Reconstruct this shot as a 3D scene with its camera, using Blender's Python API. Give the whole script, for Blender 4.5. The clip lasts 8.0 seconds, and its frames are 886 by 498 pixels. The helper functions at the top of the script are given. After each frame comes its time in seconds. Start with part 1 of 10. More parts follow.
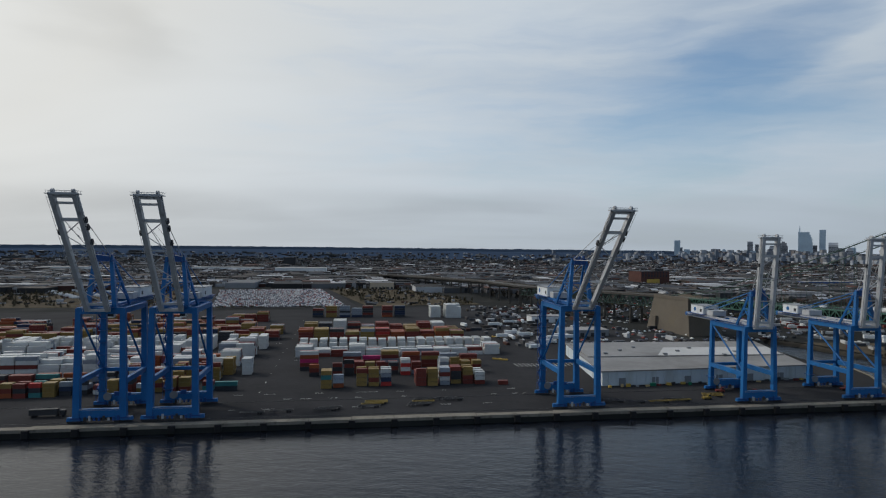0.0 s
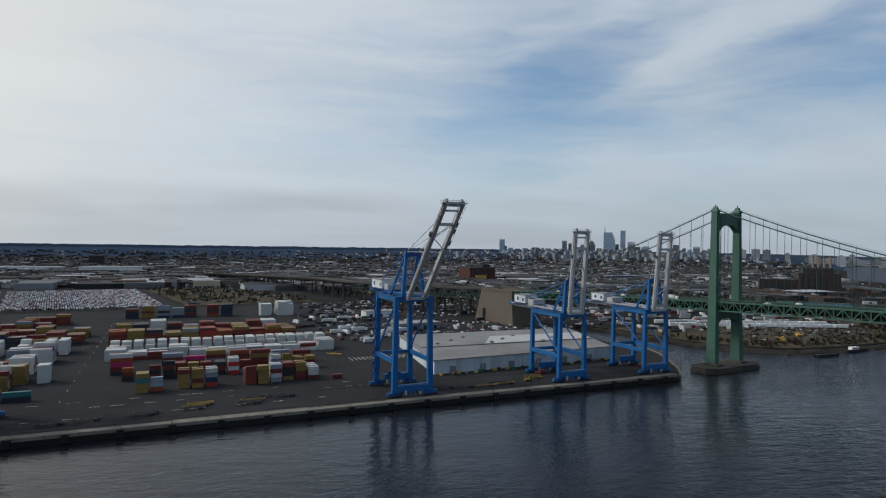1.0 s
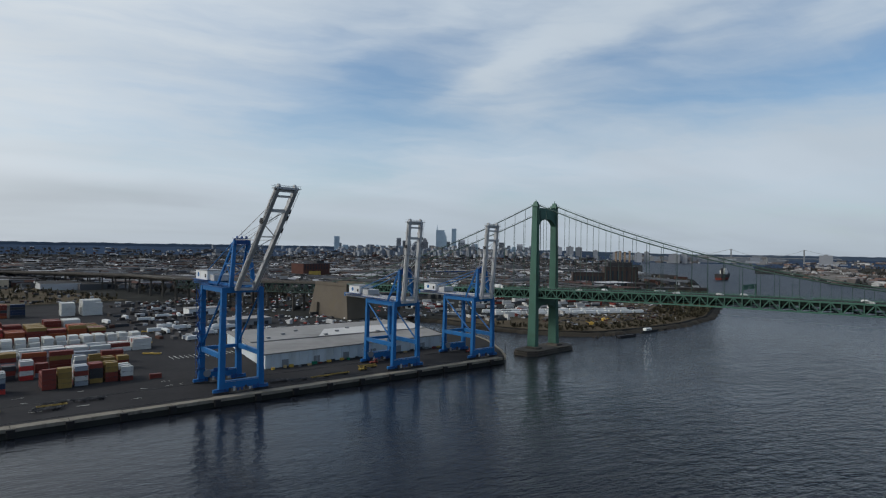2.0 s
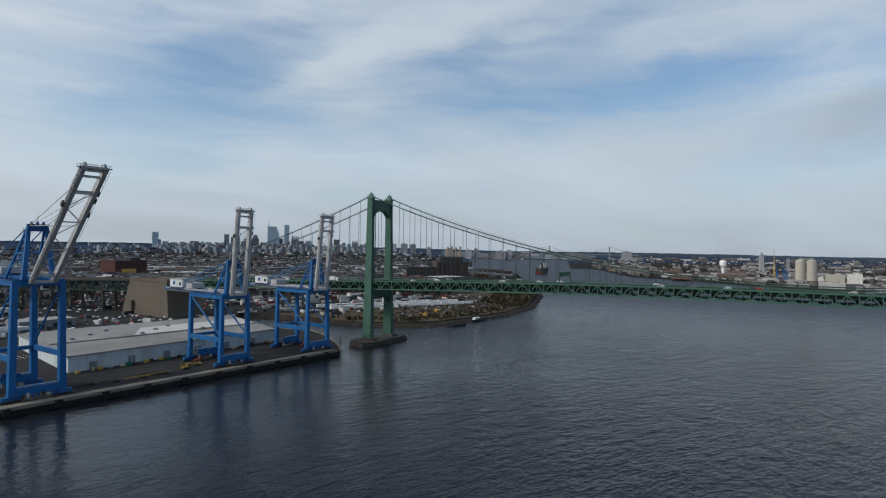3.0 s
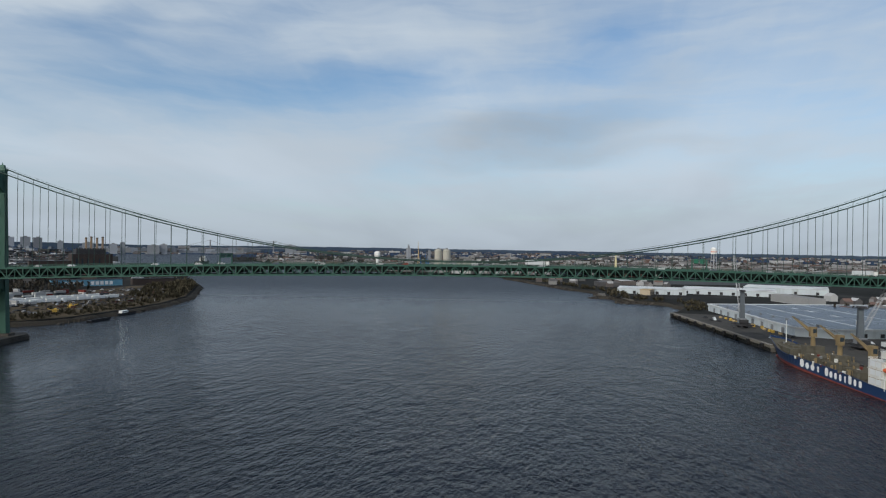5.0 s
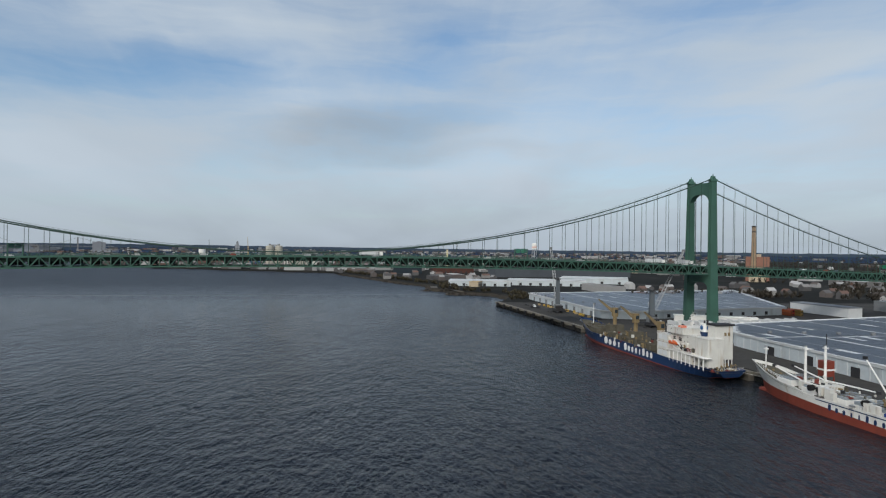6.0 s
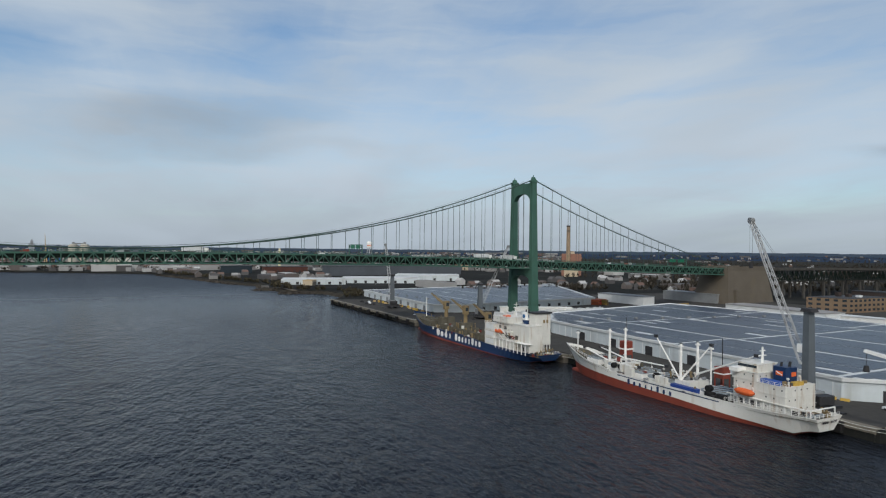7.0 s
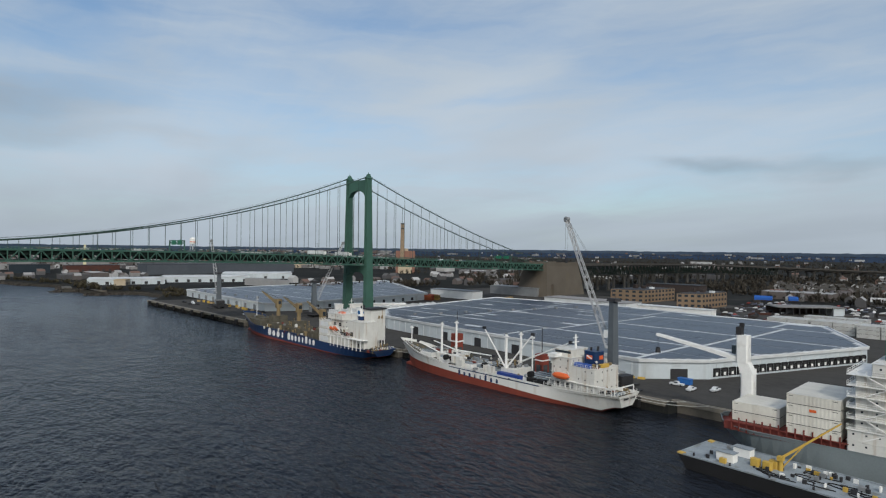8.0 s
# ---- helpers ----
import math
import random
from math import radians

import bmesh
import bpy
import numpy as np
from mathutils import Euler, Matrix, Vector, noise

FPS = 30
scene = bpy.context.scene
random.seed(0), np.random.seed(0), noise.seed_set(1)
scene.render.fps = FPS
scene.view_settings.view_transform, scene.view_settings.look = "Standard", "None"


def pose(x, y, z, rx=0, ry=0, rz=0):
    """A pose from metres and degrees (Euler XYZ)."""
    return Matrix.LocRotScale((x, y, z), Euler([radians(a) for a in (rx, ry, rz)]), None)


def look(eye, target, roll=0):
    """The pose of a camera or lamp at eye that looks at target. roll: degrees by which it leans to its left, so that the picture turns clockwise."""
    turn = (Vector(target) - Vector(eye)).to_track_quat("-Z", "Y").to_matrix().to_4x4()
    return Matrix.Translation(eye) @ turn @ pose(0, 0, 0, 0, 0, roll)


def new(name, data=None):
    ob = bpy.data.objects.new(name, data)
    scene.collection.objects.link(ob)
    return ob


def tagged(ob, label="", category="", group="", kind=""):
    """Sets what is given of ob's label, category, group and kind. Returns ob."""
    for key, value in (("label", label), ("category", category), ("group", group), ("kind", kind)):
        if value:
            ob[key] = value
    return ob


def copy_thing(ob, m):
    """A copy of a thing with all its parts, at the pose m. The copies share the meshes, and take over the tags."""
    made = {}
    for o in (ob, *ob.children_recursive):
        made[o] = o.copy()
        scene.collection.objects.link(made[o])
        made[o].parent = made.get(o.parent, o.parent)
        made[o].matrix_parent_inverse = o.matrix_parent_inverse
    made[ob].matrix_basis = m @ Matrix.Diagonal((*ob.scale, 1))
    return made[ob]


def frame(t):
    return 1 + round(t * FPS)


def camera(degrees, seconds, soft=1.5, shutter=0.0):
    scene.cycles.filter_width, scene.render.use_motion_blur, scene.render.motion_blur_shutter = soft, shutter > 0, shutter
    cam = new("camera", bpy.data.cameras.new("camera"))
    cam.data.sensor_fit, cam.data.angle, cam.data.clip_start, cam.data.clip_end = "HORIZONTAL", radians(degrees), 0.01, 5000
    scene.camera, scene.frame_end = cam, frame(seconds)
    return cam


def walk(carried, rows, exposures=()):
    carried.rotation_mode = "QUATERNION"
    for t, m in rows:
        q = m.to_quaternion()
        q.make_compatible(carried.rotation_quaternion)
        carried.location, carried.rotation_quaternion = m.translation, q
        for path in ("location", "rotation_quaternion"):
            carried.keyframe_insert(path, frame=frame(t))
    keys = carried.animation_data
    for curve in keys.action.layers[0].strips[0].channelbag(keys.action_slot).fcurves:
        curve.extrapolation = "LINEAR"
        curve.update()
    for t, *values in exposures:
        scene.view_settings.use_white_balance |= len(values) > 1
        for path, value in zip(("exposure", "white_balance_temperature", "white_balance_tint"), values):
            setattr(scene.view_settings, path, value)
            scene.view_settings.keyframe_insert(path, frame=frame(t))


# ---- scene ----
cam = camera(71.8, 8.0, soft=1.2)
PATH = [
    (0.0, pose(0.00, -0.00, 88.05, 89.82, -0.63, -0.10)),
    (0.5, pose(-0.12, 0.07, 86.38, 89.85, -0.71, -7.81)),
    (1.0, pose(-0.31, -0.06, 84.38, 89.88, -0.76, -15.53)),
    (1.5, pose(-0.29, -0.31, 81.98, 89.89, -0.83, -23.22)),
    (3.0, pose(-0.38, -0.58, 74.98, 89.91, -0.91, -46.23)),
    (3.5, pose(-0.47, -0.89, 72.57, 89.96, -0.85, -53.91)),
    (4.0, pose(-0.92, -1.20, 70.27, 89.97, -0.88, -61.62)),
    (4.5, pose(-1.20, -1.65, 67.86, 89.93, -0.83, -69.27)),
    (6.0, pose(-1.74, -3.10, 60.16, 89.89, -0.65, -92.26)),
    (6.5, pose(-1.92, -3.34, 58.56, 89.90, -0.67, -99.95)),
    (7.0, pose(-1.99, -3.47, 57.59, 89.99, -0.52, -107.59)),
    (7.5, pose(-1.75, -3.43, 57.24, 89.94, -0.55, -115.28)),
    (8.0, pose(-1.60, -3.34, 56.99, 89.90, -0.64, -122.98)),
]
walk(cam, PATH, [(0, -0.37), (1.5, -0.28), (3.5, -0.22), (4.5, -0.22), (6.5, -0.27), (8, -0.30)])

# ---- world and light ----
SUN_EL, SUN_AZ = radians(34), radians(62)      # high behind thin cloud, to the left of the first view
# cloud banks of the day: bearing, height, half width, half height, tilt (degrees), strength
GAPS = [(24, 14, 17, 9, 14, -0.46), (47, 17.5, 11, 4.5, 8, -0.24), (53, 13, 19, 3.6, 7, -0.20), (70, 15, 14, 3.0, 5, -0.30), (91, 18, 12, 6, 0, -0.34), (140, 4.6, 16, 2.6, 2, -0.32), (118, 20, 14, 4, 10, -0.15), (60, 19, 8, 3, 10, -0.15)]
SHEETS = [(36, 16.0, 13, 2.0, 22, 0.26), (50, 8.0, 14, 4.6, 0, 0.26), (65, 8.5, 12, 4.4, 5, 0.32), (33, 6.5, 12, 3.4, 2, 0.25), (79, 10.5, 10, 4, 6, 0.2), (125, 15.5, 11, 2.6, 14, 0.32), (100, 9, 14, 5, 3, 0.2), (128, 9, 20, 5, 0, 0.25), (28, 20, 14, 2, 20, 0.2), (96, 5.2, 9, 1.6, 0, 0.2), (45, 20, 16, 2.4, 16, 0.25)]
GREYS = [(86, 10.5, 18, 3.2, 5, -0.30), (92, 8.6, 16, 1.3, 3, -0.12), (146, 7.4, 9, 1.3, -2, -0.30), (156, 6.9, 10, 1.2, -2, -0.20), (-30, 17, 9, 4, -20, -0.16), (-27, 3.6, 16, 2.6, 0, -0.22), (2, 4.0, 14, 2.2, 3, -0.12), (98, 15, 10, 3, 5, -0.06)]

world = bpy.data.worlds.new("world")
scene.world = world
world.use_nodes = True
wt = world.node_tree
wt.nodes.clear()


def wmath(op, a, b=None, clamp=False):
    n = wt.nodes.new("ShaderNodeMath")
    n.operation, n.use_clamp = op, clamp
    for i, v in enumerate((a, b)):
        if v is None:
            continue
        if isinstance(v, (int, float)):
            n.inputs[i].default_value = v
        else:
            wt.links.new(v, n.inputs[i])
    return n.outputs[0]


def wmix(fac, a, b):
    n = wt.nodes.new("ShaderNodeMix")
    n.data_type = "RGBA"
    for sock, v in ((n.inputs[0], fac), (n.inputs[6], a), (n.inputs[7], b)):
        if isinstance(v, (tuple, float, int)):
            sock.default_value = v
        else:
            wt.links.new(v, sock)
    return n.outputs[2]


def wramp(fac, *stops):
    n = wt.nodes.new("ShaderNodeValToRGB")
    n.color_ramp.interpolation = "EASE"
    els = n.color_ramp.elements
    while len(els) < len(stops):
        els.new(0.5)
    for e, (p, v) in zip(els, stops):
        e.position, e.color = p, (v, v, v, 1)
    wt.links.new(fac, n.inputs[0])
    return n.outputs[0]


coord = wt.nodes.new("ShaderNodeTexCoord").outputs["Generated"]
sep = wt.nodes.new("ShaderNodeSeparateXYZ")
wt.links.new(coord, sep.inputs[0])
elev = wmath("MAXIMUM", sep.outputs[2], 0.0)
lift = wmath("ADD", elev, 0.16)
comb = wt.nodes.new("ShaderNodeCombineXYZ")
wt.links.new(wmath("DIVIDE", sep.outputs[0], lift), comb.inputs[0])
wt.links.new(wmath("DIVIDE", sep.outputs[1], lift), comb.inputs[1])


def layer(scale, rot, stretch, detail, rough, distort):
    m = wt.nodes.new("ShaderNodeMapping")
    m.inputs["Rotation"].default_value = (0, 0, radians(rot))
    m.inputs["Scale"].default_value = stretch
    wt.links.new(comb.outputs[0], m.inputs[0])
    n = wt.nodes.new("ShaderNodeTexNoise")
    n.inputs["Scale"].default_value = scale
    n.inputs["Detail"].default_value = detail
    n.inputs["Roughness"].default_value = rough
    n.inputs["Distortion"].default_value = distort
    wt.links.new(m.outputs[0], n.inputs["Vector"])
    return n.outputs["Fac"]


sky = wt.nodes.new("ShaderNodeTexSky")
sky.sky_type, sky.sun_disc = "NISHITA", False
sky.sun_elevation, sky.sun_rotation = SUN_EL, -SUN_AZ
sky.air_density, sky.dust_density, sky.ozone_density = 1.0, 1.2, 2.0
# thin cirrus: broad banks and gaps across the sky, with fine streaks drawn over them
sheets = layer(0.75, 25, (1, 0.5, 1), 5, 0.55, 0.7)
wisps = layer(4.2, -34, (0.35, 1.2, 1), 5, 0.6, 1.5)
sund = wt.nodes.new("ShaderNodeVectorMath")
sund.operation = "DOT_PRODUCT"
sund.inputs[1].default_value = (-math.sin(SUN_AZ) * math.cos(SUN_EL), math.cos(SUN_AZ) * math.cos(SUN_EL), math.sin(SUN_EL))
wt.links.new(coord, sund.inputs[0])
half = wt.nodes.new("ShaderNodeMath")
half.operation = "MULTIPLY_ADD"
wt.links.new(sund.outputs["Value"], half.inputs[0])
half.inputs[1].default_value, half.inputs[2].default_value = 0.5, 0.5
glow = wmath("POWER", half.outputs[0], 5.0)

# bearing and height of each direction in degrees, with ragged edges for the banks
warp = wt.nodes.new("ShaderNodeTexNoise")
warp.inputs["Scale"].default_value, warp.inputs["Detail"].default_value, warp.inputs["Roughness"].default_value = 4.0, 5, 0.5
stretch = wt.nodes.new("ShaderNodeMapping")
stretch.inputs["Scale"].default_value = (1, 1, 3.2)
wt.links.new(coord, stretch.inputs[0])
wt.links.new(stretch.outputs[0], warp.inputs["Vector"])
wsep = wt.nodes.new("ShaderNodeSeparateColor")
wt.links.new(warp.outputs["Color"], wsep.inputs[0])
az_deg = wmath("MULTIPLY", wmath("ARCTAN2", sep.outputs[0], sep.outputs[1]), 57.2958)
el_deg = wmath("MULTIPLY", wmath("ARCSINE", sep.outputs[2]), 57.2958)
az_w = wmath("ADD", az_deg, wmath("MULTIPLY", wmath("SUBTRACT", wsep.outputs[0], 0.5), 18.0))
el_w = wmath("ADD", el_deg, wmath("MULTIPLY", wmath("SUBTRACT", wsep.outputs[1], 0.5), 5.0))
place = wt.nodes.new("ShaderNodeCombineXYZ")
wt.links.new(az_w, place.inputs[0])
wt.links.new(el_w, place.inputs[1])


def bank(az, el, wide, high, tilt):
    """A soft oval of the sky, 1 at its heart and 0 at its rim."""
    m = wt.nodes.new("ShaderNodeMapping")
    m.vector_type = "TEXTURE"
    m.inputs["Location"].default_value = (az, el, 0)
    m.inputs["Rotation"].default_value = (0, 0, radians(tilt))
    m.inputs["Scale"].default_value = (wide, high, 1)
    wt.links.new(place.outputs[0], m.inputs[0])
    ln = wt.nodes.new("ShaderNodeVectorMath")
    ln.operation = "LENGTH"
    wt.links.new(m.outputs[0], ln.inputs[0])
    r = wt.nodes.new("ShaderNodeMapRange")
    r.interpolation_type = "SMOOTHSTEP"
    for k, v in (("From Min", 0.0), ("From Max", 1.0), ("To Min", 1.0), ("To Max", 0.0)):
        r.inputs[k].default_value = v
    wt.links.new(ln.outputs["Value"], r.inputs["Value"])
    return r.outputs[0]


def banks(total, rows):
    for az, el, wide, high, tilt, k in rows:
        total = wmath("ADD", total, wmath("MULTIPLY", bank(az, el, wide, high, tilt), k))
    return total


def drawn(scale, tilt, detail):
    """Cloud drawn out along the horizon."""
    m = wt.nodes.new("ShaderNodeMapping")
    m.inputs["Rotation"].default_value = (0, 0, radians(tilt))
    m.inputs["Scale"].default_value = scale
    wt.links.new(place.outputs[0], m.inputs[0])
    n = wt.nodes.new("ShaderNodeTexNoise")
    n.inputs["Scale"].default_value, n.inputs["Detail"].default_value, n.inputs["Roughness"].default_value = 1.0, detail, 0.55
    wt.links.new(m.outputs[0], n.inputs["Vector"])
    return n.outputs["Fac"]


streaks = drawn((0.035, 0.26, 1), -7, 5)
fine = drawn((0.10, 0.75, 1), -9, 5)
texture = wmath("ADD", wmath("MULTIPLY", wmath("SUBTRACT", streaks, 0.5), 0.75), wmath("MULTIPLY", wmath("SUBTRACT", wisps, 0.5), 0.16))
texture = wmath("ADD", texture, wmath("MULTIPLY", wmath("SUBTRACT", fine, 0.5), 0.30))
texture = wmath("ADD", texture, wmath("MULTIPLY", wmath("SUBTRACT", sheets, 0.5), 0.35))
amount = wmath("ADD", wmath("ADD", texture, wramp(elev, (0.0, 0.86), (0.16, 0.58))), wmath("MULTIPLY", glow, 0.75))
amount = banks(amount, GAPS + SHEETS)
cover = wramp(amount, (0.0, 0.0), (0.95, 1.0))
thin = wramp(elev, (0.36, 1.0), (0.50, 0.06))
cover = wmath("MULTIPLY", cover, wmath("MAXIMUM", thin, wmath("MULTIPLY", glow, 1.45, True)))
shade = layer(0.8, 12, (0.6, 1.3, 1), 3, 0.5, 0.3)
cloud_lum = wmath("ADD", wramp(shade, (0.3, 0.92), (0.7, 1.03)), wmath("MULTIPLY", glow, 0.80))
cloud_lum = wmath("MULTIPLY", banks(cloud_lum, GREYS), wramp(elev, (0.0, 0.82), (0.13, 1.0)))
# aureole round the veiled sun
aureole = wmath("MULTIPLY", wmath("POWER", half.outputs[0], 12.0), wramp(elev, (0.36, 0.0), (0.50, 1.0)))
cloud_lum = wmath("ADD", cloud_lum, wmath("MULTIPLY", aureole, 3.0))
cloud = wt.nodes.new("ShaderNodeVectorMath")
cloud.operation = "SCALE"
wt.links.new(wmix(wmath("MULTIPLY", glow, 1.6, True), (5.70, 6.60, 7.55, 1), (5.9, 5.95, 5.8, 1)), cloud.inputs[0])
wt.links.new(cloud_lum, cloud.inputs["Scale"])
clear = wt.nodes.new("ShaderNodeVectorMath")
clear.operation = "MULTIPLY"
clear.inputs[1].default_value = (1.12, 1.30, 1.38)
wt.links.new(sky.outputs[0], clear.inputs[0])
mixed = wmix(cover, clear.outputs[0], cloud.outputs[0])
bg = wt.nodes.new("ShaderNodeBackground")
bg.inputs["Strength"].default_value = 0.108
wt.links.new(mixed, bg.inputs["Color"])
wo = wt.nodes.new("ShaderNodeOutputWorld")
wt.links.new(bg.outputs[0], wo.inputs["Surface"])

sun = new("sun", bpy.data.lights.new("sun", "SUN"))
sun.data.energy, sun.data.angle, sun.data.color = 1.75, radians(4), (1.0, 0.95, 0.87)
sun.matrix_world = look((0, 0, 300), (math.sin(SUN_AZ) * math.cos(SUN_EL), -math.cos(SUN_AZ) * math.cos(SUN_EL), 300 - math.sin(SUN_EL)))

# ---- materials ----
def mat(name, color, rough=0.6, metal=0.0, var=0.25, scale=0.15, grain=2.5, bump=0.0, tint=0.0, island=0.0, spec=0.22, stain=None, streak=False):
    """A painted or raw surface: base colour with broad patches and fine grain; tint varies it object by object, island piece by piece."""
    m = bpy.data.materials.new(name)
    m.use_nodes = True
    nt = m.node_tree
    b = nt.nodes["Principled BSDF"]
    b.inputs["Roughness"].default_value, b.inputs["Metallic"].default_value = rough, metal
    b.inputs["Specular IOR Level"].default_value = spec
    tc = nt.nodes.new("ShaderNodeTexCoord").outputs["Object"]

    def noise_node(s, detail, run=False):
        n = nt.nodes.new("ShaderNodeTexNoise")
        n.inputs["Scale"].default_value, n.inputs["Detail"].default_value = s, detail
        if run:                                   # drawn out downwards, as rust and dirt run
            mp = nt.nodes.new("ShaderNodeMapping")
            mp.inputs["Scale"].default_value = (2.2, 2.2, 0.22)
            nt.links.new(tc, mp.inputs[0])
            nt.links.new(mp.outputs[0], n.inputs["Vector"])
        else:
            nt.links.new(tc, n.inputs["Vector"])
        return n.outputs["Fac"]

    def math_node(op, a, c):
        n = nt.nodes.new("ShaderNodeMath")
        n.operation = op
        for i, v in enumerate((a, c)):
            if isinstance(v, (int, float)):
                n.inputs[i].default_value = v
            else:
                nt.links.new(v, n.inputs[i])
        return n.outputs[0]

    def mix(fac, a, c):
        n = nt.nodes.new("ShaderNodeMix")
        n.data_type = "RGBA"
        for s, v in ((n.inputs[0], fac), (n.inputs[6], a), (n.inputs[7], c)):
            if isinstance(v, (tuple, int, float)):
                s.default_value = v
            else:
                nt.links.new(v, s)
        return n.outputs[2]

    broad, fine = noise_node(scale, 4), noise_node(grain, 3)
    val = math_node("ADD", math_node("MULTIPLY", broad, var * 1.6), math_node("MULTIPLY", fine, var * 0.8))
    val = math_node("ADD", val, 1.0 - var * 1.2)
    if tint:
        r = nt.nodes.new("ShaderNodeObjectInfo").outputs["Random"]
        val = math_node("MULTIPLY", val, math_node("ADD", math_node("MULTIPLY", r, 2 * tint), 1 - tint))
    if island:
        r = nt.nodes.new("ShaderNodeNewGeometry").outputs["Random Per Island"]
        val = math_node("MULTIPLY", val, math_node("ADD", math_node("MULTIPLY", r, 2 * island), 1 - island))
    sc = nt.nodes.new("ShaderNodeVectorMath")
    sc.operation = "SCALE"
    sc.inputs[0].default_value = color
    nt.links.new(val, sc.inputs["Scale"])
    col = sc.outputs[0]
    if stain:
        r = nt.nodes.new("ShaderNodeValToRGB")
        r.color_ramp.elements[0].position, r.color_ramp.elements[1].position = 0.55, 0.72
        nt.links.new(noise_node(stain[1], 6, streak), r.inputs[0])
        col = mix(math_node("MULTIPLY", r.outputs[0], stain[2]), col, (*stain[0], 1))
    nt.links.new(col, b.inputs["Base Color"])
    if bump:
        bn = nt.nodes.new("ShaderNodeBump")
        bn.inputs["Strength"].default_value, bn.inputs["Distance"].default_value = min(1, bump), 0.05
        nt.links.new(fine, bn.inputs["Height"])
        nt.links.new(bn.outputs[0], b.inputs["Normal"])
    return m


def palette_mat(name, colors, rough=0.75, var=0.3, scale=0.05):
    """A joined mass whose pieces each take one colour out of a ramp."""
    m = mat(name, (1, 1, 1), rough, var=var, scale=scale, grain=0.6, spec=0.08)
    nt = m.node_tree
    sc = [n for n in nt.nodes if n.type == "VECT_MATH"][0]
    ramp = nt.nodes.new("ShaderNodeValToRGB")
    ramp.color_ramp.interpolation = "CONSTANT"
    while len(ramp.color_ramp.elements) < len(colors):
        ramp.color_ramp.elements.new(0.5)
    for i, (e, c) in enumerate(zip(ramp.color_ramp.elements, colors)):
        e.position, e.color = i / len(colors), (*c, 1)
    geo_n = nt.nodes.new("ShaderNodeNewGeometry")
    nt.links.new(geo_n.outputs["Random Per Island"], ramp.inputs[0])
    nt.links.new(ramp.outputs[0], sc.inputs[0])
    return m


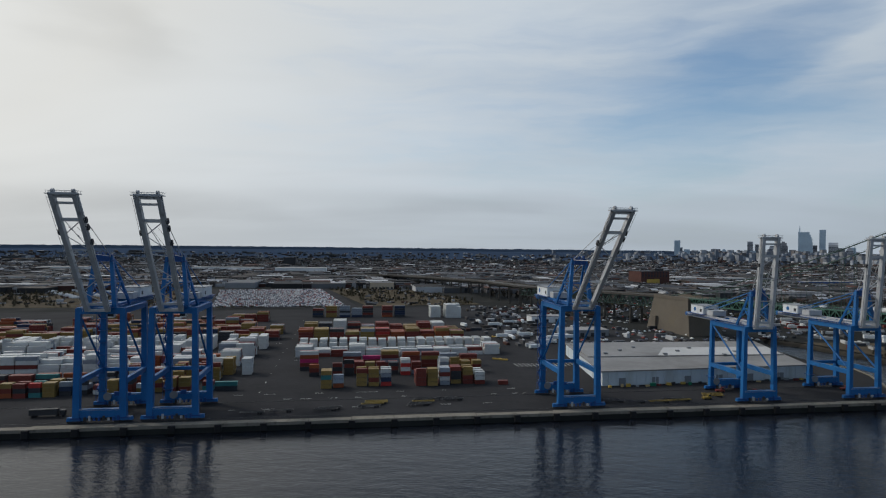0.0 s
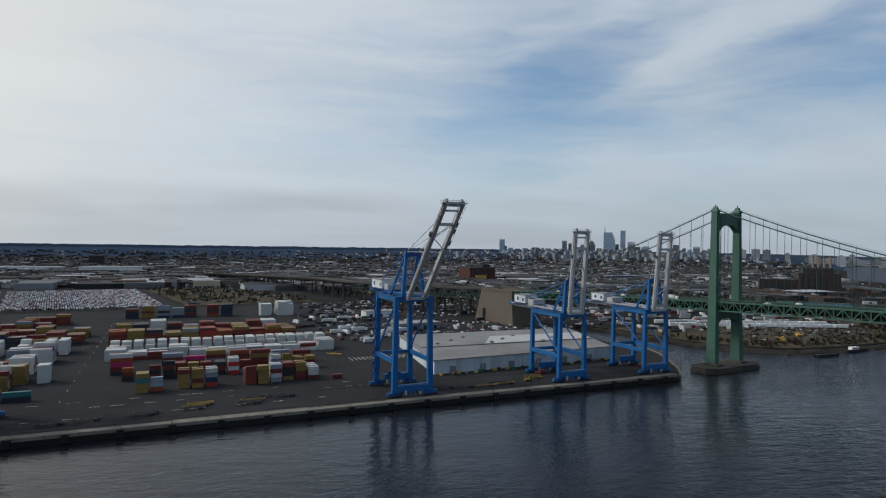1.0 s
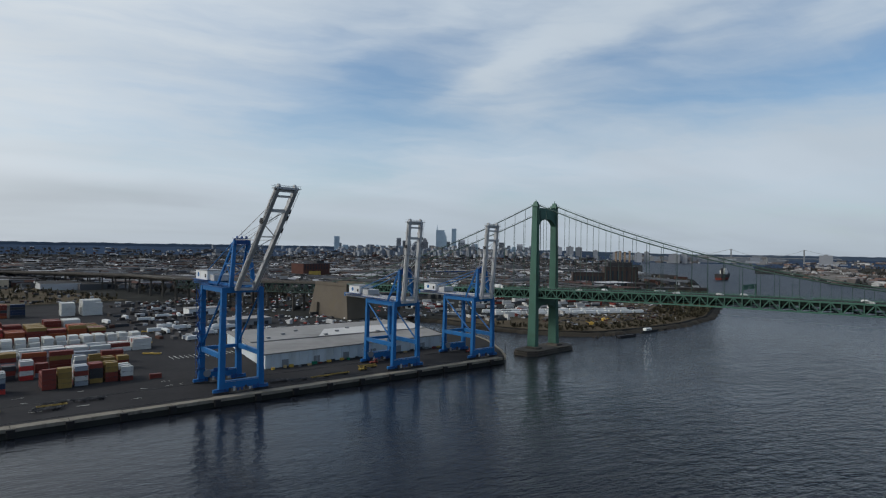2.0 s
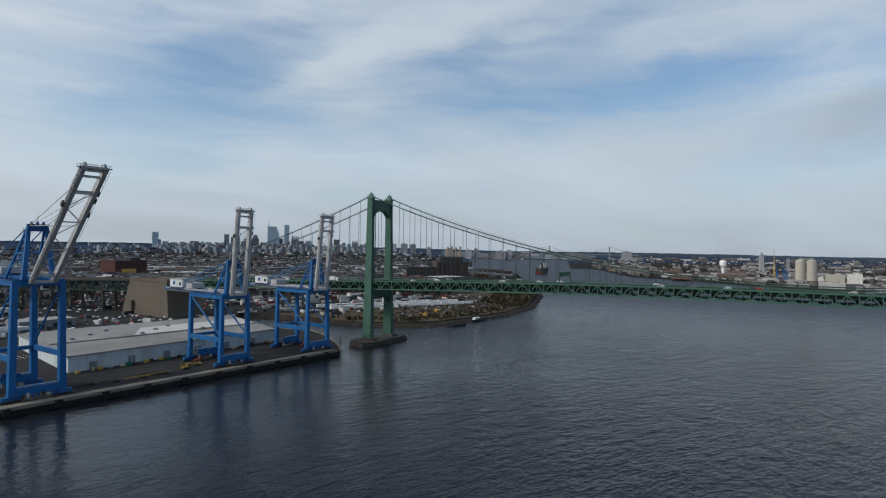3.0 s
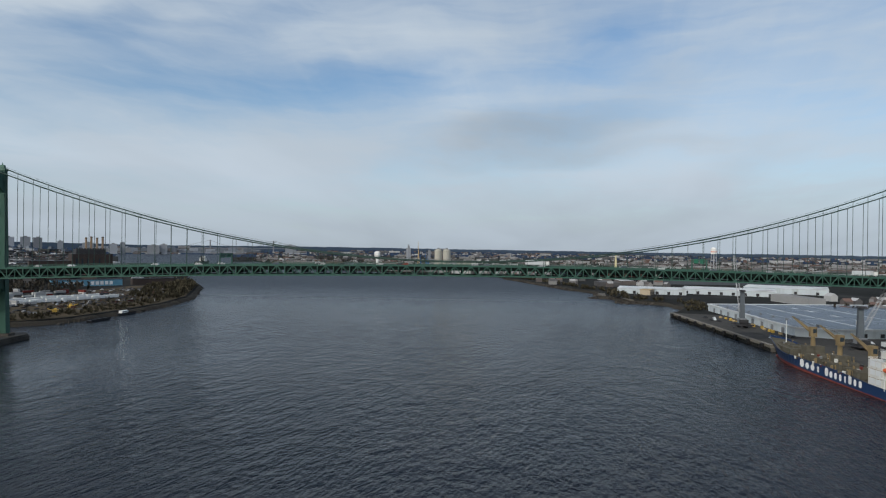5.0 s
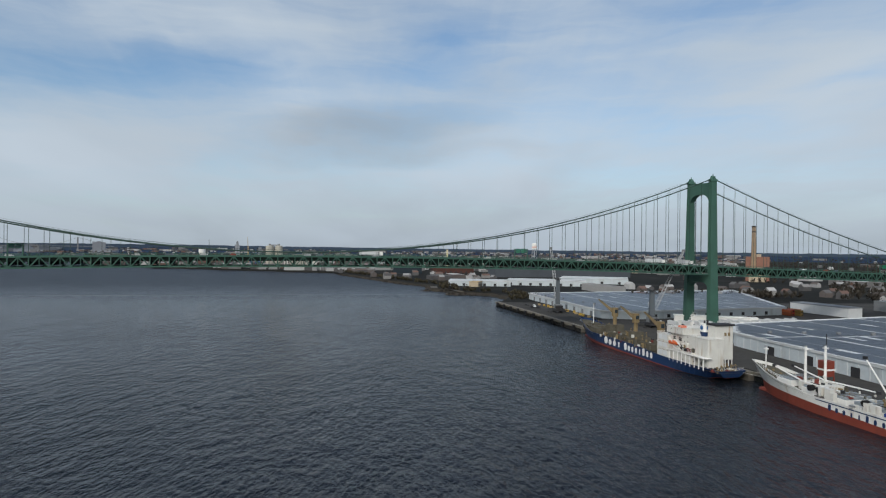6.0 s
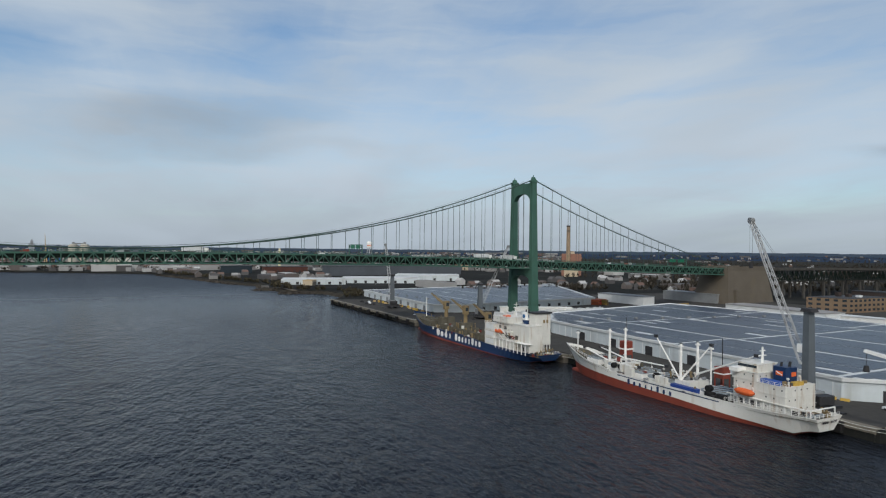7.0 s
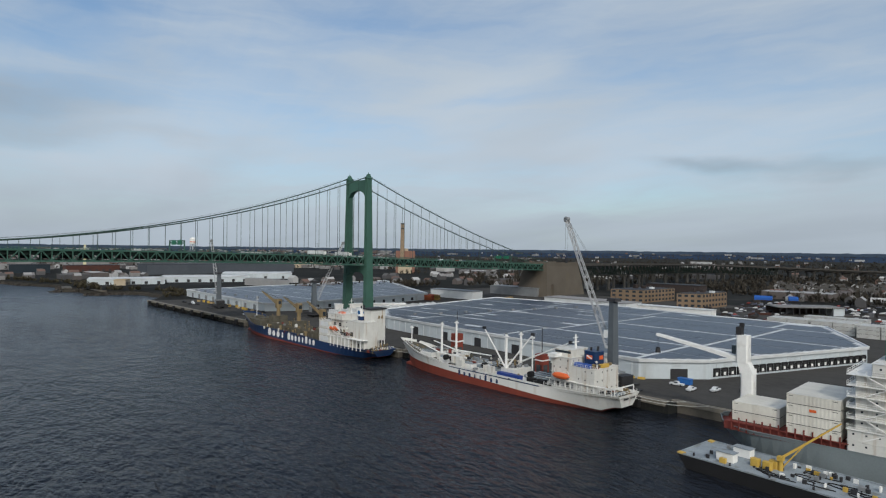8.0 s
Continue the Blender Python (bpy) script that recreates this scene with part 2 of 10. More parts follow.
def water_mat():
    m = bpy.data.materials.new("river_water")
    m.use_nodes = True
    nt = m.node_tree
    b = nt.nodes["Principled BSDF"]
    b.inputs["Base Color"].default_value = (0.0120, 0.0142, 0.0190, 1)
    b.inputs["Roughness"].default_value, b.inputs["IOR"].default_value = 0.12, 1.245
    b.inputs["Specular IOR Level"].default_value = 0.5
    tc = nt.nodes.new("ShaderNodeTexCoord").outputs["Object"]
    # sheltered and smoother along the western wharf, rougher out on the river
    def ramp(axis, lo, hi, v0, v1):
        dot = nt.nodes.new("ShaderNodeVectorMath")
        dot.operation = "DOT_PRODUCT"
        dot.inputs[1].default_value = axis
        nt.links.new(tc, dot.inputs[0])
        r = nt.nodes.new("ShaderNodeMapRange")
        r.interpolation_type = "SMOOTHSTEP"
        for k, v in (("From Min", lo), ("From Max", hi), ("To Min", v0), ("To Max", v1)):
            r.inputs[k].default_value = v
        nt.links.new(dot.outputs["Value"], r.inputs["Value"])
        return r.outputs[0]

    def times(p, r):
        n = nt.nodes.new("ShaderNodeMath")
        n.operation = "MULTIPLY"
        for k, v in enumerate((p, r)):
            if isinstance(v, float):
                n.inputs[k].default_value = v
            else:
                nt.links.new(v, n.inputs[k])
        return n.outputs[0]

    def spread(fac, v0, v1):
        r = nt.nodes.new("ShaderNodeMapRange")
        r.inputs["To Min"].default_value, r.inputs["To Max"].default_value = v0, v1
        nt.links.new(fac, r.inputs["Value"])
        return r.outputs[0]

    c8, s8 = math.cos(radians(8.7)), math.sin(radians(8.7))
    shelter = times(ramp((-s8, c8, 0), 60.0, 240.0, 0.0, 1.0), ramp((c8, s8, 0), 180.0, 560.0, 1.0, 0.0))
    gust_map = nt.nodes.new("ShaderNodeMapping")
    gust_map.inputs["Scale"].default_value = (1, 3.2, 1)
    gust_map.inputs["Rotation"].default_value = (0, 0, radians(28))
    nt.links.new(tc, gust_map.inputs[0])
    gust = nt.nodes.new("ShaderNodeTexNoise")
    gust.inputs["Scale"].default_value, gust.inputs["Detail"].default_value = 0.008, 4
    nt.links.new(gust_map.outputs[0], gust.inputs["Vector"])
    calm = times(spread(shelter, 2.5, 0.36), spread(gust.outputs["Fac"], 0.55, 1.5))
    nt.links.new(ramp((c8, s8, 0), 420.0, 1100.0, 0.10, 0.42), b.inputs["Roughness"])
    last = None
    for s, stretch, strength, dist in ((0.012, (1, 2.6, 1), 0.4, 1.6), (0.05, (1, 2.2, 1), 0.7, 0.95), (0.13, (1, 2.0, 1), 0.8, 0.75), (0.34, (1, 2.2, 1), 0.95, 0.40), (1.1, (1, 1.7, 1), 0.85, 0.05)):
        mp = nt.nodes.new("ShaderNodeMapping")
        mp.inputs["Scale"].default_value = stretch
        mp.inputs["Rotation"].default_value = (0, 0, radians(20))
        nt.links.new(tc, mp.inputs[0])
        n = nt.nodes.new("ShaderNodeTexNoise")
        n.inputs["Scale"].default_value, n.inputs["Detail"].default_value, n.inputs["Distortion"].default_value = s, 3, 0.4
        nt.links.new(mp.outputs[0], n.inputs["Vector"])
        bn = nt.nodes.new("ShaderNodeBump")
        bn.inputs["Strength"].default_value = strength
        nt.links.new(times(calm, dist), bn.inputs["Distance"])
        nt.links.new(n.outputs["Fac"], bn.inputs["Height"])
        if last:
            nt.links.new(last, bn.inputs["Normal"])
        last = bn.outputs[0]
    nt.links.new(last, b.inputs["Normal"])
    return m


M = {
    "water": water_mat(),
    "asphalt": mat("yard_asphalt", (0.033, 0.033, 0.035), 0.95, spec=0.03, var=0.5, scale=0.03, grain=0.4, stain=((0.045, 0.045, 0.046), 0.02, 0.6)),
    "apron": mat("grey_apron_asphalt", (0.068, 0.066, 0.063), 0.95, spec=0.03, var=0.5, scale=0.03, grain=0.4, stain=((0.040, 0.039, 0.038), 0.03, 0.7)),
    "roof_pale": mat("grey_white_membrane", (0.55, 0.57, 0.58), 0.75, var=0.3, scale=0.04, grain=0.3, stain=((0.30, 0.29, 0.27), 0.03, 0.7)),
    "land": mat("city_ground", (0.026, 0.027, 0.026), 0.95, spec=0.02, var=0.6, scale=0.006, grain=0.05, stain=((0.06, 0.06, 0.058), 0.012, 0.7)),
    "woodland": mat("woodland_ground", (0.034, 0.034, 0.030), 0.95, spec=0.02, var=0.6, scale=0.008, grain=0.06),
    "scrub": mat("scrub_earth", (0.080, 0.066, 0.047), 0.95, spec=0.02, var=0.8, scale=0.03, grain=0.3, stain=((0.030, 0.030, 0.022), 0.05, 0.9)),
    "concrete": mat("worn_concrete", (0.18, 0.165, 0.138), 0.9, var=0.5, scale=0.12, grain=1.2, bump=0.3, spec=0.08, stain=((0.075, 0.07, 0.055), 0.22, 0.85)),
    "mud": mat("dark_mud", (0.036, 0.032, 0.026), 0.9, var=0.7, scale=0.08, grain=0.8, spec=0.08, stain=((0.065, 0.056, 0.042), 0.1, 0.7)),
    "rubble": mat("dark_rubble", (0.050, 0.045, 0.040), 0.95, var=0.5, scale=0.3, spec=0.03, island=0.4),
    "dark_concrete": mat("wet_concrete", (0.10, 0.09, 0.075), 0.8, var=0.5, scale=0.2, grain=1.5, bump=0.3, streak=True),
    "pier_stone": mat("dark_pier_stone", (0.060, 0.054, 0.046), 0.85, var=0.6, scale=0.15, grain=1.2, bump=0.3, stain=((0.028, 0.027, 0.024), 0.2, 0.8), streak=True),
    "viaduct": mat("grimy_viaduct_concrete", (0.066, 0.062, 0.057), 0.85, var=0.5, scale=0.1, grain=1.0, stain=((0.035, 0.034, 0.032), 0.15, 0.8), streak=True),
    "brush": mat("dry_brush", (0.070, 0.062, 0.043), 0.95, spec=0.0, var=0.4, scale=0.1, island=0.45),
    "anchorage": mat("brown_concrete", (0.110, 0.095, 0.077), 0.9, var=0.3, scale=0.06, grain=0.8, stain=((0.12, 0.10, 0.07), 0.08, 0.6)),
    "blue": mat("crane_blue_paint", (0.012, 0.108, 0.295), 0.45, var=0.3, scale=0.15, grain=1.5, stain=((0.03, 0.06, 0.13), 0.25, 0.5)),
    "blue_dark": mat("dark_blue_paint", (0.015, 0.06, 0.20), 0.5, var=0.3),
    "boom": mat("boom_grey_paint", (0.37, 0.38, 0.39), 0.45, var=0.25, scale=0.2, grain=1.5, stain=((0.2, 0.19, 0.18), 0.3, 0.6)),
    "white": mat("white_paint", (0.76, 0.76, 0.74), 0.5, var=0.2, scale=0.1, grain=1.0, stain=((0.42, 0.39, 0.34), 0.2, 0.5)),
    "wall_white": mat("white_cladding", (0.60, 0.62, 0.63), 0.6, var=0.2, scale=0.05, grain=0.6, stain=((0.40, 0.40, 0.38), 0.06, 0.6), streak=True),
    "roof_white": mat("white_membrane", (0.27, 0.265, 0.26), 0.8, var=0.3, scale=0.02, grain=0.2, stain=((0.22, 0.20, 0.19), 0.03, 0.7)),
    "shed_roof": mat("grimy_roof_felt", (0.205, 0.203, 0.20), 0.85, var=0.45, scale=0.03, grain=0.25, stain=((0.12, 0.115, 0.11), 0.025, 0.8)),
    "patch_roof": mat("newer_roof_felt", (0.40, 0.40, 0.395), 0.8, var=0.3, scale=0.03, grain=0.3, stain=((0.25, 0.24, 0.23), 0.04, 0.7)),
    "shed_wall": mat("shed_cladding", (0.48, 0.53, 0.56), 0.6, var=0.2, scale=0.05, grain=0.6, stain=((0.28, 0.28, 0.27), 0.06, 0.6), streak=True),
    "grey": mat("grey_paint", (0.20, 0.21, 0.22), 0.6, var=0.3),
    "dark": mat("dark_steel", (0.035, 0.035, 0.038), 0.6, var=0.4, grain=1.5),
    "rubber": mat("black_rubber", (0.015, 0.015, 0.016), 0.8, var=0.4),
    "green": mat("bridge_green_paint", (0.049, 0.116, 0.090), 0.55, var=0.3, scale=0.08, grain=0.9, stain=((0.04, 0.075, 0.055), 0.12, 0.5)),
    # shade beneath the deck is put into this near-black green
    "under_steel": mat("shade_dark_steel", (0.012, 0.020, 0.017), 0.8, var=0.4, scale=0.2, spec=0.1),
    "cable": mat("cable_green", (0.035, 0.065, 0.055), 0.6, var=0.2),
    "sign": mat("sign_green", (0.02, 0.16, 0.09), 0.4, var=0.2),
    "yellow": mat("yellow_paint", (0.50, 0.33, 0.07), 0.55, var=0.3, grain=1.5),
    "ship_white": mat("weathered_ship_white", (0.60, 0.595, 0.56), 0.5, var=0.2, scale=0.2, grain=1.5, stain=((0.34, 0.24, 0.15), 0.30, 0.75), streak=True),
    "crane_tan": mat("faded_crane_tan", (0.215, 0.160, 0.085), 0.65, var=0.4, stain=((0.16, 0.10, 0.06), 0.4, 0.7)),
    # bluish haze of distance is mixed into these wall colours
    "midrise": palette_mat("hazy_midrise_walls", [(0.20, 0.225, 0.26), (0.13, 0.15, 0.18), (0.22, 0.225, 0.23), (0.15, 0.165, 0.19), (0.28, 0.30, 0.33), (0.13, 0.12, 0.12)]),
    "old_yellow": mat("worn_yellow_paint", (0.20, 0.14, 0.03), 0.7, var=0.5, grain=1.5, stain=((0.03, 0.03, 0.03), 0.6, 0.9)),
    "tan": mat("tan_paint", (0.46, 0.34, 0.17), 0.6, var=0.3, stain=((0.25, 0.16, 0.09), 0.4, 0.6)),
    "orange": mat("orange_paint", (0.65, 0.13, 0.04), 0.5, var=0.25),
    "hull_blue": mat("navy_hull_paint", (0.013, 0.034, 0.095), 0.4, var=0.3, scale=0.08, stain=((0.03, 0.04, 0.06), 0.12, 0.5), streak=True),
    "hull_white": mat("white_hull_paint", (0.68, 0.68, 0.65), 0.4, var=0.2, scale=0.08, stain=((0.40, 0.33, 0.26), 0.15, 0.6), streak=True),
    "hull_grey": mat("grey_hull_paint", (0.17, 0.20, 0.21), 0.45, var=0.3, scale=0.08, stain=((0.16, 0.17, 0.17), 0.15, 0.6), streak=True),
    "antifoul": mat("red_antifouling", (0.20, 0.045, 0.030), 0.6, var=0.4, scale=0.1, stain=((0.12, 0.04, 0.03), 0.1, 0.7), streak=True),
    "deck_green": mat("deck_olive", (0.105, 0.098, 0.078), 0.85, var=0.5, scale=0.25, spec=0.05, stain=((0.06, 0.045, 0.03), 0.3, 0.7)),
    "deck_red": mat("deck_red_oxide", (0.16, 0.038, 0.030), 0.7, var=0.4, scale=0.2),
    "deck_pale": mat("pale_deck_paint", (0.25, 0.285, 0.31), 0.65, var=0.5, scale=0.25, stain=((0.12, 0.115, 0.10), 0.35, 0.8)),
    "solar": mat("solar_glass", (0.024, 0.033, 0.056), 0.30, var=0.25, scale=0.05, grain=0.8, tint=0.12, spec=0.14),
    "brick": mat("dark_red_brick", (0.080, 0.037, 0.030), 0.85, var=0.4, scale=0.1),
    "brown": mat("brown_brick", (0.048, 0.037, 0.034), 0.85, var=0.4, scale=0.06),
    "tan_brick": mat("tan_brick", (0.20, 0.145, 0.100), 0.85, var=0.35, scale=0.08, spec=0.05, stain=((0.11, 0.085, 0.065), 0.1, 0.6)),
    "tarp": mat("blue_tarpaulin", (0.025, 0.10, 0.36), 0.5, var=0.3),
    "beige": mat("beige_masonry", (0.42, 0.35, 0.26), 0.8, var=0.25, scale=0.05),
    "silo": mat("silo_concrete", (0.40, 0.385, 0.335), 0.8, var=0.25, scale=0.05, stain=((0.33, 0.30, 0.25), 0.05, 0.6)),
    # glass colour lightened to hold distance haze and reflected sky
    "glass_tower": mat("hazed_tower_glass", (0.30, 0.39, 0.47), 0.25, var=0.25, scale=0.02, grain=0.1),
    "stone_tower": mat("grey_tower_stone", (0.25, 0.265, 0.29), 0.7, var=0.25, scale=0.02, grain=0.1, tint=0.35),
    "slate_wall": mat("slate_cladding", (0.075, 0.085, 0.10), 0.7, var=0.3, scale=0.05, grain=0.4, streak=True),
    "window": mat("dark_glass", (0.03, 0.04, 0.05), 0.15, var=0.3),
    "twig": mat("bare_twigs", (0.056, 0.050, 0.042), 0.95, spec=0.0, var=0.4, scale=0.1, island=0.45),
    "bark": mat("grey_bark", (0.08, 0.065, 0.05), 0.95, var=0.4),
    # blue haze of distance is put into this woods colour
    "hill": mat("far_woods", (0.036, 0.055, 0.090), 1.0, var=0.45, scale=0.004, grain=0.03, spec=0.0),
    "lane": mat("lane_paint", (0.55, 0.55, 0.52), 0.7, var=0.3),
    "city": palette_mat("roofs_and_walls", [(0.040, 0.036, 0.034), (0.055, 0.046, 0.042), (0.125, 0.130, 0.137), (0.030, 0.031, 0.034), (0.075, 0.069, 0.066), (0.22, 0.226, 0.235), (0.046, 0.041, 0.040), (0.038, 0.042, 0.050), (0.066, 0.066, 0.069), (0.38, 0.388, 0.40), (0.062, 0.032, 0.026), (0.044, 0.047, 0.050), (0.034, 0.034, 0.035), (0.088, 0.090, 0.096)]),
    "cars": palette_mat("car_paints", [(0.6, 0.6, 0.6), (0.35, 0.36, 0.38), (0.05, 0.05, 0.06), (0.65, 0.66, 0.68), (0.12, 0.13, 0.16), (0.5, 0.5, 0.5), (0.09, 0.10, 0.14), (0.25, 0.05, 0.04)], rough=0.4),
    "houses": palette_mat("house_paints", [(0.30, 0.30, 0.30), (0.12, 0.105, 0.10), (0.24, 0.235, 0.23), (0.09, 0.088, 0.09), (0.15, 0.10, 0.085), (0.42, 0.42, 0.42), (0.11, 0.108, 0.11), (0.17, 0.165, 0.165)]),
}
BOX_PAINT = {
    "maroon": mat("maroon_container", (0.150, 0.032, 0.024), 0.5, var=0.3, tint=0.2, grain=1.0),
    "ochre": mat("ochre_container", (0.235, 0.155, 0.048), 0.5, var=0.3, tint=0.15, grain=1.0),
    "white": mat("white_container", (0.470, 0.475, 0.460), 0.5, var=0.2, tint=0.1, grain=1.0, stain=((0.34, 0.31, 0.27), 0.3, 0.5)),
    "cream": mat("cream_container", (0.600, 0.580, 0.520), 0.5, var=0.2, tint=0.06, grain=1.0, stain=((0.40, 0.37, 0.31), 0.12, 0.5), streak=True),
    "orange": mat("orange_container", (0.300, 0.078, 0.030), 0.5, var=0.35, tint=0.25, grain=1.0),
    "navy": mat("navy_container", (0.016, 0.026, 0.055), 0.5, var=0.3, tint=0.2, grain=1.0),
    "teal": mat("teal_container", (0.045, 0.190, 0.190), 0.5, var=0.3, tint=0.2, grain=1.0),
    "magenta": mat("magenta_container", (0.420, 0.030, 0.120), 0.5, var=0.3, tint=0.1, grain=1.0),
    "grey": mat("grey_container", (0.230, 0.260, 0.300), 0.5, var=0.3, tint=0.2, grain=1.0),
    "black": mat("dark_container", (0.030, 0.032, 0.036), 0.5, var=0.3, tint=0.2, grain=1.0),
    "red": mat("red_container", (0.360, 0.035, 0.030), 0.5, var=0.3, tint=0.15, grain=1.0),
}

# the last ridge stands in for the land beyond: a plain backdrop, dim blue haze in its colour plus a faint glow
M["horizon"] = mat("haze_glow_woods", (0.045, 0.062, 0.085), 1.0, var=0.4, scale=0.004, grain=0.03, spec=0.0)
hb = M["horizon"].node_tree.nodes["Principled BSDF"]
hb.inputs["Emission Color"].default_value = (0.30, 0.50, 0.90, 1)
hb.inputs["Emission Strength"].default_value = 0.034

# ---- mesh helpers ----
class Geo:
    """Collects boxes, beams, tubes and prisms into one mesh."""

    def __init__(self):
        self.v, self.f, self.mi = [], [], []

    def add(self, verts, faces, mi=0):
        n = len(self.v)
        self.v.extend(tuple(p) for p in verts)
        self.f.extend(tuple(i + n for i in f) for f in faces)
        self.mi.extend([mi] * len(faces))
        return self

    def box(self, x0, x1, y0, y1, z0, z1, mi=0, taper=0.0):
        t = taper
        vs = [(x0, y0, z0), (x1, y0, z0), (x1, y1, z0), (x0, y1, z0), (x0 + t, y0 + t, z1), (x1 - t, y0 + t, z1), (x1 - t, y1 - t, z1), (x0 + t, y1 - t, z1)]
        return self.add(vs, [(0, 3, 2, 1), (4, 5, 6, 7), (0, 1, 5, 4), (1, 2, 6, 5), (2, 3, 7, 6), (3, 0, 4, 7)], mi)

    def rbox(self, x0, x1, y0, y1, z0, z1, r, mi=0):
        """A box with chamfered upright edges."""
        pts = [(x0 + r, y0), (x1 - r, y0), (x1, y0 + r), (x1, y1 - r), (x1 - r, y1), (x0 + r, y1), (x0, y1 - r), (x0, y0 + r)]
        return self.prism(pts, z0, z1, mi)

    def beam(self, p, q, w, h, w2=None, h2=None, mi=0):
        p, q = Vector(p), Vector(q)
        d = (q - p).normalized()
        up = Vector((0, 0, 1)) if abs(d.z) < 0.93 else Vector((0, 1, 0))
        s = d.cross(up).normalized()
        u = s.cross(d).normalized()
        w2, h2 = w2 or w, h2 or h
        vs = [p + s * a * w / 2 + u * b * h / 2 for a, b in ((-1, -1), (1, -1), (1, 1), (-1, 1))]
        vs += [q + s * a * w2 / 2 + u * b * h2 / 2 for a, b in ((-1, -1), (1, -1), (1, 1), (-1, 1))]
        return self.add(vs, [(0, 1, 2, 3), (7, 6, 5, 4), (0, 4, 5, 1), (1, 5, 6, 2), (2, 6, 7, 3), (3, 7, 4, 0)], mi)

    def tube(self, p, q, r, r2=None, n=8, mi=0):
        p, q = Vector(p), Vector(q)
        r2 = r if r2 is None else r2
        d = (q - p).normalized()
        up = Vector((0, 0, 1)) if abs(d.z) < 0.93 else Vector((1, 0, 0))
        s = d.cross(up).normalized()
        u = s.cross(d)
        vs = [p + (s * math.cos(a) + u * math.sin(a)) * r for a in (2 * math.pi * i / n for i in range(n))]
        vs += [q + (s * math.cos(a) + u * math.sin(a)) * r2 for a in (2 * math.pi * i / n for i in range(n))]
        return self.add(vs, [(i, (i + 1) % n, n + (i + 1) % n, n + i) for i in range(n)] + [tuple(range(n))[::-1], tuple(range(n, 2 * n))], mi)

    def path(self, pts, r, n=6):
        for a, b in zip(pts, pts[1:]):
            self.tube(a, b, r, n=n)
        return self

    def prism(self, pts, z0, z1, mi=0, mi_top=None):
        area = sum(a[0] * b[1] - b[0] * a[1] for a, b in zip(pts, pts[1:] + pts[:1]))
        pts = pts if area > 0 else pts[::-1]
        n = len(pts)
        self.add([(x, y, z0) for x, y in pts] + [(x, y, z1) for x, y in pts], [(i, (i + 1) % n, n + (i + 1) % n, n + i) for i in range(n)] + [tuple(range(n))[::-1]], mi)
        return self.add([(x, y, z1) for x, y in pts], [tuple(range(n))], mi if mi_top is None else mi_top)

    def dome(self, c, r, h, n=12, rings=4):
        vs, fs = [], []
        for k in range(rings + 1):
            a = math.pi / 2 * k / rings
            for i in range(n):
                b = 2 * math.pi * i / n
                vs.append((c[0] + r * math.cos(a) * math.cos(b), c[1] + r * math.cos(a) * math.sin(b), c[2] + h * math.sin(a)))
        for k in range(rings):
            for i in range(n):
                fs.append((k * n + i, k * n + (i + 1) % n, (k + 1) * n + (i + 1) % n, (k + 1) * n + i))
        return self.add(vs, fs)

    def gable(self, x0, x1, y0, y1, z0, z1, ridge, mi=0, mi_roof=None):
        ym = (y0 + y1) / 2
        vs = [(x0, y0, z0), (x1, y0, z0), (x1, y1, z0), (x0, y1, z0), (x0, y0, z1), (x1, y0, z1), (x1, y1, z1), (x0, y1, z1), (x0, ym, ridge), (x1, ym, ridge)]
        self.add(vs, [(0, 1, 5, 4), (2, 3, 7, 6), (1, 2, 6, 9, 5), (3, 0, 4, 8, 7)], mi)
        return self.add([vs[4], vs[5], vs[9], vs[8], vs[6], vs[7]], [(0, 1, 2, 3), (2, 4, 5, 3)], mi if mi_roof is None else mi_roof)

    def mesh(self, name, *mats):
        me = bpy.data.meshes.new(name)
        me.from_pydata(self.v, [], self.f)
        for m in mats:
            me.materials.append(m)
        if len(mats) > 1:
            me.polygons.foreach_set("material_index", self.mi)
        me.update()
        return me


def part(name, geo, material, parent, label="", m=None):
    """One mesh object under a thing or a part; geo is a Geo or a shared mesh."""
    me = geo if isinstance(geo, bpy.types.Mesh) else geo.mesh(name, *(material if isinstance(material, tuple) else (material,)))
    ob = new(name, me)
    ob.parent = parent
    if m is not None:
        ob.matrix_basis = m
    if label:
        tagged(ob, label)
    return ob


def thing(name, m, label, category, group="", kind=""):
    ob = new(name)
    ob.matrix_world = m
    return tagged(ob, label, category, group, kind)


def solid(name, geo, material, label, category, group="", kind="", m=None):
    """A thing that is one mesh."""
    ob = new(name, geo.mesh(name, *(material if isinstance(material, tuple) else (material,))))
    if m is not None:
        ob.matrix_world = m
    return tagged(ob, label, category, group, kind)


rng = random.Random(7)
DECK = 4.0                                        # height of the wharves above the river
QUAY = pose(0, 302.5, DECK, 0, 0, 8.7)            # u along the container wharf, v inland
NJQ = pose(640, -85, DECK, 0, 0, 190.2)           # along the far bank's wharf, v inland
T1, T2 = Vector((315, 371, 0)), Vector((461, -220, 0))
SPAN = (T2 - T1).length
AXIS = (T2 - T1).normalized()
BRIDGE = Matrix.Translation(T1) @ pose(0, 0, 0, 0, 0, math.degrees(math.atan2(AXIS.y, AXIS.x)))   # x along the bridge, y across

# ---- the setting: river, banks, distance ----
def q(u, v, z=0.0):
    p = QUAY @ Vector((u, v, z))
    return (p.x, p.y)


def nj(u, v):
    p = NJQ @ Vector((u, v, 0))
    return (p.x, p.y)


def inside(pt, poly):
    x, y = pt
    hit = False
    for (ax, ay), (bx, by) in zip(poly, poly[1:] + poly[:1]):
        if (ay > y) != (by > y) and x < (bx - ax) * (y - ay) / (by - ay) + ax:
            hit = not hit
    return hit


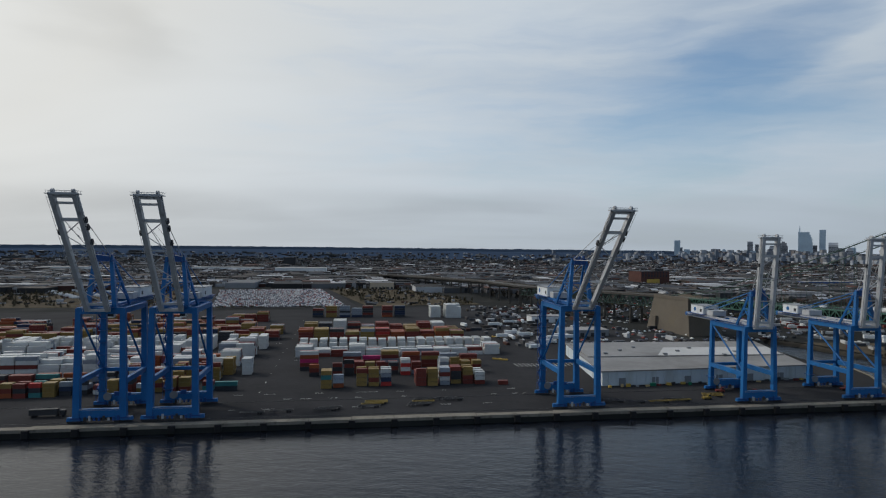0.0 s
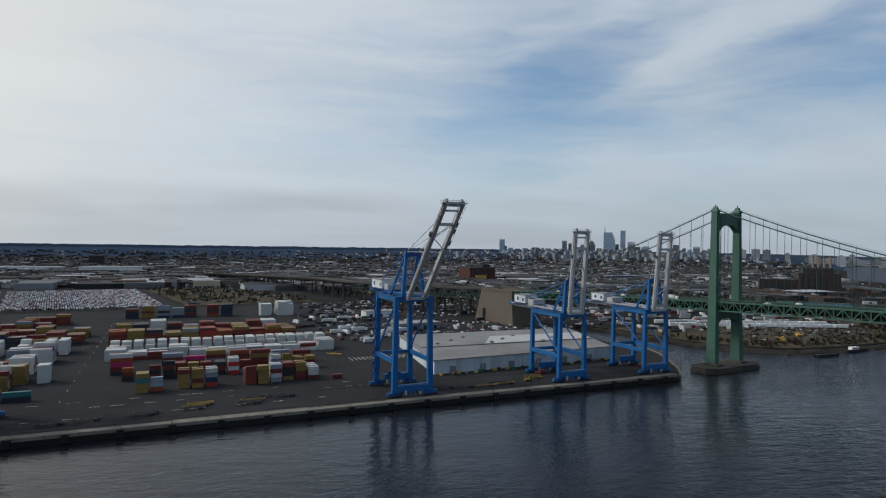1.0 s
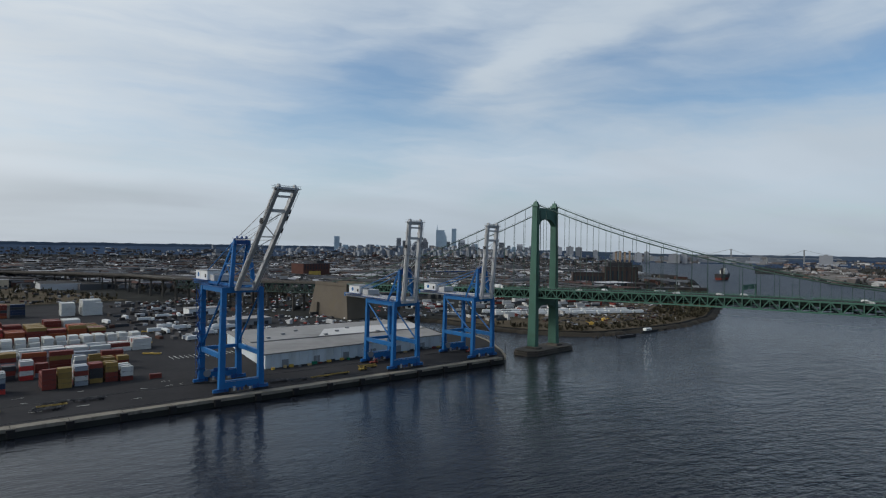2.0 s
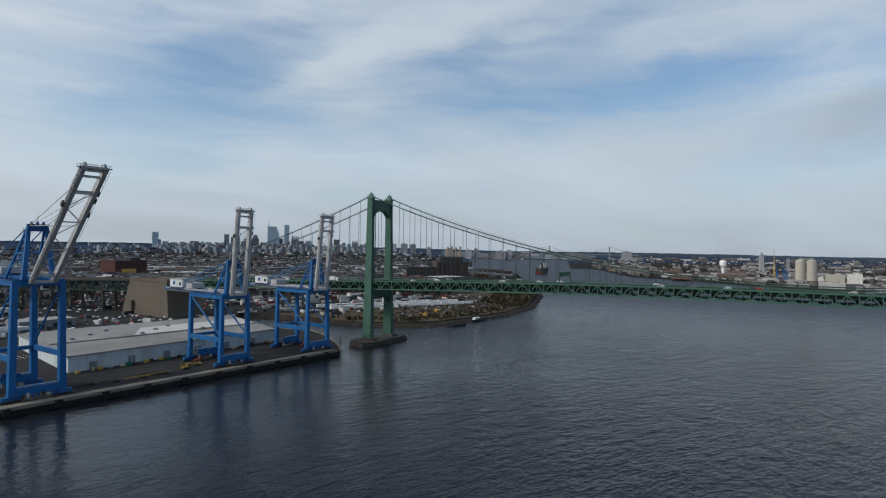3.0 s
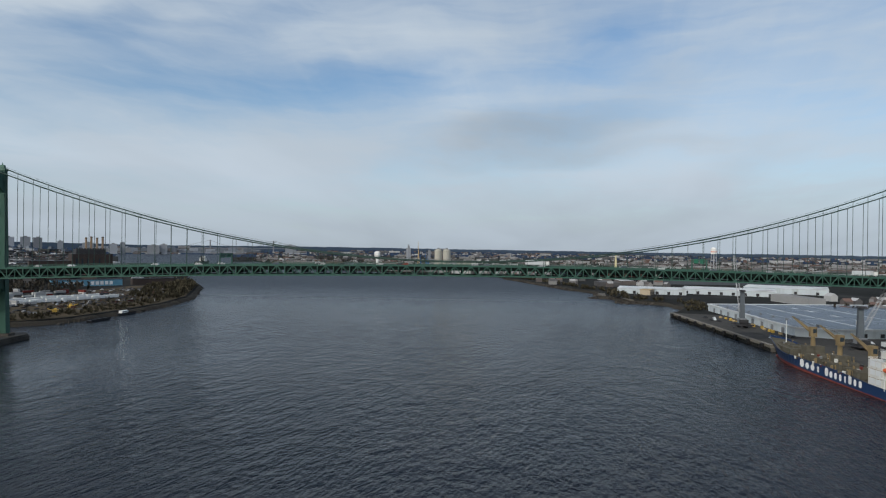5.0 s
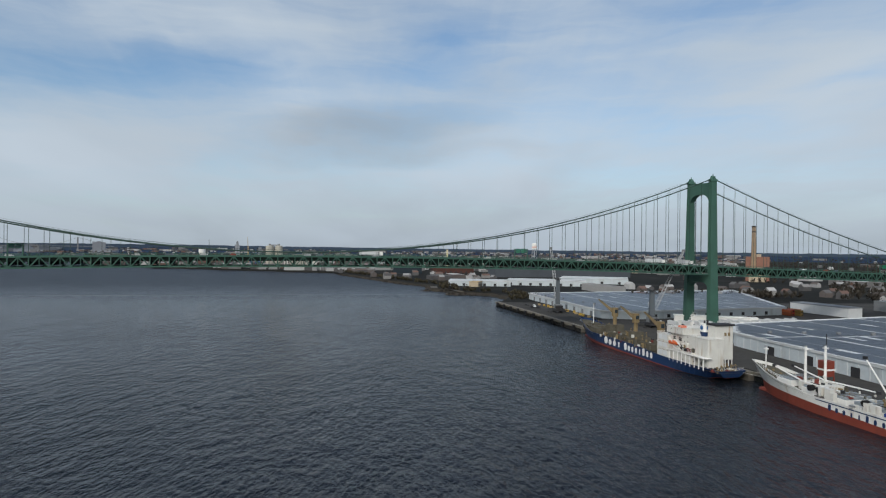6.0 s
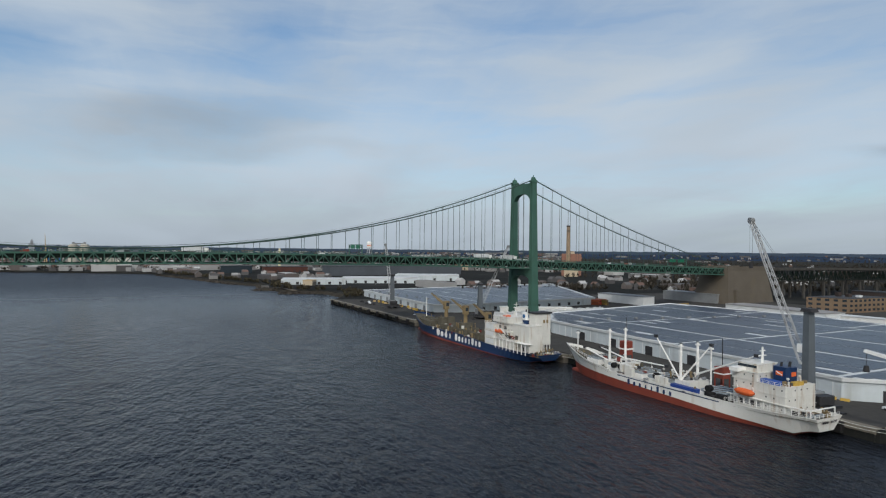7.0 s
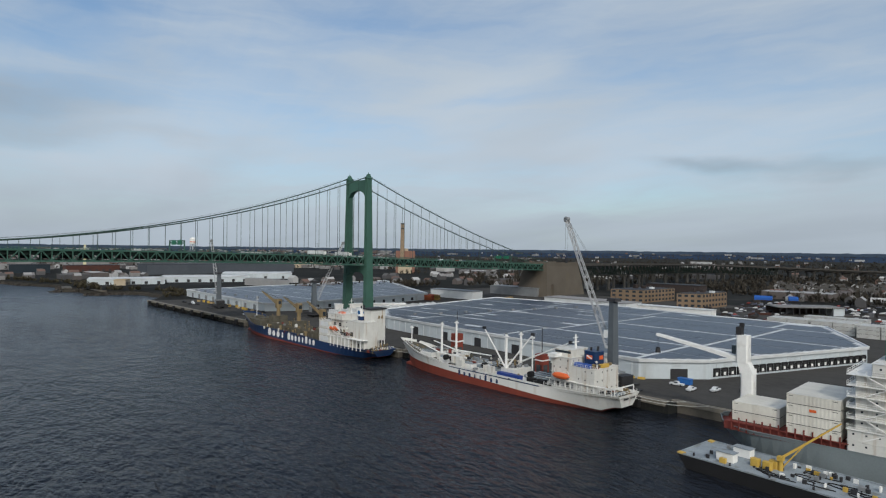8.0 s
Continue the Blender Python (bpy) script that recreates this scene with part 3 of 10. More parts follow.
def smooth(a, b, x):
    t = min(1.0, max(0.0, (x - a) / (b - a)))
    return t * t * (3 - 2 * t)


def bearing(x, y):
    return math.degrees(math.atan2(x, y))         # 0 straight up the y axis, growing to the right


def ridge(az):
    """Height of the wooded skyline in that direction: higher inland of the container port than across the river."""
    az = (az + 180) % 360 - 180
    return 77 - 9 * math.exp(-((az - 52) / 7) ** 2) - 29 * smooth(15, 112, abs(az)) + 2.5 * noise.noise((az * 0.3, 0, 0)) + 1.5 * noise.noise((az * 1.7, 3, 0))


def rise(x, y):
    """Height of the land: flat by the river, rising slowly with distance."""
    r, az = math.hypot(x, y), bearing(x, y)
    river = smooth(47.5, 49.5, az) * (1 - smooth(57.0, 59.0, az)) * (1 - smooth(4500, 4620, r))
    level = 1 - 0.94 * math.exp(-((az - 54) / 9.5) ** 4) * (1 - 0.7 * smooth(4700, 4960, r))
    h = DECK - 0.3 + smooth(2600, 4700, r) * (ridge(az) - 24) * level
    return h * (1 - river) - 3 * river


PORT = [q(-3200, 0), q(257, 0), (259, 346), (271, 367), (282, 391), (291.5, 416), (296, 439), (288, 451), (282, 471), (283, 511), (296, 560), (308, 592), (332, 561), (349, 504), (355, 476), (366, 456), (374, 446), (390, 428), (408, 417), (424, 413), (488, 417), (557, 429), (640, 459), (792, 552), (860, 600), (1100, 800), (1430, 1069), (1645, 1430), (2566, 2233), (2000, 2900), (0, 3400), (-2500, 2600), (-3400, 700)]
EAST = [nj(0, 0), nj(205, 0), nj(205, 6), nj(360, 6), nj(360, 9), nj(516, 9), nj(517, 14), nj(3600, 30), (-2500, -2400), (0, -3300), (2600, -2200), (3300, 0), (3600, 1900), (2564, 1540), (1684, 851), (1510, 480), (1385, 190), (1308, 160), (1210, 112), (1138, 82), (1060, 44), (994, 15), (934, -22), (890, -26), (852, -22), (840, -42), (800, -50), (770, -98), (716, -112), (660, -96)]

solid("water", Geo().add([(-5000, -5000, 0), (5000, -5000, 0), (5000, 5000, 0), (-5000, 5000, 0)], [(0, 1, 2, 3)]), M["water"], "wide dark river with small wind ripples", "water", kind="structure")
for nm, poly, lab in (("ground_west", PORT, "flat dark ground of the port and city"), ("ground_east", EAST, "flat brown ground of the eastern bank")):
    solid(nm, Geo().prism(poly, -6, DECK - 0.25), M["land"], lab, "ground", kind="structure")

ring = Geo()
azs = [i * 0.75 for i in range(480)]
rads = [2550, 2800, 3100, 3400, 3700, 4000, 4250, 4450, 4600, 4700, 4800, 4900, 4960]
for r in rads:
    for a in azs:
        x, y = r * math.sin(radians(a)), r * math.cos(radians(a))
        ring.v.append((x, y, rise(x, y) if r > 2600 else min(DECK - 2.5, rise(x, y))))
na = len(azs)
for k in range(len(rads) - 1):
    for i in range(na):
        ring.f.append((k * na + i, k * na + (i + 1) % na, (k + 1) * na + (i + 1) % na, (k + 1) * na + i))
        # from 3400 m outwards the land takes the haze-blue colour
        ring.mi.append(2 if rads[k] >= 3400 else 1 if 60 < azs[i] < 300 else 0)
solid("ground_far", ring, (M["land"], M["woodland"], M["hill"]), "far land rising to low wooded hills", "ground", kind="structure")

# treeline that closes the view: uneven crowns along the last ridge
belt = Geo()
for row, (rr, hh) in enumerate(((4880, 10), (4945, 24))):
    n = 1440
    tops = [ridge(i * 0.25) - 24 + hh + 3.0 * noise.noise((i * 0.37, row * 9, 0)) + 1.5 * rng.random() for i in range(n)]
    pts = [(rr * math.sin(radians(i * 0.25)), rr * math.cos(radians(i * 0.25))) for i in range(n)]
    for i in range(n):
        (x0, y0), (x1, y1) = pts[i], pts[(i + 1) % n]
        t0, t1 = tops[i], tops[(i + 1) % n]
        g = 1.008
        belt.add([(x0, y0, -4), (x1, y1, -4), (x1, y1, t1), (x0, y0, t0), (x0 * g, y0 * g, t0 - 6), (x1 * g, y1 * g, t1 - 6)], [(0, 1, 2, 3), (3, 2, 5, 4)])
solid("far_woods", belt, M["horizon"], "distant wooded skyline coloured with blue haze", "woods", kind="stuff")

# ---- container wharf ----
yard = Geo().prism([q(-900, 3.6), q(255, 3.6), (257.5, 346), (269, 367), (280, 391), (289.5, 416), (293.5, 438), (285, 449), (276, 471), (270, 520), (180, 640), (60, 880), (-190, 800), q(-900, 480)], DECK - 0.6, DECK)
solid("yard_paving", yard, M["asphalt"], "dark patched asphalt of the container yard", "paving", kind="structure")
wharf = thing("wharf", QUAY, "long worn concrete wharf with rubber fenders", "wharf", kind="structure")
u = -620.0
while u < 256:
    w = min(20.6, 256.5 - u)
    part("coping", Geo().box(u + 0.12, u + w - 0.12, -0.4, 4.2 + 0.5 * ((int(u) * 7) % 3), -1.3, 0.22), M["concrete"], wharf)
    u += 20.6
part("face", Geo().box(-620, 256.5, 0.2, 6, -7, -1.3), M["dark_concrete"], wharf, "dark wet wharf face")
fender = Geo().rbox(-1.5, 1.5, -1.7, 0.2, -3.2, 0.1, 0.3).mesh("fender", M["rubber"])
for i in range(-28, 13):
    part("fender", fender, None, wharf, m=pose(i * 20.6 - 2.0, -0.4, 0))
rail = Geo()
for v in (9.0, 9.6, 39.5, 40.1):
    rail.box(-620, 250, v, v + 0.18, 0.004, 0.10)
part("crane_rail", rail, M["dark"], wharf)
bend = [(255.5, 341), (259.5, 346), (271.5, 367), (282.5, 391), (292, 416), (296.5, 439), (288.5, 451), (282.5, 471)]
lip = Geo()
for a, b in zip(bend, bend[1:]):
    lip.beam((*a, DECK - 0.55), (*b, DECK - 0.55), 1.6, 1.5)
solid("end_wall", lip, M["concrete"], "curved brown retaining wall at the wharf's end", "wall", kind="structure")

# ---- eastern wharf ----
apron = Geo().prism([nj(2, 3), nj(206, 3), nj(206, 9), nj(361, 9), nj(361, 12), nj(514, 12), nj(515, 17), nj(1100, 33), nj(1100, 420), nj(60, 420), nj(20, 60)], DECK - 0.6, DECK)
solid("apron_paving", apron, M["apron"], "grey asphalt apron beside the warehouses", "paving", kind="structure")
ewharf = thing("wharf", NJQ, "concrete wharf edge of the eastern bank", "wharf", kind="structure")
for i in range(25):
    back = 0.0 if i < 10 else 6.0 if i < 17.4 else 9.0
    part("coping", Geo().box(i * 20.6 + 0.1, i * 20.6 + 20.5, back - 0.5, back + 3.0, -1.4, 0.2), M["concrete"], ewharf)
    part("face", Geo().box(i * 20.6, i * 20.6 + 20.6, back, back + 3, -7, -1.4), M["dark_concrete"], ewharf)
    part("fender", fender, None, ewharf, m=pose(i * 20.6 + 10, back - 0.4, 0))
part("back_coping", Geo().box(515, 1100, 13.4, 16, -1.2, 0.2), M["concrete"], ewharf)
part("back_face", Geo().box(515, 1100, 13.8, 16, -7, -1.2), M["dark_concrete"], ewharf)
solid("shore_rocks", Geo().prism([(840, -42), (800, -51), (790, -62), (850, -34)], -2, 4.3).prism([(890, -20), (852, -22), (848, -30), (895, -30)], -2, 4.2), M["dark_concrete"], "dark rubble bank along the eastern shore", "rocks", kind="structure")
scrub = Geo().prism([(334, 562), (351, 505), (357, 478), (368, 458), (376, 448), (392, 430), (410, 419), (426, 415), (488, 419.5), (556, 431), (638, 461), (790, 554), (855, 600), (760, 640), (560, 600), (420, 560)], DECK - 0.6, DECK + 0.1)
solid("scrub_ground", scrub, M["scrub"], "bare brown earth of the low point", "ground", kind="structure")


def foreshore(pts, width, label):
    """Sloping bank from the land's edge down into the water, on the river side of the points."""
    g = Geo()
    rows = []
    for i, p in enumerate(pts):
        a, b = pts[max(0, i - 1)], pts[min(len(pts) - 1, i + 1)]
        d = Vector((b[0] - a[0], b[1] - a[1], 0)).normalized()
        out = Vector((d.y, -d.x, 0))
        w = width * (0.7 + 0.6 * rng.random())
        c = Vector((p[0], p[1], DECK - 0.1))
        rows.append([c - out * 3, c + out * w * 0.35 - Vector((0, 0, 1.6)), c + out * w - Vector((0, 0, 5.0))])
    for r0, r1 in zip(rows, rows[1:]):
        for k in range(2):
            g.add([r0[k], r1[k], r1[k + 1], r0[k + 1]], [(0, 3, 2, 1)])
    solid("foreshore", g, M["mud"], label, "shore", kind="structure")


def dense(pts, step):
    out = []
    for a, b in zip(pts, pts[1:]):
        n = max(1, int(math.dist(a, b) / step))
        for i in range(n):
            t = i / n
            out.append((a[0] + (b[0] - a[0]) * t + rng.uniform(-1.2, 1.2), a[1] + (b[1] - a[1]) * t + rng.uniform(-1.2, 1.2)))
    return out + [pts[-1]]


foreshore(dense([(308, 592), (332, 561), (349, 504), (355, 476), (366, 456), (374, 446), (390, 428), (408, 417), (424, 413), (488, 417), (557, 429), (640, 459), (792, 552), (860, 600)], 7), 9, "muddy brown foreshore of the low point")
foreshore(dense([(660, -96), (716, -112), (770, -98), (800, -50), (840, -42), (852, -22), (890, -26), (934, -22), (994, 15), (1060, 44), (1138, 82), (1210, 112), (1308, 160)], 9)[::-1], 9, "dark rubble foreshore of the eastern bank")

# rubble spits and drowned quay edges off the eastern shore
spits = Geo()
sp_rng = random.Random(61)
for (x0, y0), (x1, y1), w, cnt in (((852, -12), (840, -54), 9, 90), ((784, -44), (781, -96), 8, 120), (((800, -60)), (850, -34), 10, 70), ((900, -20), (936, -22), 8, 40), ((985, 16), (1140, 86), 7, 150), ((1140, 86), (1306, 164), 6, 120)):
    for k in range(cnt):
        t = sp_rng.random()
        x, y = x0 + (x1 - x0) * t + sp_rng.uniform(-w, w), y0 + (y1 - y0) * t + sp_rng.uniform(-w, w) * 0.6
        a, b, h = sp_rng.uniform(1, 4.5), sp_rng.uniform(1, 3.5), sp_rng.uniform(0.4, 2.6)
        r = sp_rng.uniform(0, 3.1)
        ca, sa = math.cos(r), math.sin(r)
        ring4 = [(x + p * ca - s_ * sa, y + p * sa + s_ * ca) for p, s_ in ((-a, -b), (a, -b * 0.7), (a * 0.8, b), (-a * 0.9, b * 0.8))]
        spits.add([(*p, -1.5) for p in ring4] + [(x + (p[0] - x) * 0.6, y + (p[1] - y) * 0.6, h) for p in ring4], [(0, 1, 5, 4), (1, 2, 6, 5), (2, 3, 7, 6), (3, 0, 4, 7), (4, 5, 6, 7)])
solid("rubble_spits", spits, M["rubble"], "dark broken rubble in the shallows of the eastern shore", "rubble", kind="stuff")

# ---- suspension bridge ----
PANEL = SPAN / 60
W = 12.2                                          # half the distance between the cables


def deck_z(s):
    """Top of the stiffening truss, s metres along from the western tower."""
    if s < 0:
        return 48.8 + s * 0.036
    if s > SPAN:
        return 48.8 - (s - SPAN) * 0.034
    return 48.8 + 5.6 * (1 - (2 * s / SPAN - 1) ** 2)


def cable_z(s):
    if s < 0:
        t = -s / 272
        return 114.5 + (40.5 - 114.5) * t - 30 * t * (1 - t)
    if s > SPAN:
        t = (s - SPAN) / 262
        return 114.5 + (42 - 114.5) * t - 26 * t * (1 - t)
    return 56.4 + 58.1 * (2 * s / SPAN - 1) ** 2


def bridge_tower(s, label):
    tw = thing("bridge_tower", BRIDGE @ pose(s, 0, 0), label, "bridge tower", "bridge towers")
    for side in (-1, 1):
        g = Geo()
        sec = []
        for z0, z1, a0, a1, b0, b1, y0, y1 in ((4.6, 34, 4.2, 3.9, 7.6, 6.6, 13.6, 13.1), (34, 49, 3.9, 3.7, 6.6, 6.2, 13.1, 12.9), (49, 112.5, 3.7, 3.1, 6.2, 4.6, 12.9, W)):
            sec.append([(x * b0 / 2, side * y0 + y * a0 / 2, z0) for x, y in ((-1, -1), (1, -1), (1, 1), (-1, 1))])
        sec.append([(x * b1 / 2, side * y1 + y * a1 / 2, z1) for x, y in ((-1, -1), (1, -1), (1, 1), (-1, 1))])
        g.add([p for ring4 in sec for p in ring4], [(k * 4 + i, k * 4 + (i + 1) % 4, k * 4 + 4 + (i + 1) % 4, k * 4 + 4 + i) for k in range(3) for i in range(4)] + [(0, 3, 2, 1), (12, 13, 14, 15)])
        leg = part("leg", g, M["green"], tw)
        part("saddle", Geo().box(-3.0, 3.0, side * W - 2, side * W + 2, 112.5, 114.0, taper=0.3).box(-1.9, 1.9, side * W - 1.2, side * W + 1.2, 114, 116.3, taper=0.5), M["green"], tw)
        for fx in (-1, 1):                        # raised plate down the middle of each face
            part("face_plate", Geo().beam((fx * 3.1, side * 12.9, 49.5), (fx * 2.32, side * W, 111.5), 1.5, 0.22, 1.2, 0.22), M["green"], leg)
        part("finial", Geo().tube((0, side * W, 116.2), (0, side * W, 118.2), 0.5, 0.08, 8), M["green"], tw)
        part("ladder", Geo().box(3.2, 3.5, side * 10.6 - 0.3, side * 10.6 + 0.3, 50, 110), M["cable"], leg)
    arch = Geo()
    n = 12
    ys = [-10.8 + 21.6 * i / n for i in range(n + 1)]
    lows = [103.2 - 5.5 * abs(2 * i / n - 1) ** 3 for i in range(n + 1)]
    for i in range(n):
        arch.add([(x, y, z) for x in (-2.1, 2.1) for y, z in ((ys[i], lows[i]), (ys[i + 1], lows[i + 1]), (ys[i + 1], 111.6), (ys[i], 111.6))], [(0, 1, 2, 3), (7, 6, 5, 4), (0, 4, 5, 1), (3, 2, 6, 7)])
    part("top_strut", arch, M["green"], tw)
    low = Geo()
    lows = [36.4 - 5.2 * abs(2 * i / n - 1) ** 4 for i in range(n + 1)]
    ys = [-11.8 + 23.6 * i / n for i in range(n + 1)]
    for i in range(n):
        low.add([(x, y, z) for x in (-2.6, 2.6) for y, z in ((ys[i], lows[i]), (ys[i + 1], lows[i + 1]), (ys[i + 1], 42.2), (ys[i], 42.2))], [(0, 1, 2, 3), (7, 6, 5, 4), (0, 4, 5, 1), (3, 2, 6, 7)])
    part("lower_strut", low, M["green"], tw)
    return tw


bridge_tower(0, "tall green steel bridge tower with arched top strut")
bridge_tower(SPAN, "tall green steel bridge tower behind moored ships")


def bridge_pier(m, lx, ly, label):
    pr = thing("bridge_pier", m, label, "pier", "bridge piers")
    pts = [(-lx, -ly + 7), (-lx + 5, -ly), (lx - 5, -ly), (lx, -ly + 7), (lx, ly - 7), (lx - 5, ly), (-lx + 5, ly), (-lx, ly - 7)]
    part("footing", Geo().prism(pts, -6, 2.4), M["pier_stone"], pr)
    part("footing_cap", Geo().prism([(x * 0.93, y * 0.96) for x, y in pts], 2.4, 3.6), M["pier_stone"], pr)
    for s in (-1, 1):
        part("plinth", Geo().box(-5.4, 5.4, s * 13.6 - 3.6, s * 13.6 + 3.6, 3.6, 5.0, taper=0.4), M["pier_stone"], pr)
    for i in range(13):
        part("fender_board", Geo().box(-lx - 0.7, -lx + 0.1, -ly + 9 + i * 4, -ly + 10 + i * 4, -2, 3.4), M["rubber"], pr)


bridge_pier(BRIDGE @ pose(2, -1.5, 0), 11, 30, "long concrete bridge pier in the river")
bridge_pier(BRIDGE @ pose(SPAN, 0, 0), 11, 27, "concrete bridge pier at the eastern wharf")

# stiffening truss: one panel built once, then set along both sides
deck = thing("bridge_deck", BRIDGE, "green steel truss deck of the suspension bridge", "bridge deck")
DEP = 6.6


HALF = PANEL / 2
MEMBERS = [(nm, Geo().beam(p, r, w, h).mesh(nm, M["green"])) for nm, p, r, w, h in (
    ("top_chord", (0, 0, -0.5), (PANEL, 0, -0.5), 0.7, 1.0),
    ("bottom_chord", (0, 0, -DEP), (PANEL, 0, -DEP), 0.7, 0.9),
    ("post", (0, 0, -0.5), (0, 0, -DEP), 0.55, 0.5),
    ("sub_post", (HALF, 0, -0.5), (HALF, 0, -DEP), 0.4, 0.4),
    ("rising_diagonal", (0, 0, -DEP), (HALF, 0, -0.6), 0.5, 0.55),
    ("falling_diagonal", (HALF, 0, -0.6), (PANEL, 0, -DEP), 0.5, 0.55))]
starts = [-24 * PANEL + i * PANEL for i in range(110) if -24 * PANEL + i * PANEL < SPAN + 251]
for i, s in enumerate(starts):
    z0, z1 = deck_z(s), deck_z(s + PANEL)
    pitch = -math.degrees(math.atan2(z1 - z0, PANEL))
    for side in (-1, 1):
        for nm, me in MEMBERS:
            part(nm, me, None, deck, m=pose(s, side * W, z0, 0, pitch, 0))
road, under = Geo(), Geo()
for s in starts:
    z0, z1 = deck_z(s), deck_z(s + PANEL)
    road.beam((s, 0, z0 - 0.9), (s + PANEL, 0, z1 - 0.9), 2 * W - 0.9, 0.7)
    under.beam((s, -W, z0 - 3.2), (s, W, z0 - 3.2), 0.5, 4.4)
    under.beam((s, -W, z0 - DEP), (s + PANEL, W, z1 - DEP), 0.4, 0.4)
    under.beam((s, W, z0 - DEP), (s + PANEL, -W, z1 - DEP), 0.4, 0.4)
    for y in (-11.2, -8, -4, 0, 4, 8, 11.2):
        under.beam((s, y, z0 - 2.3), (s + PANEL, y, z1 - 2.3), 0.4, 2.1)
part("roadway", road, M["asphalt"], deck, "dark asphalt roadway")
part("floor_system", under, M["under_steel"], deck, "green floor beams and laterals coloured dark as in shade")
for side in (-1, 1):
    g = Geo()
    for s in starts:
        z0, z1 = deck_z(s), deck_z(s + PANEL)
        for h, k in ((0.6, 0.12), (1.1, 0.12)):
            g.beam((s, side * (W - 0.4), z0 + h), (s + PANEL, side * (W - 0.4), z1 + h), 0.1, k)
        for j in range(3):
            g.beam((s + j * PANEL / 3, side * (W - 0.4), z0 - 0.3), (s + j * PANEL / 3, side * (W - 0.4), z0 + 1.1), 0.12, 0.12)
    part("parapet", g, M["green"], deck)

for side in (-1, 1):
    cb = thing("main_cable", BRIDGE, "thick dark main cable with hanging ropes", "cable", "main cables")
    ss = [-272 + i * 8 for i in range(35)] + [i * PANEL for i in range(61)] + [SPAN + i * 8.7 for i in range(1, 31)]
    part("rope", Geo().path([(s, side * W, cable_z(s)) for s in ss], 0.42), M["cable"], cb)
    part("handrope", Geo().path([(s, side * W, cable_z(s) + 1.2) for s in ss[::2]], 0.06, 4), M["cable"], cb)
    hang = Geo().box(-0.11, 0.11, -0.11, 0.11, 0, 1).mesh("hanger", M["cable"])
    for s in [i * PANEL for i in range(-23, 85) if i not in (0, 60)]:
        h = cable_z(s) - deck_z(s)
        if h > 1.2:
            ob = part("hanger", hang, None, cb, m=pose(s, side * W, deck_z(s)))
            ob.scale = (1, 1, h)


def gantry(s, y0, y1, label, boards):
    gt = thing("sign_gantry", BRIDGE @ pose(s, 0, deck_z(s) - 0.4), label, "sign gantry", "sign gantries")
    for y in (y0, y1):
        part("post", Geo().beam((0, y, 0), (0, y, 7.4), 0.7, 0.7), M["green"], gt)
    g = Geo()
    g.beam((0, y0, 7.2), (0, y1, 7.2), 0.5, 0.5).beam((0, y0, 5.6), (0, y1, 5.6), 0.5, 0.5)
    n = 8
    for i in range(n):
        a, b = y0 + (y1 - y0) * i / n, y0 + (y1 - y0) * (i + 1) / n
        g.beam((0, a, 5.6), (0, b, 7.2), 0.25, 0.25)
    part("truss_beam", g, M["green"], gt)
    for y, w in boards:
        bd = part("sign_board", Geo().box(-0.35, -0.2, y - w / 2, y + w / 2, 4.6, 7.6), M["sign"], gt, "green road sign seen from behind")
        part("board_rib", Geo().box(-0.2, -0.1, y - w / 2, y + w / 2, 6, 6.15), M["cable"], bd)


gantry(152, -11, 11, "green road sign gantry across the bridge", ((-5, 8), (5, 8)))
gantry(459, -11, 11, "green road sign gantry near the eastern tower", ((-5, 7), (4, 7)))
gantry(-160, -11, 11, "green road sign gantry near the western anchorage", ((-5, 7), (5, 6)))
gantry(SPAN + 195, -11, 11, "green road sign gantry on the eastern side span", ((-5, 7), (5, 7)))
for s, y in ((408, -12.2), (255, -12.2), (560, -12.2)):
    lp = thing("lamp_post", BRIDGE @ pose(s, y, deck_z(s)), "slim dark lamp post on the bridge parapet", "lamp post", "bridge lamps")
    part("post", Geo().tube((0, 0, 0), (0, 0, 9), 0.16, 0.1, 6), M["cable"], lp)
    part("lamp_head", Geo().box(-0.3, 0.3, -0.2, 1.4, 8.9, 9.1), M["grey"], lp)


def anchorage(s0, s1, top0, top1, label):
    an = thing("anchorage", BRIDGE, label, "anchorage", "bridge anchorages")
    w0, w1 = (19.0, 15.0) if s0 < 0 else (21.0, 15.5)
    lo = DECK - 1
    e = 7 if s0 < 0 else -6
    near = s1 if s0 < 0 else s0
    far = s0 if s0 < 0 else s1
    vs = [(near + e, -w0, lo), (far - e, -w0, lo), (far - e, w0, lo), (near + e, w0, lo), (near - e * 0.2, -w1, top0), (far, -w1, top1), (far, w1, top1), (near - e * 0.2, w1, top0)]
    part("block", Geo().add(vs, [(0, 3, 2, 1), (4, 5, 6, 7), (0, 1, 5, 4), (1, 2, 6, 5), (2, 3, 7, 6), (3, 0, 4, 7)]), M["anchorage"], an)
    g = Geo()
    for y in (-w1, w1):
        g.box(min(near, far), max(near, far), y - 0.5, y + 0.5, min(top0, top1) - 0.5, max(top0, top1) + 1.0)
    part("parapet", g, M["anchorage"], an)
    for y in (-w0 - 0.1, w0 + 0.1):
        part("buttress", Geo().box(min(near, far) + 4, min(near, far) + 12, y - 2.2, y + 2.2, lo, 18, taper=0.8), M["anchorage"], an)


anchorage(-299, -240, 39.4, 37.6, "massive brown concrete anchorage west of the river")
anchorage(SPAN + 254, SPAN + 322, 41.0, 38.6, "massive brown concrete anchorage east of the river")


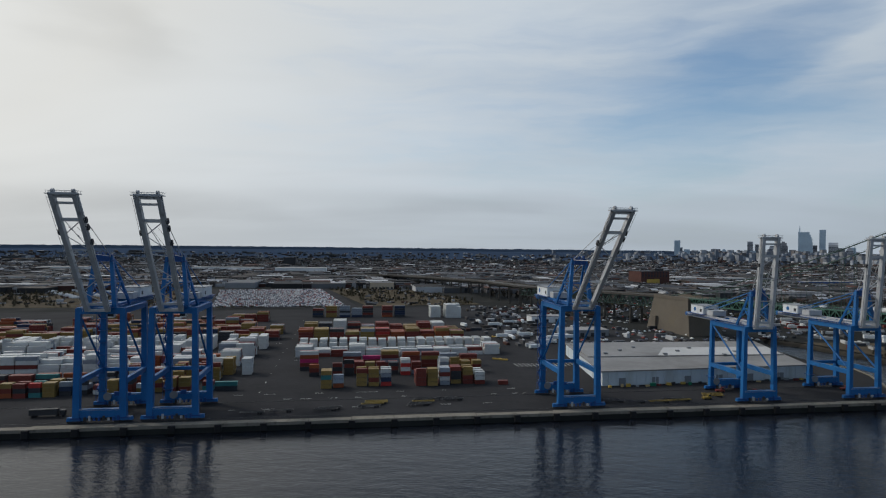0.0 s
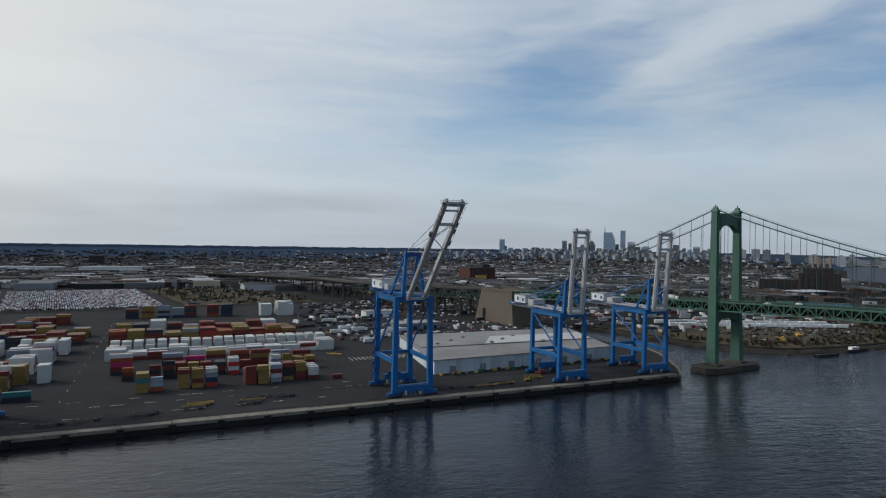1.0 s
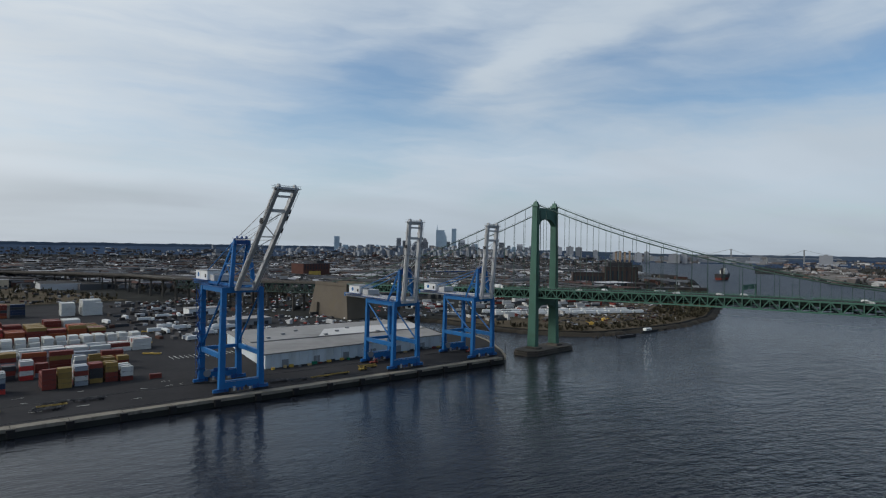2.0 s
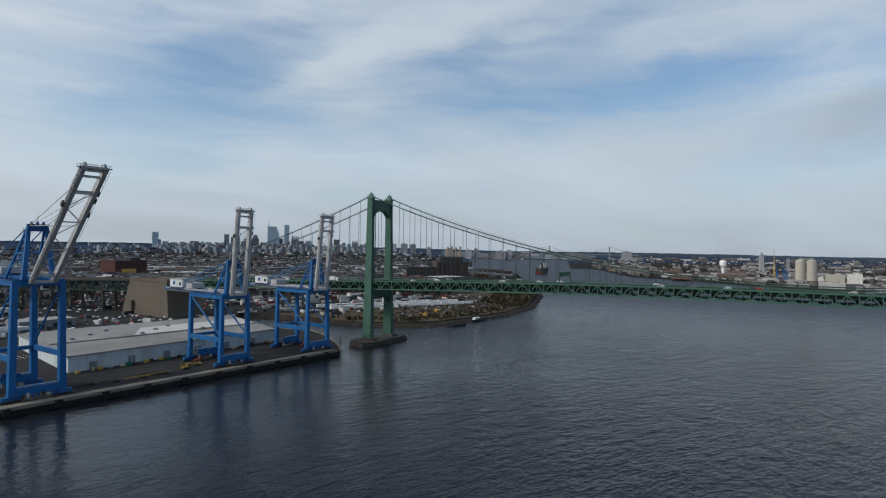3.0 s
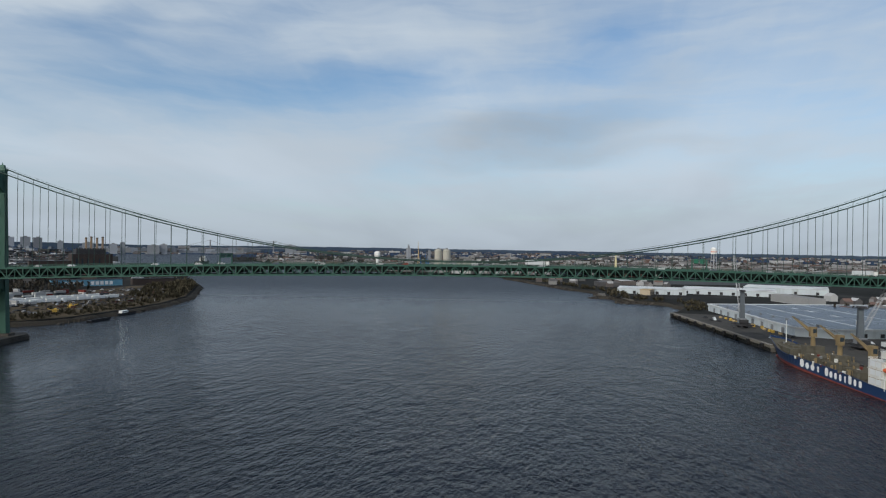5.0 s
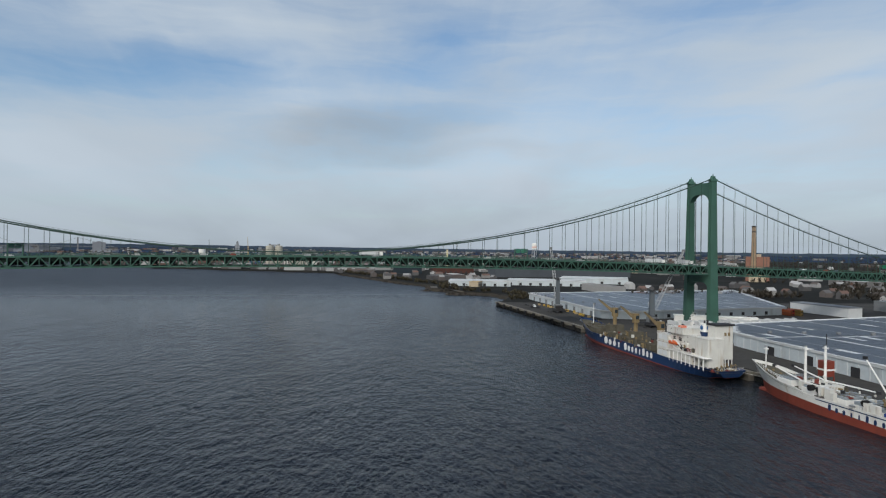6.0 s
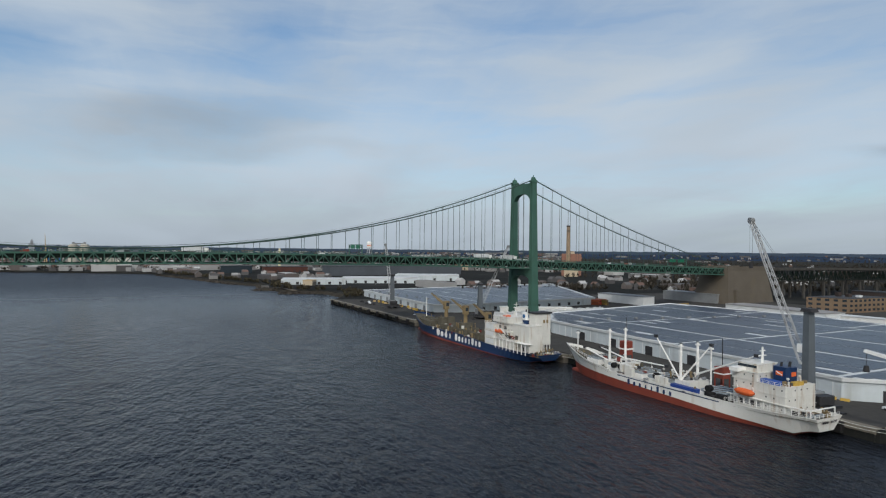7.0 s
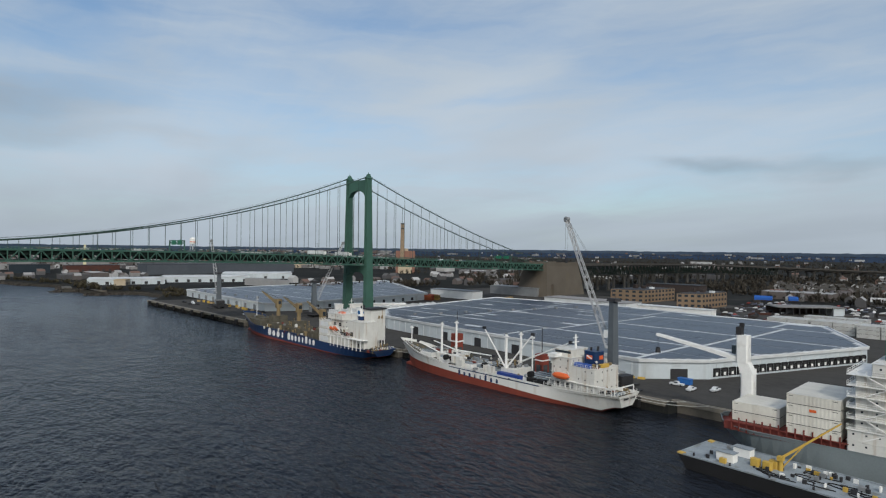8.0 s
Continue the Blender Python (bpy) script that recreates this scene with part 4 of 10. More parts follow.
def approach(pts, label, depth, mt):
    """Viaduct through the points (x, y, road height): deck, girder or truss sides, and twin-column piers."""
    vd = thing("viaduct", Matrix.Identity(4), label, "viaduct", "bridge approaches")
    pier_pos = []
    for k, (a, b) in enumerate(zip(pts, pts[1:])):
        a, b = Vector(a), Vector(b)
        L = (b - a).length
        n = max(1, round(L / 42))
        d = (b - a) / n
        across = Vector((-d.y, d.x, 0)).normalized()
        for i in range(n):
            p, r = a + d * i, a + d * (i + 1)
            road, side = Geo(), Geo()
            dz = Vector((0, 0, -1))
            road.beam(p + dz * 0.6, r + dz * 0.6, 25, 1.2)
            for s in (-1, 1):
                road.beam(p + across * 12.4 * s + dz * -0.5, r + across * 12.4 * s + dz * -0.5, 0.4, 1.1)
                if depth:
                    m = 4
                    o = across * 11 * s
                    side.beam(p + o + dz * 1.7, r + o + dz * 1.7, 0.6, 0.8)
                    side.beam(p + o + dz * depth, r + o + dz * depth, 0.6, 0.7)
                    for j in range(m):
                        u0, u1, um = p + d * (j / m), p + d * ((j + 1) / m), p + d * ((j + 0.5) / m)
                        side.beam(u0 + o + dz * 1.7, um + o + dz * depth, 0.5, 0.75)
                        side.beam(um + o + dz * depth, u1 + o + dz * 1.7, 0.5, 0.75)
                        side.beam(u0 + o + dz * 1.7, u0 + o + dz * depth, 0.5, 0.6)
                else:
                    side.beam(p + across * 9 * s + dz * 2.4, r + across * 9 * s + dz * 2.4, 0.6, 2.6)
            pier_pos.append((p, across, p.z - (depth + 0.3 if depth else 3.6)))
            sp = part("span", road, M["viaduct"], vd)
            part("span_truss" if depth else "girder_pair", side, mt, sp)
    for p, across, top in pier_pos:
        if top < 8:
            continue
        g = Geo()
        for s in (-1, 1):
            c = p + across * 8 * s
            g.beam((c.x, c.y, 3), (c.x, c.y, top - 2), 2.6, 2.6, 2.0, 2.0)
        e0, e1 = p - across * 11, p + across * 11
        g.beam((e0.x, e0.y, top - 1), (e1.x, e1.y, top - 1), 2.2, 2.0)
        part("pier", g, M["viaduct"], vd)


def on_axis(s, z):
    p = BRIDGE @ Vector((s, 0, 0))
    return (p.x, p.y, z)


approach([on_axis(-298, 38.2), (205, 745, 35.5), (122, 880, 33)], "trussed dark green approach viaduct on concrete piers", 11.5, M["cable"])
approach([(122, 880, 33), (77, 1057, 30), (-25, 1275, 25), (-110, 1467, 20), (-216, 1651, 12)], "long dark concrete approach viaduct curving inland", 0, M["viaduct"])
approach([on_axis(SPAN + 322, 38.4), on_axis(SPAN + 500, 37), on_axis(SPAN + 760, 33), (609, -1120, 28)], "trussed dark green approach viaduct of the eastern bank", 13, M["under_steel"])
approach([(609, -1120, 28), (600, -1167, 26.5), (541, -1389, 19)], "concrete approach viaduct of the eastern bank", 0, M["viaduct"])

# ---- ship-to-shore cranes ----
CRANE_WHEEL = Geo().tube((0, -0.45, 0), (0, 0.45, 0), 0.42, n=8).mesh("wheel", M["dark"])


def sts_crane(m, label, top, apex, tip, hinge, back, house, flip, group="quay cranes"):
    """u along the quay, v inland from the waterside rail. flip: the side braces run the other way."""
    c = thing("quay_crane", m, label, "crane", group)
    U, G = (10.3 if top > 45 else 9.3), 30.5
    pb = 19.0 if top > 45 else 15.5               # portal beam height
    for v in (0, G):
        for su in (-1, 1):
            part("leg", Geo().beam((su * U, v, 2.6), (su * (U - 0.6), v, top), *((2.4, 2.5, 2.0, 2.1) if flip else (3.0, 2.8, 2.4, 2.4))), M["blue"], c)
            bg_ = part("bogie", Geo().box(su * U - 4.2, su * U + 4.2, v - 0.9, v + 0.9, 1.0, 2.6, taper=0.2), M["blue"], c)
            for k in range(8):
                part("wheel", CRANE_WHEEL, None, bg_, m=pose(su * U - 3.7 + k * 1.06, v, 0.42))
        part("sill_beam", Geo().beam((-U - 1, v, 4.4), (U + 1, v, 4.6), 2.0, 4.0), M["blue"], c)
        part("top_beam", Geo().beam((-U, v, top - 1), (U, v, top - 1), 2.2, 3.0), M["blue"], c)
    part("upper_tie", Geo().beam((-U, G, pb), (U, G, pb), 1.4, 1.8), M["blue"], c)
    for su in (-1, 1):
        part("portal_beam", Geo().beam((su * U, 0, pb), (su * U, G, pb), 1.6, 2.5), M["blue"], c)
        part("upper_beam", Geo().beam((su * (U - 0.6), 0, top - 1), (su * (U - 0.6), G, top - 1), 1.8, 2.6), M["blue"], c)
        a, b = ((0, pb + 1), (G, top - 2)) if flip else ((G, pb + 1), (0, top - 2))
        part("brace", Geo().tube((su * (U - 0.3), a[0], a[1]), (su * (U - 0.6), b[0], b[1]), 0.5, n=8), M["blue"], c)
        # fixed girder and its walkway
        gd = part("girder", Geo().beam((su * 4.2, -4, top + 0.6), (su * 4.2, back, top + 0.6), 1.3, 2.4), M["blue"] if not flip else M["boom"], c)
        wk = Geo().box(min(su * 5.0, su * 6.2), max(su * 5.0, su * 6.2), -4, back, top + 0.6, top + 0.75)
        for k in range(0, int(back) + 4, 3):
            wk.beam((su * 6.15, k - 4, top + 0.7), (su * 6.15, k - 4, top + 1.8), 0.07, 0.07)
        wk.beam((su * 6.15, -4, top + 1.8), (su * 6.15, back, top + 1.8), 0.08, 0.08)
        part("walkway", wk, M["blue_dark"], gd)
        # tall frame over the hinge and its stays
        av = 2.0
        part("frame_leg", Geo().beam((su * 6.0, 0.3, top), (su * 3.6, av, apex), 2.0, 2.2, 1.5, 1.5), M["blue"], c)
        part("back_leg", Geo().beam((su * 6.4, G * (0.36 if flip else 0.62), top), (su * 3.4, av + 1, apex), 1.1, 1.1, 0.9, 0.9), M["blue"], c)
        part("backstay", Geo().tube((su * 3.6, av, apex), (su * 4.2, back - 6, top + 1.6), 0.28, n=6), M["blue"], c)
        part("mid_strut", Geo().beam((su * 5.2, 1.2, (top + apex) / 2), (su * 5.0, G * (0.22 if flip else 0.34), (top + apex) / 2), 0.6, 0.6), M["blue"], c)
    cap = Geo().beam((-4.2, 2, apex), (4.2, 2, apex), 1.5, 1.3)
    for x in (-2.4, 0, 2.4):
        part("sheave", Geo().tube((x - 0.3, 2, apex + 1.1), (x + 0.3, 2, apex + 1.1), 1.0, n=10), M["blue_dark"], c)
    cap.box(-4.4, 4.4, 0.6, 3.4, apex + 0.7, apex + 0.85)
    cap.beam((0, 2, apex + 1), (0, 2, apex + 5), 0.12, 0.12)
    cap.box(-4.8, 4.8, -0.2, 4.6, apex - 2.4, apex - 2.1).box(-3.2, 3.2, 0.4, 3.6, apex - 2.1, apex + 0.6)
    for x in (-4.6, -2.3, 0, 2.3, 4.6):
        cap.beam((x, -0.2, apex - 2.1), (x, -0.2, apex - 0.9), 0.1, 0.1).beam((x, 4.6, apex - 2.1), (x, 4.6, apex - 0.9), 0.1, 0.1)
    part("apex_platform", cap, M["blue_dark"], c)
    part("cross_tie", Geo().beam((-5.4, 1.2, (top + apex) / 2), (5.4, 1.2, (top + apex) / 2), 0.7, 0.7).beam((-6.4, 0.6, top + 5), (5.2, 1.2, (top + apex) / 2), 0.4, 0.4).beam((6.4, 0.6, top + 5), (-5.2, 1.2, (top + apex) / 2), 0.4, 0.4), M["blue"], c)
    k = 6.0
    while k < back:
        part("girder_tie", Geo().beam((-4.2, k, top + 0.6), (4.2, k, top + 0.6), 0.8, 1.4), M["blue"], c)
        k += 9
    part("end_tie", Geo().beam((-5, back, top + 0.6), (5, back, top + 0.6), 1.4, 2.6), M["blue"], c)
    # machinery house
    h0, h1 = house
    hs = part("machinery_house", Geo().rbox(-5.4, 5.4, h0, h1, top + 2.2, top + 7.2, 0.4), M["wall_white"], c, "white machinery house on the crane")
    part("house_roof", Geo().box(-5.7, 5.7, h0 - 0.3, h1 + 0.3, top + 7.2, top + 7.5), M["grey"], hs)
    part("house_mark", Geo().tube((-5.52, h1 - 5, top + 4.8), (-5.42, h1 - 5, top + 4.8), 1.3, n=16), M["blue"], hs, "round blue emblem")
    part("house_vents", Geo().box(-5.5, -5.4, h0 + 1.5, h0 + 3.5, top + 3.4, top + 5.4).box(5.4, 5.5, h0 + 1.5, h0 + 3.5, top + 3.4, top + 5.4).box(-2, 2, h0 - 0.1, h0, top + 3, top + 5.5), M["dark"], hs)
    part("house_rail", Geo().box(-7, 7, h0 - 1, h1 + 1, top + 1.9, top + 2.1), M["blue_dark"], hs)
    part("aux_house", Geo().rbox(-4.6, 4.6, h0 - 9, h0 - 2.5, top + 2.0, top + 5.2, 0.3), M["boom"], c)
    # raised boom
    H, Tp = Vector((0, hinge[0], hinge[1])), Vector((0, tip[0], tip[1]))
    d = Tp - H
    nrm = Vector((0, -d.z, d.y)).normalized()
    boom = part("boom", Geo().beam(H + Vector((-5.4, 0, 0)), H + Vector((5.4, 0, 0)), 1.3, 1.3), M["boom"], c, "raised pale grey boom")
    for su in (-1, 1):
        o = Vector((su * 4.4, 0, 0))
        g = Geo()
        g.beam(H + o, Tp + o, 1.8, 2.4)
        g.beam(H + o * 1.22 + nrm * 0.4, Tp + o * 1.22 + nrm * 0.4, 0.7, 0.25)
        part("boom_girder", g, M["boom"], boom)
        st = Geo().tube(H + d * 0.52 + o, Vector((su * 3.4, 2, apex)), 0.17, n=5).tube(H + d * 0.86 + o, Vector((su * 3.4, 2, apex)), 0.17, n=5)
        part("forestay", st, M["boom"], boom)
        lug = Geo()
        for f in (0.52, 0.86):
            lug.beam(H + d * f + o - nrm * 1.2, H + d * f + o - nrm * 2.6, 1.2, 2.2, 0.6, 0.8)
        part("stay_lug", lug, M["boom"], boom)
    for f, k in ((0.06, 1.0), (0.30, 0.35), (0.55, 0.35), (0.80, 1.3), (0.93, 0.8), (0.985, 1.5)):
        p = H + d * f
        part("boom_tie", Geo().beam(p + Vector((-4.4, 0, 0)), p + Vector((4.4, 0, 0)), k, k + 0.2), M["boom"], boom)
    fr = (0.06, 0.18, 0.30, 0.425, 0.55, 0.675, 0.80)
    for i, (f, k) in enumerate(zip(fr, fr[1:])):
        s = 1 if i % 2 else -1
        part("boom_brace", Geo().beam(H + d * f + Vector((-4.2 * s, 0, 0)), H + d * k + Vector((4.2 * s, 0, 0)), 0.34, 0.34), M["boom"], boom)
    for su, f in ((1, 0.62), (1, 0.74), (1, 0.80), (-1, 0.70)):   # sheave boxes outside the girders
        p = H + d * f + Vector((su * 5.7, 0, 0))
        part("sheave_box", Geo().beam(p - d * 0.018, p + d * 0.018, 1.3, 1.6), M["dark"], boom)
    part("boom_cap", Geo().beam(Tp + Vector((-5.4, 0, 0)), Tp + Vector((5.4, 0, 0)), 2.4, 1.1), M["boom"], boom)
    for su in (-1, 1):                            # service walk with posts along the boom
        w = Geo().beam(H + Vector((su * 5.9, 0, 0)) + nrm * 1.4, Tp + Vector((su * 5.9, 0, 0)) + nrm * 1.4, 0.1, 0.1)
        for k in range(19):
            p = H + d * ((k + 0.5) / 19) + Vector((su * 5.9, 0, 0))
            w.beam(p + nrm * 0.3, p + nrm * 1.4, 0.1, 0.1)
        part("boom_rail", w, M["boom"], boom)
        part("hoist_rope", Geo().tube((su * 1.6, 2, apex + 0.8), H + d * 0.74 + Vector((su * 1.6, 0, 0)), 0.09, n=4), M["dark"], boom)
        part("hoist_rope", Geo().tube((su * 0.8, 2, apex + 0.8), (su * 0.8, house[0] + 4, top + 7), 0.09, n=4), M["dark"], c)
        # lattice between the frame legs
        zm = (top + apex) / 2
        part("frame_brace", Geo().beam((su * 6.0, 0.6, top + 5.5), (su * 5.0, G * (0.22 if flip else 0.34), zm), 0.45, 0.45), M["blue"], c)
        part("frame_brace", Geo().beam((su * 5.2, 1.2, zm), (su * 6.0, G * (0.32 if flip else 0.52), top + (apex - top) * 0.2), 0.4, 0.4), M["blue"], c)
        part("frame_brace", Geo().beam((su * 4.3, 1.6, zm + (apex - top) * 0.25), (su * 4.3, G * (0.14 if flip else 0.2), zm + (apex - top) * 0.25), 0.4, 0.4), M["blue"], c)
        lad = Geo()
        for k in range(int((apex - top) / 1.5)):
            f = k * 1.5 / (apex - top)
            lad.box(su * (7.9 - 3.4 * f) - 0.5, su * (7.9 - 3.4 * f) + 0.5, -0.9 + 1.7 * f, -0.3 + 1.7 * f, top + k * 1.5, top + k * 1.5 + 0.12)
        part("frame_ladder", lad, M["blue_dark"], c)
        hr = Geo()
        for k in range(11):
            hr.beam((su * (U + 0.6), k * 3.05, top + 0.3), (su * (U + 0.6), k * 3.05, top + 1.5), 0.1, 0.1)
        hr.beam((su * (U + 0.6), 0, top + 1.5), (su * (U + 0.6), G, top + 1.5), 0.1, 0.1).box(min(su * U, su * (U + 0.8)), max(su * U, su * (U + 0.8)), 0, G, top + 0.2, top + 0.32)
        part("beam_walk", hr, M["blue_dark"], c)
        part("equaliser", Geo().beam((su * U - 2.4, 0, 2.2), (su * U + 2.4, 0, 2.2), 2.4, 0.7).beam((su * U - 2.4, G, 2.2), (su * U + 2.4, G, 2.2), 2.4, 0.7), M["blue_dark"], c)
    tipg = Geo().box(-6.6, 6.6, tip[0] - 1.4, tip[0] + 1.4, tip[1] - 0.2, tip[1] + 0.1)
    for x in range(-6, 7, 2):
        tipg.beam((x, tip[0] - 1.3, tip[1]), (x, tip[0] - 1.3, tip[1] + 1.2), 0.1, 0.1)
        tipg.beam((x, tip[0] + 1.3, tip[1]), (x, tip[0] + 1.3, tip[1] + 1.2), 0.1, 0.1)
    for y in (-1.3, 1.3):
        tipg.beam((-6.6, tip[0] + y, tip[1] + 1.2), (6.6, tip[0] + y, tip[1] + 1.2), 0.12, 0.12)
    tipg.tube((-4.4, tip[0], tip[1] + 1), (-3.4, tip[0], tip[1] + 1), 1.1, n=10).tube((3.4, tip[0], tip[1] + 1), (4.4, tip[0], tip[1] + 1), 1.1, n=10)
    part("boom_tip", tipg, M["boom"], boom)
    # access stair tower by the landside leg, cab and cable reel
    stg = Geo()
    zz, sd = 3.0, 1
    while zz < top - 3:
        stg.beam((-U - 1.6, G - 2 * sd, zz), (-U - 1.6, G + 2 * sd, zz + 3.2), 0.8, 0.2)
        stg.box(-U - 2.2, -U - 1.0, G + 2 * sd - 0.6, G + 2 * sd + 0.6, zz + 3.2, zz + 3.35)
        zz, sd = zz + 3.2, -sd
    for y in (-2.6, 2.6):
        stg.beam((-U - 2.2, G + y, 2.6), (-U - 2.2, G + y, top), 0.18, 0.18)
    if not flip:
        part("stair_tower", stg, M["blue_dark"], c)
    cab = part("operator_cab", Geo().rbox(2.2, 5.0, 1.5, 4.3, top - 4.6, top - 1.6, 0.3), M["white"], c)
    part("cab_window", Geo().box(2.3, 4.9, 1.42, 1.5, top - 4.0, top - 2.2), M["window"], cab)
    part("cable_reel", Geo().tube((-U + 2.8, G - 1.5, 5.2), (-U + 2.8, G - 0.9, 5.2), 2.0, n=16), M["grey"], c)
    if not flip:
        part("sill_cabinet", Geo().box(-4, -1, G - 1.8, G - 1.2, 5.6, 7.8), M["blue_dark"], c)
        part("sill_cabinet", Geo().box(1.5, 4, G - 1.8, G - 1.2, 5.6, 7.2), M["blue_dark"], c)
    for v in (0, G):
        for k in range(9):
            x = -8.9 + k * 2.1
            part("sill_motor", Geo().box(x, x + 1.0, v - 1.7, v - 1.1, 1.2, 2.4 + 0.5 * (k % 3)), (M["blue_dark"], M["dark"], M["boom"], M["blue_dark"])[k % 4], c)
        part("sill_rail", Geo().beam((-U, v - 1.3, 6.6), (U, v - 1.3, 6.6), 0.1, 0.1).beam((-U, v - 1.3, 6.0), (U, v - 1.3, 6.0), 0.08, 0.08), M["boom"], c)
    for k in range(1 if flip else 7):
        part("leg_platform", Geo().box(-U - 2.0, -U + 2.0, G - 2.2, G + 2.2, 8 + k * (top - 10) / 7, 8.15 + k * (top - 10) / 7), M["blue_dark"], c)
    part("trolley", Geo().rbox(-3.6, 3.6, 12, 20, top - 0.8, top + 1.4, 0.3), M["grey"], c)
    part("festoon", Geo().box(5.9, 6.3, 0, back - 4, top - 1.6, top - 1.2), M["dark"], c)
    return c


def at_quay(u, v=9.2):
    return QUAY @ pose(u, v, 0)


crane_a = sts_crane(at_quay(-160), "tall blue quay crane with raised grey boom, close beside another", 53.5, 78, (-40, 104), (-4, 53), 60, (38, 57), False)
tagged(copy_thing(crane_a, at_quay(-127.7)), "tall blue quay crane with raised grey boom, next to its twin")
sts_crane(at_quay(75.5), "tall blue quay crane standing alone, grey boom raised high", 53.5, 78, (-50, 101.2), (-4, 53), 60, (38, 57), False)
crane_b = sts_crane(at_quay(180), "blue quay crane with pale girder and upright grey boom", 41.5, 61, (-8, 91), (-3, 41.5), 66, (46, 60), True)
tagged(copy_thing(crane_b, at_quay(246)), "blue quay crane with upright grey boom at the wharf's end")

# ---- container yard ----
def grow_box(x, y, a, b):
    return [(x - a, y - b), (x + a, y - b), (x + a, y + b), (x - a, y + b)]


def container_geo(length):
    """Corrugated body with corner posts in one outline, roof rail, sill and small dark marks."""
    L, Wd, H = length, 2.44, 2.6
    n = max(5, int(L / 0.9))
    side = [(0.0, 0.0), (0.2, 0.0)]
    for i in range(n):
        x, w = 0.24 + (L - 0.48) * i / n, (L - 0.48) / n
        side += [(x, 0.065), (x + w * 0.35, 0.065), (x + w * 0.5, 0.03), (x + w * 0.85, 0.03)]
    side += [(L - 0.2, 0.0), (L, 0.0)]
    g = Geo().prism(side + [(x, Wd - y) for x, y in reversed(side)], 0.14, H - 0.08)
    g.box(0.02, L - 0.02, 0.01, Wd - 0.01, H - 0.08, H)
    g.box(0.05, L - 0.05, 0.02, Wd - 0.02, 0.0, 0.14, 1)
    for y in (-0.012, Wd - 0.008):
        g.box(0.5, 1.5, y, y + 0.02, 2.02, 2.14, 1).box(L - 1.7, L - 0.6, y, y + 0.02, 2.05, 2.2, 1)
    g.box(-0.015, 0.10, 0.45, Wd - 0.45, 0.5, 1.35, 1)
    return g


BOX = {(L, k): container_geo(L).mesh("shipping_container", m, M["dark"]) for L in (6.06, 12.19) for k, m in BOX_PAINT.items()}
yard_rng = random.Random(21)
far_boxes = {k: Geo() for k in BOX_PAINT}
made_boxes = 0


def put_box(u, v, tier, length, color, near):
    global made_boxes
    m = QUAY @ pose(u, v, tier * 2.62 + 0.01, 0, 0, yard_rng.uniform(-0.4, 0.4))
    if near and made_boxes < 165:
        made_boxes += 1
        ob = new("shipping_container", BOX[(length, color)])
        ob.matrix_world = m
        size = "long" if length > 7 else "short"
        tagged(ob, f"{size} {color} steel shipping container in a yard stack", "container", "yard containers")
    else:
        vs = [m @ Vector(p) for p in ((0, 0, 0), (length, 0, 0), (length, 2.36, 0), (0, 2.36, 0), (0, 0, 2.48), (length, 0, 2.48), (length, 2.36, 2.48), (0, 2.36, 2.48))]
        far_boxes[color].add(vs, [(4, 5, 6, 7), (0, 1, 5, 4), (1, 2, 6, 5), (2, 3, 7, 6), (3, 0, 4, 7)])


def far_row(v, rows, columns):
    """A long row of 40-foot stacks: each column's boxes from the ground up."""
    for u, colors in columns:
        for d in range(rows):
            for t, c in enumerate(colors if yard_rng.random() < 0.8 else colors[:-1]):
                put_box(u + yard_rng.uniform(-0.2, 0.2), v + d * 2.8, t, 12.19, c if d == 0 or yard_rng.random() < 0.4 else yard_rng.choice(colors), False)


def block(us, v, depth, tiers, length, colors, near, gap=0.0):
    for u in us:
        if yard_rng.random() < gap:
            continue
        tall = yard_rng.randint(*tiers)
        for d in range(depth):
            h = max(1, tall - (yard_rng.random() < 0.35))
            base = yard_rng.choice(colors)
            for t in range(h):
                put_box(u + yard_rng.uniform(-0.25, 0.25), v + d * 2.85, t, length, base if yard_rng.random() < 0.45 else yard_rng.choice(colors), near)


warm_mix = ["maroon", "ochre", "orange", "maroon", "maroon", "ochre", "navy", "white"]
DUSK = ["maroon", "ochre", "black", "maroon", "orange", "navy", "ochre", "maroon", "grey", "maroon"]
PALE = ["white", "white", "white", "white", "white", "white", "grey", "maroon"]


def span(a, b, step):
    return [a + i * step for i in range(int((b - a) / step) + 1)]


def stack(u, v, rows, colors, length=6.06):
    """One column of boxes, colours from the ground up, repeated over a few rows behind."""
    for d in range(rows):
        for t, c in enumerate(colors if d == 0 or yard_rng.random() < 0.6 else colors[:-1]):
            put_box(u, v + d * 2.75, t, length, c if d == 0 or yard_rng.random() < 0.5 else yard_rng.choice(colors), True)


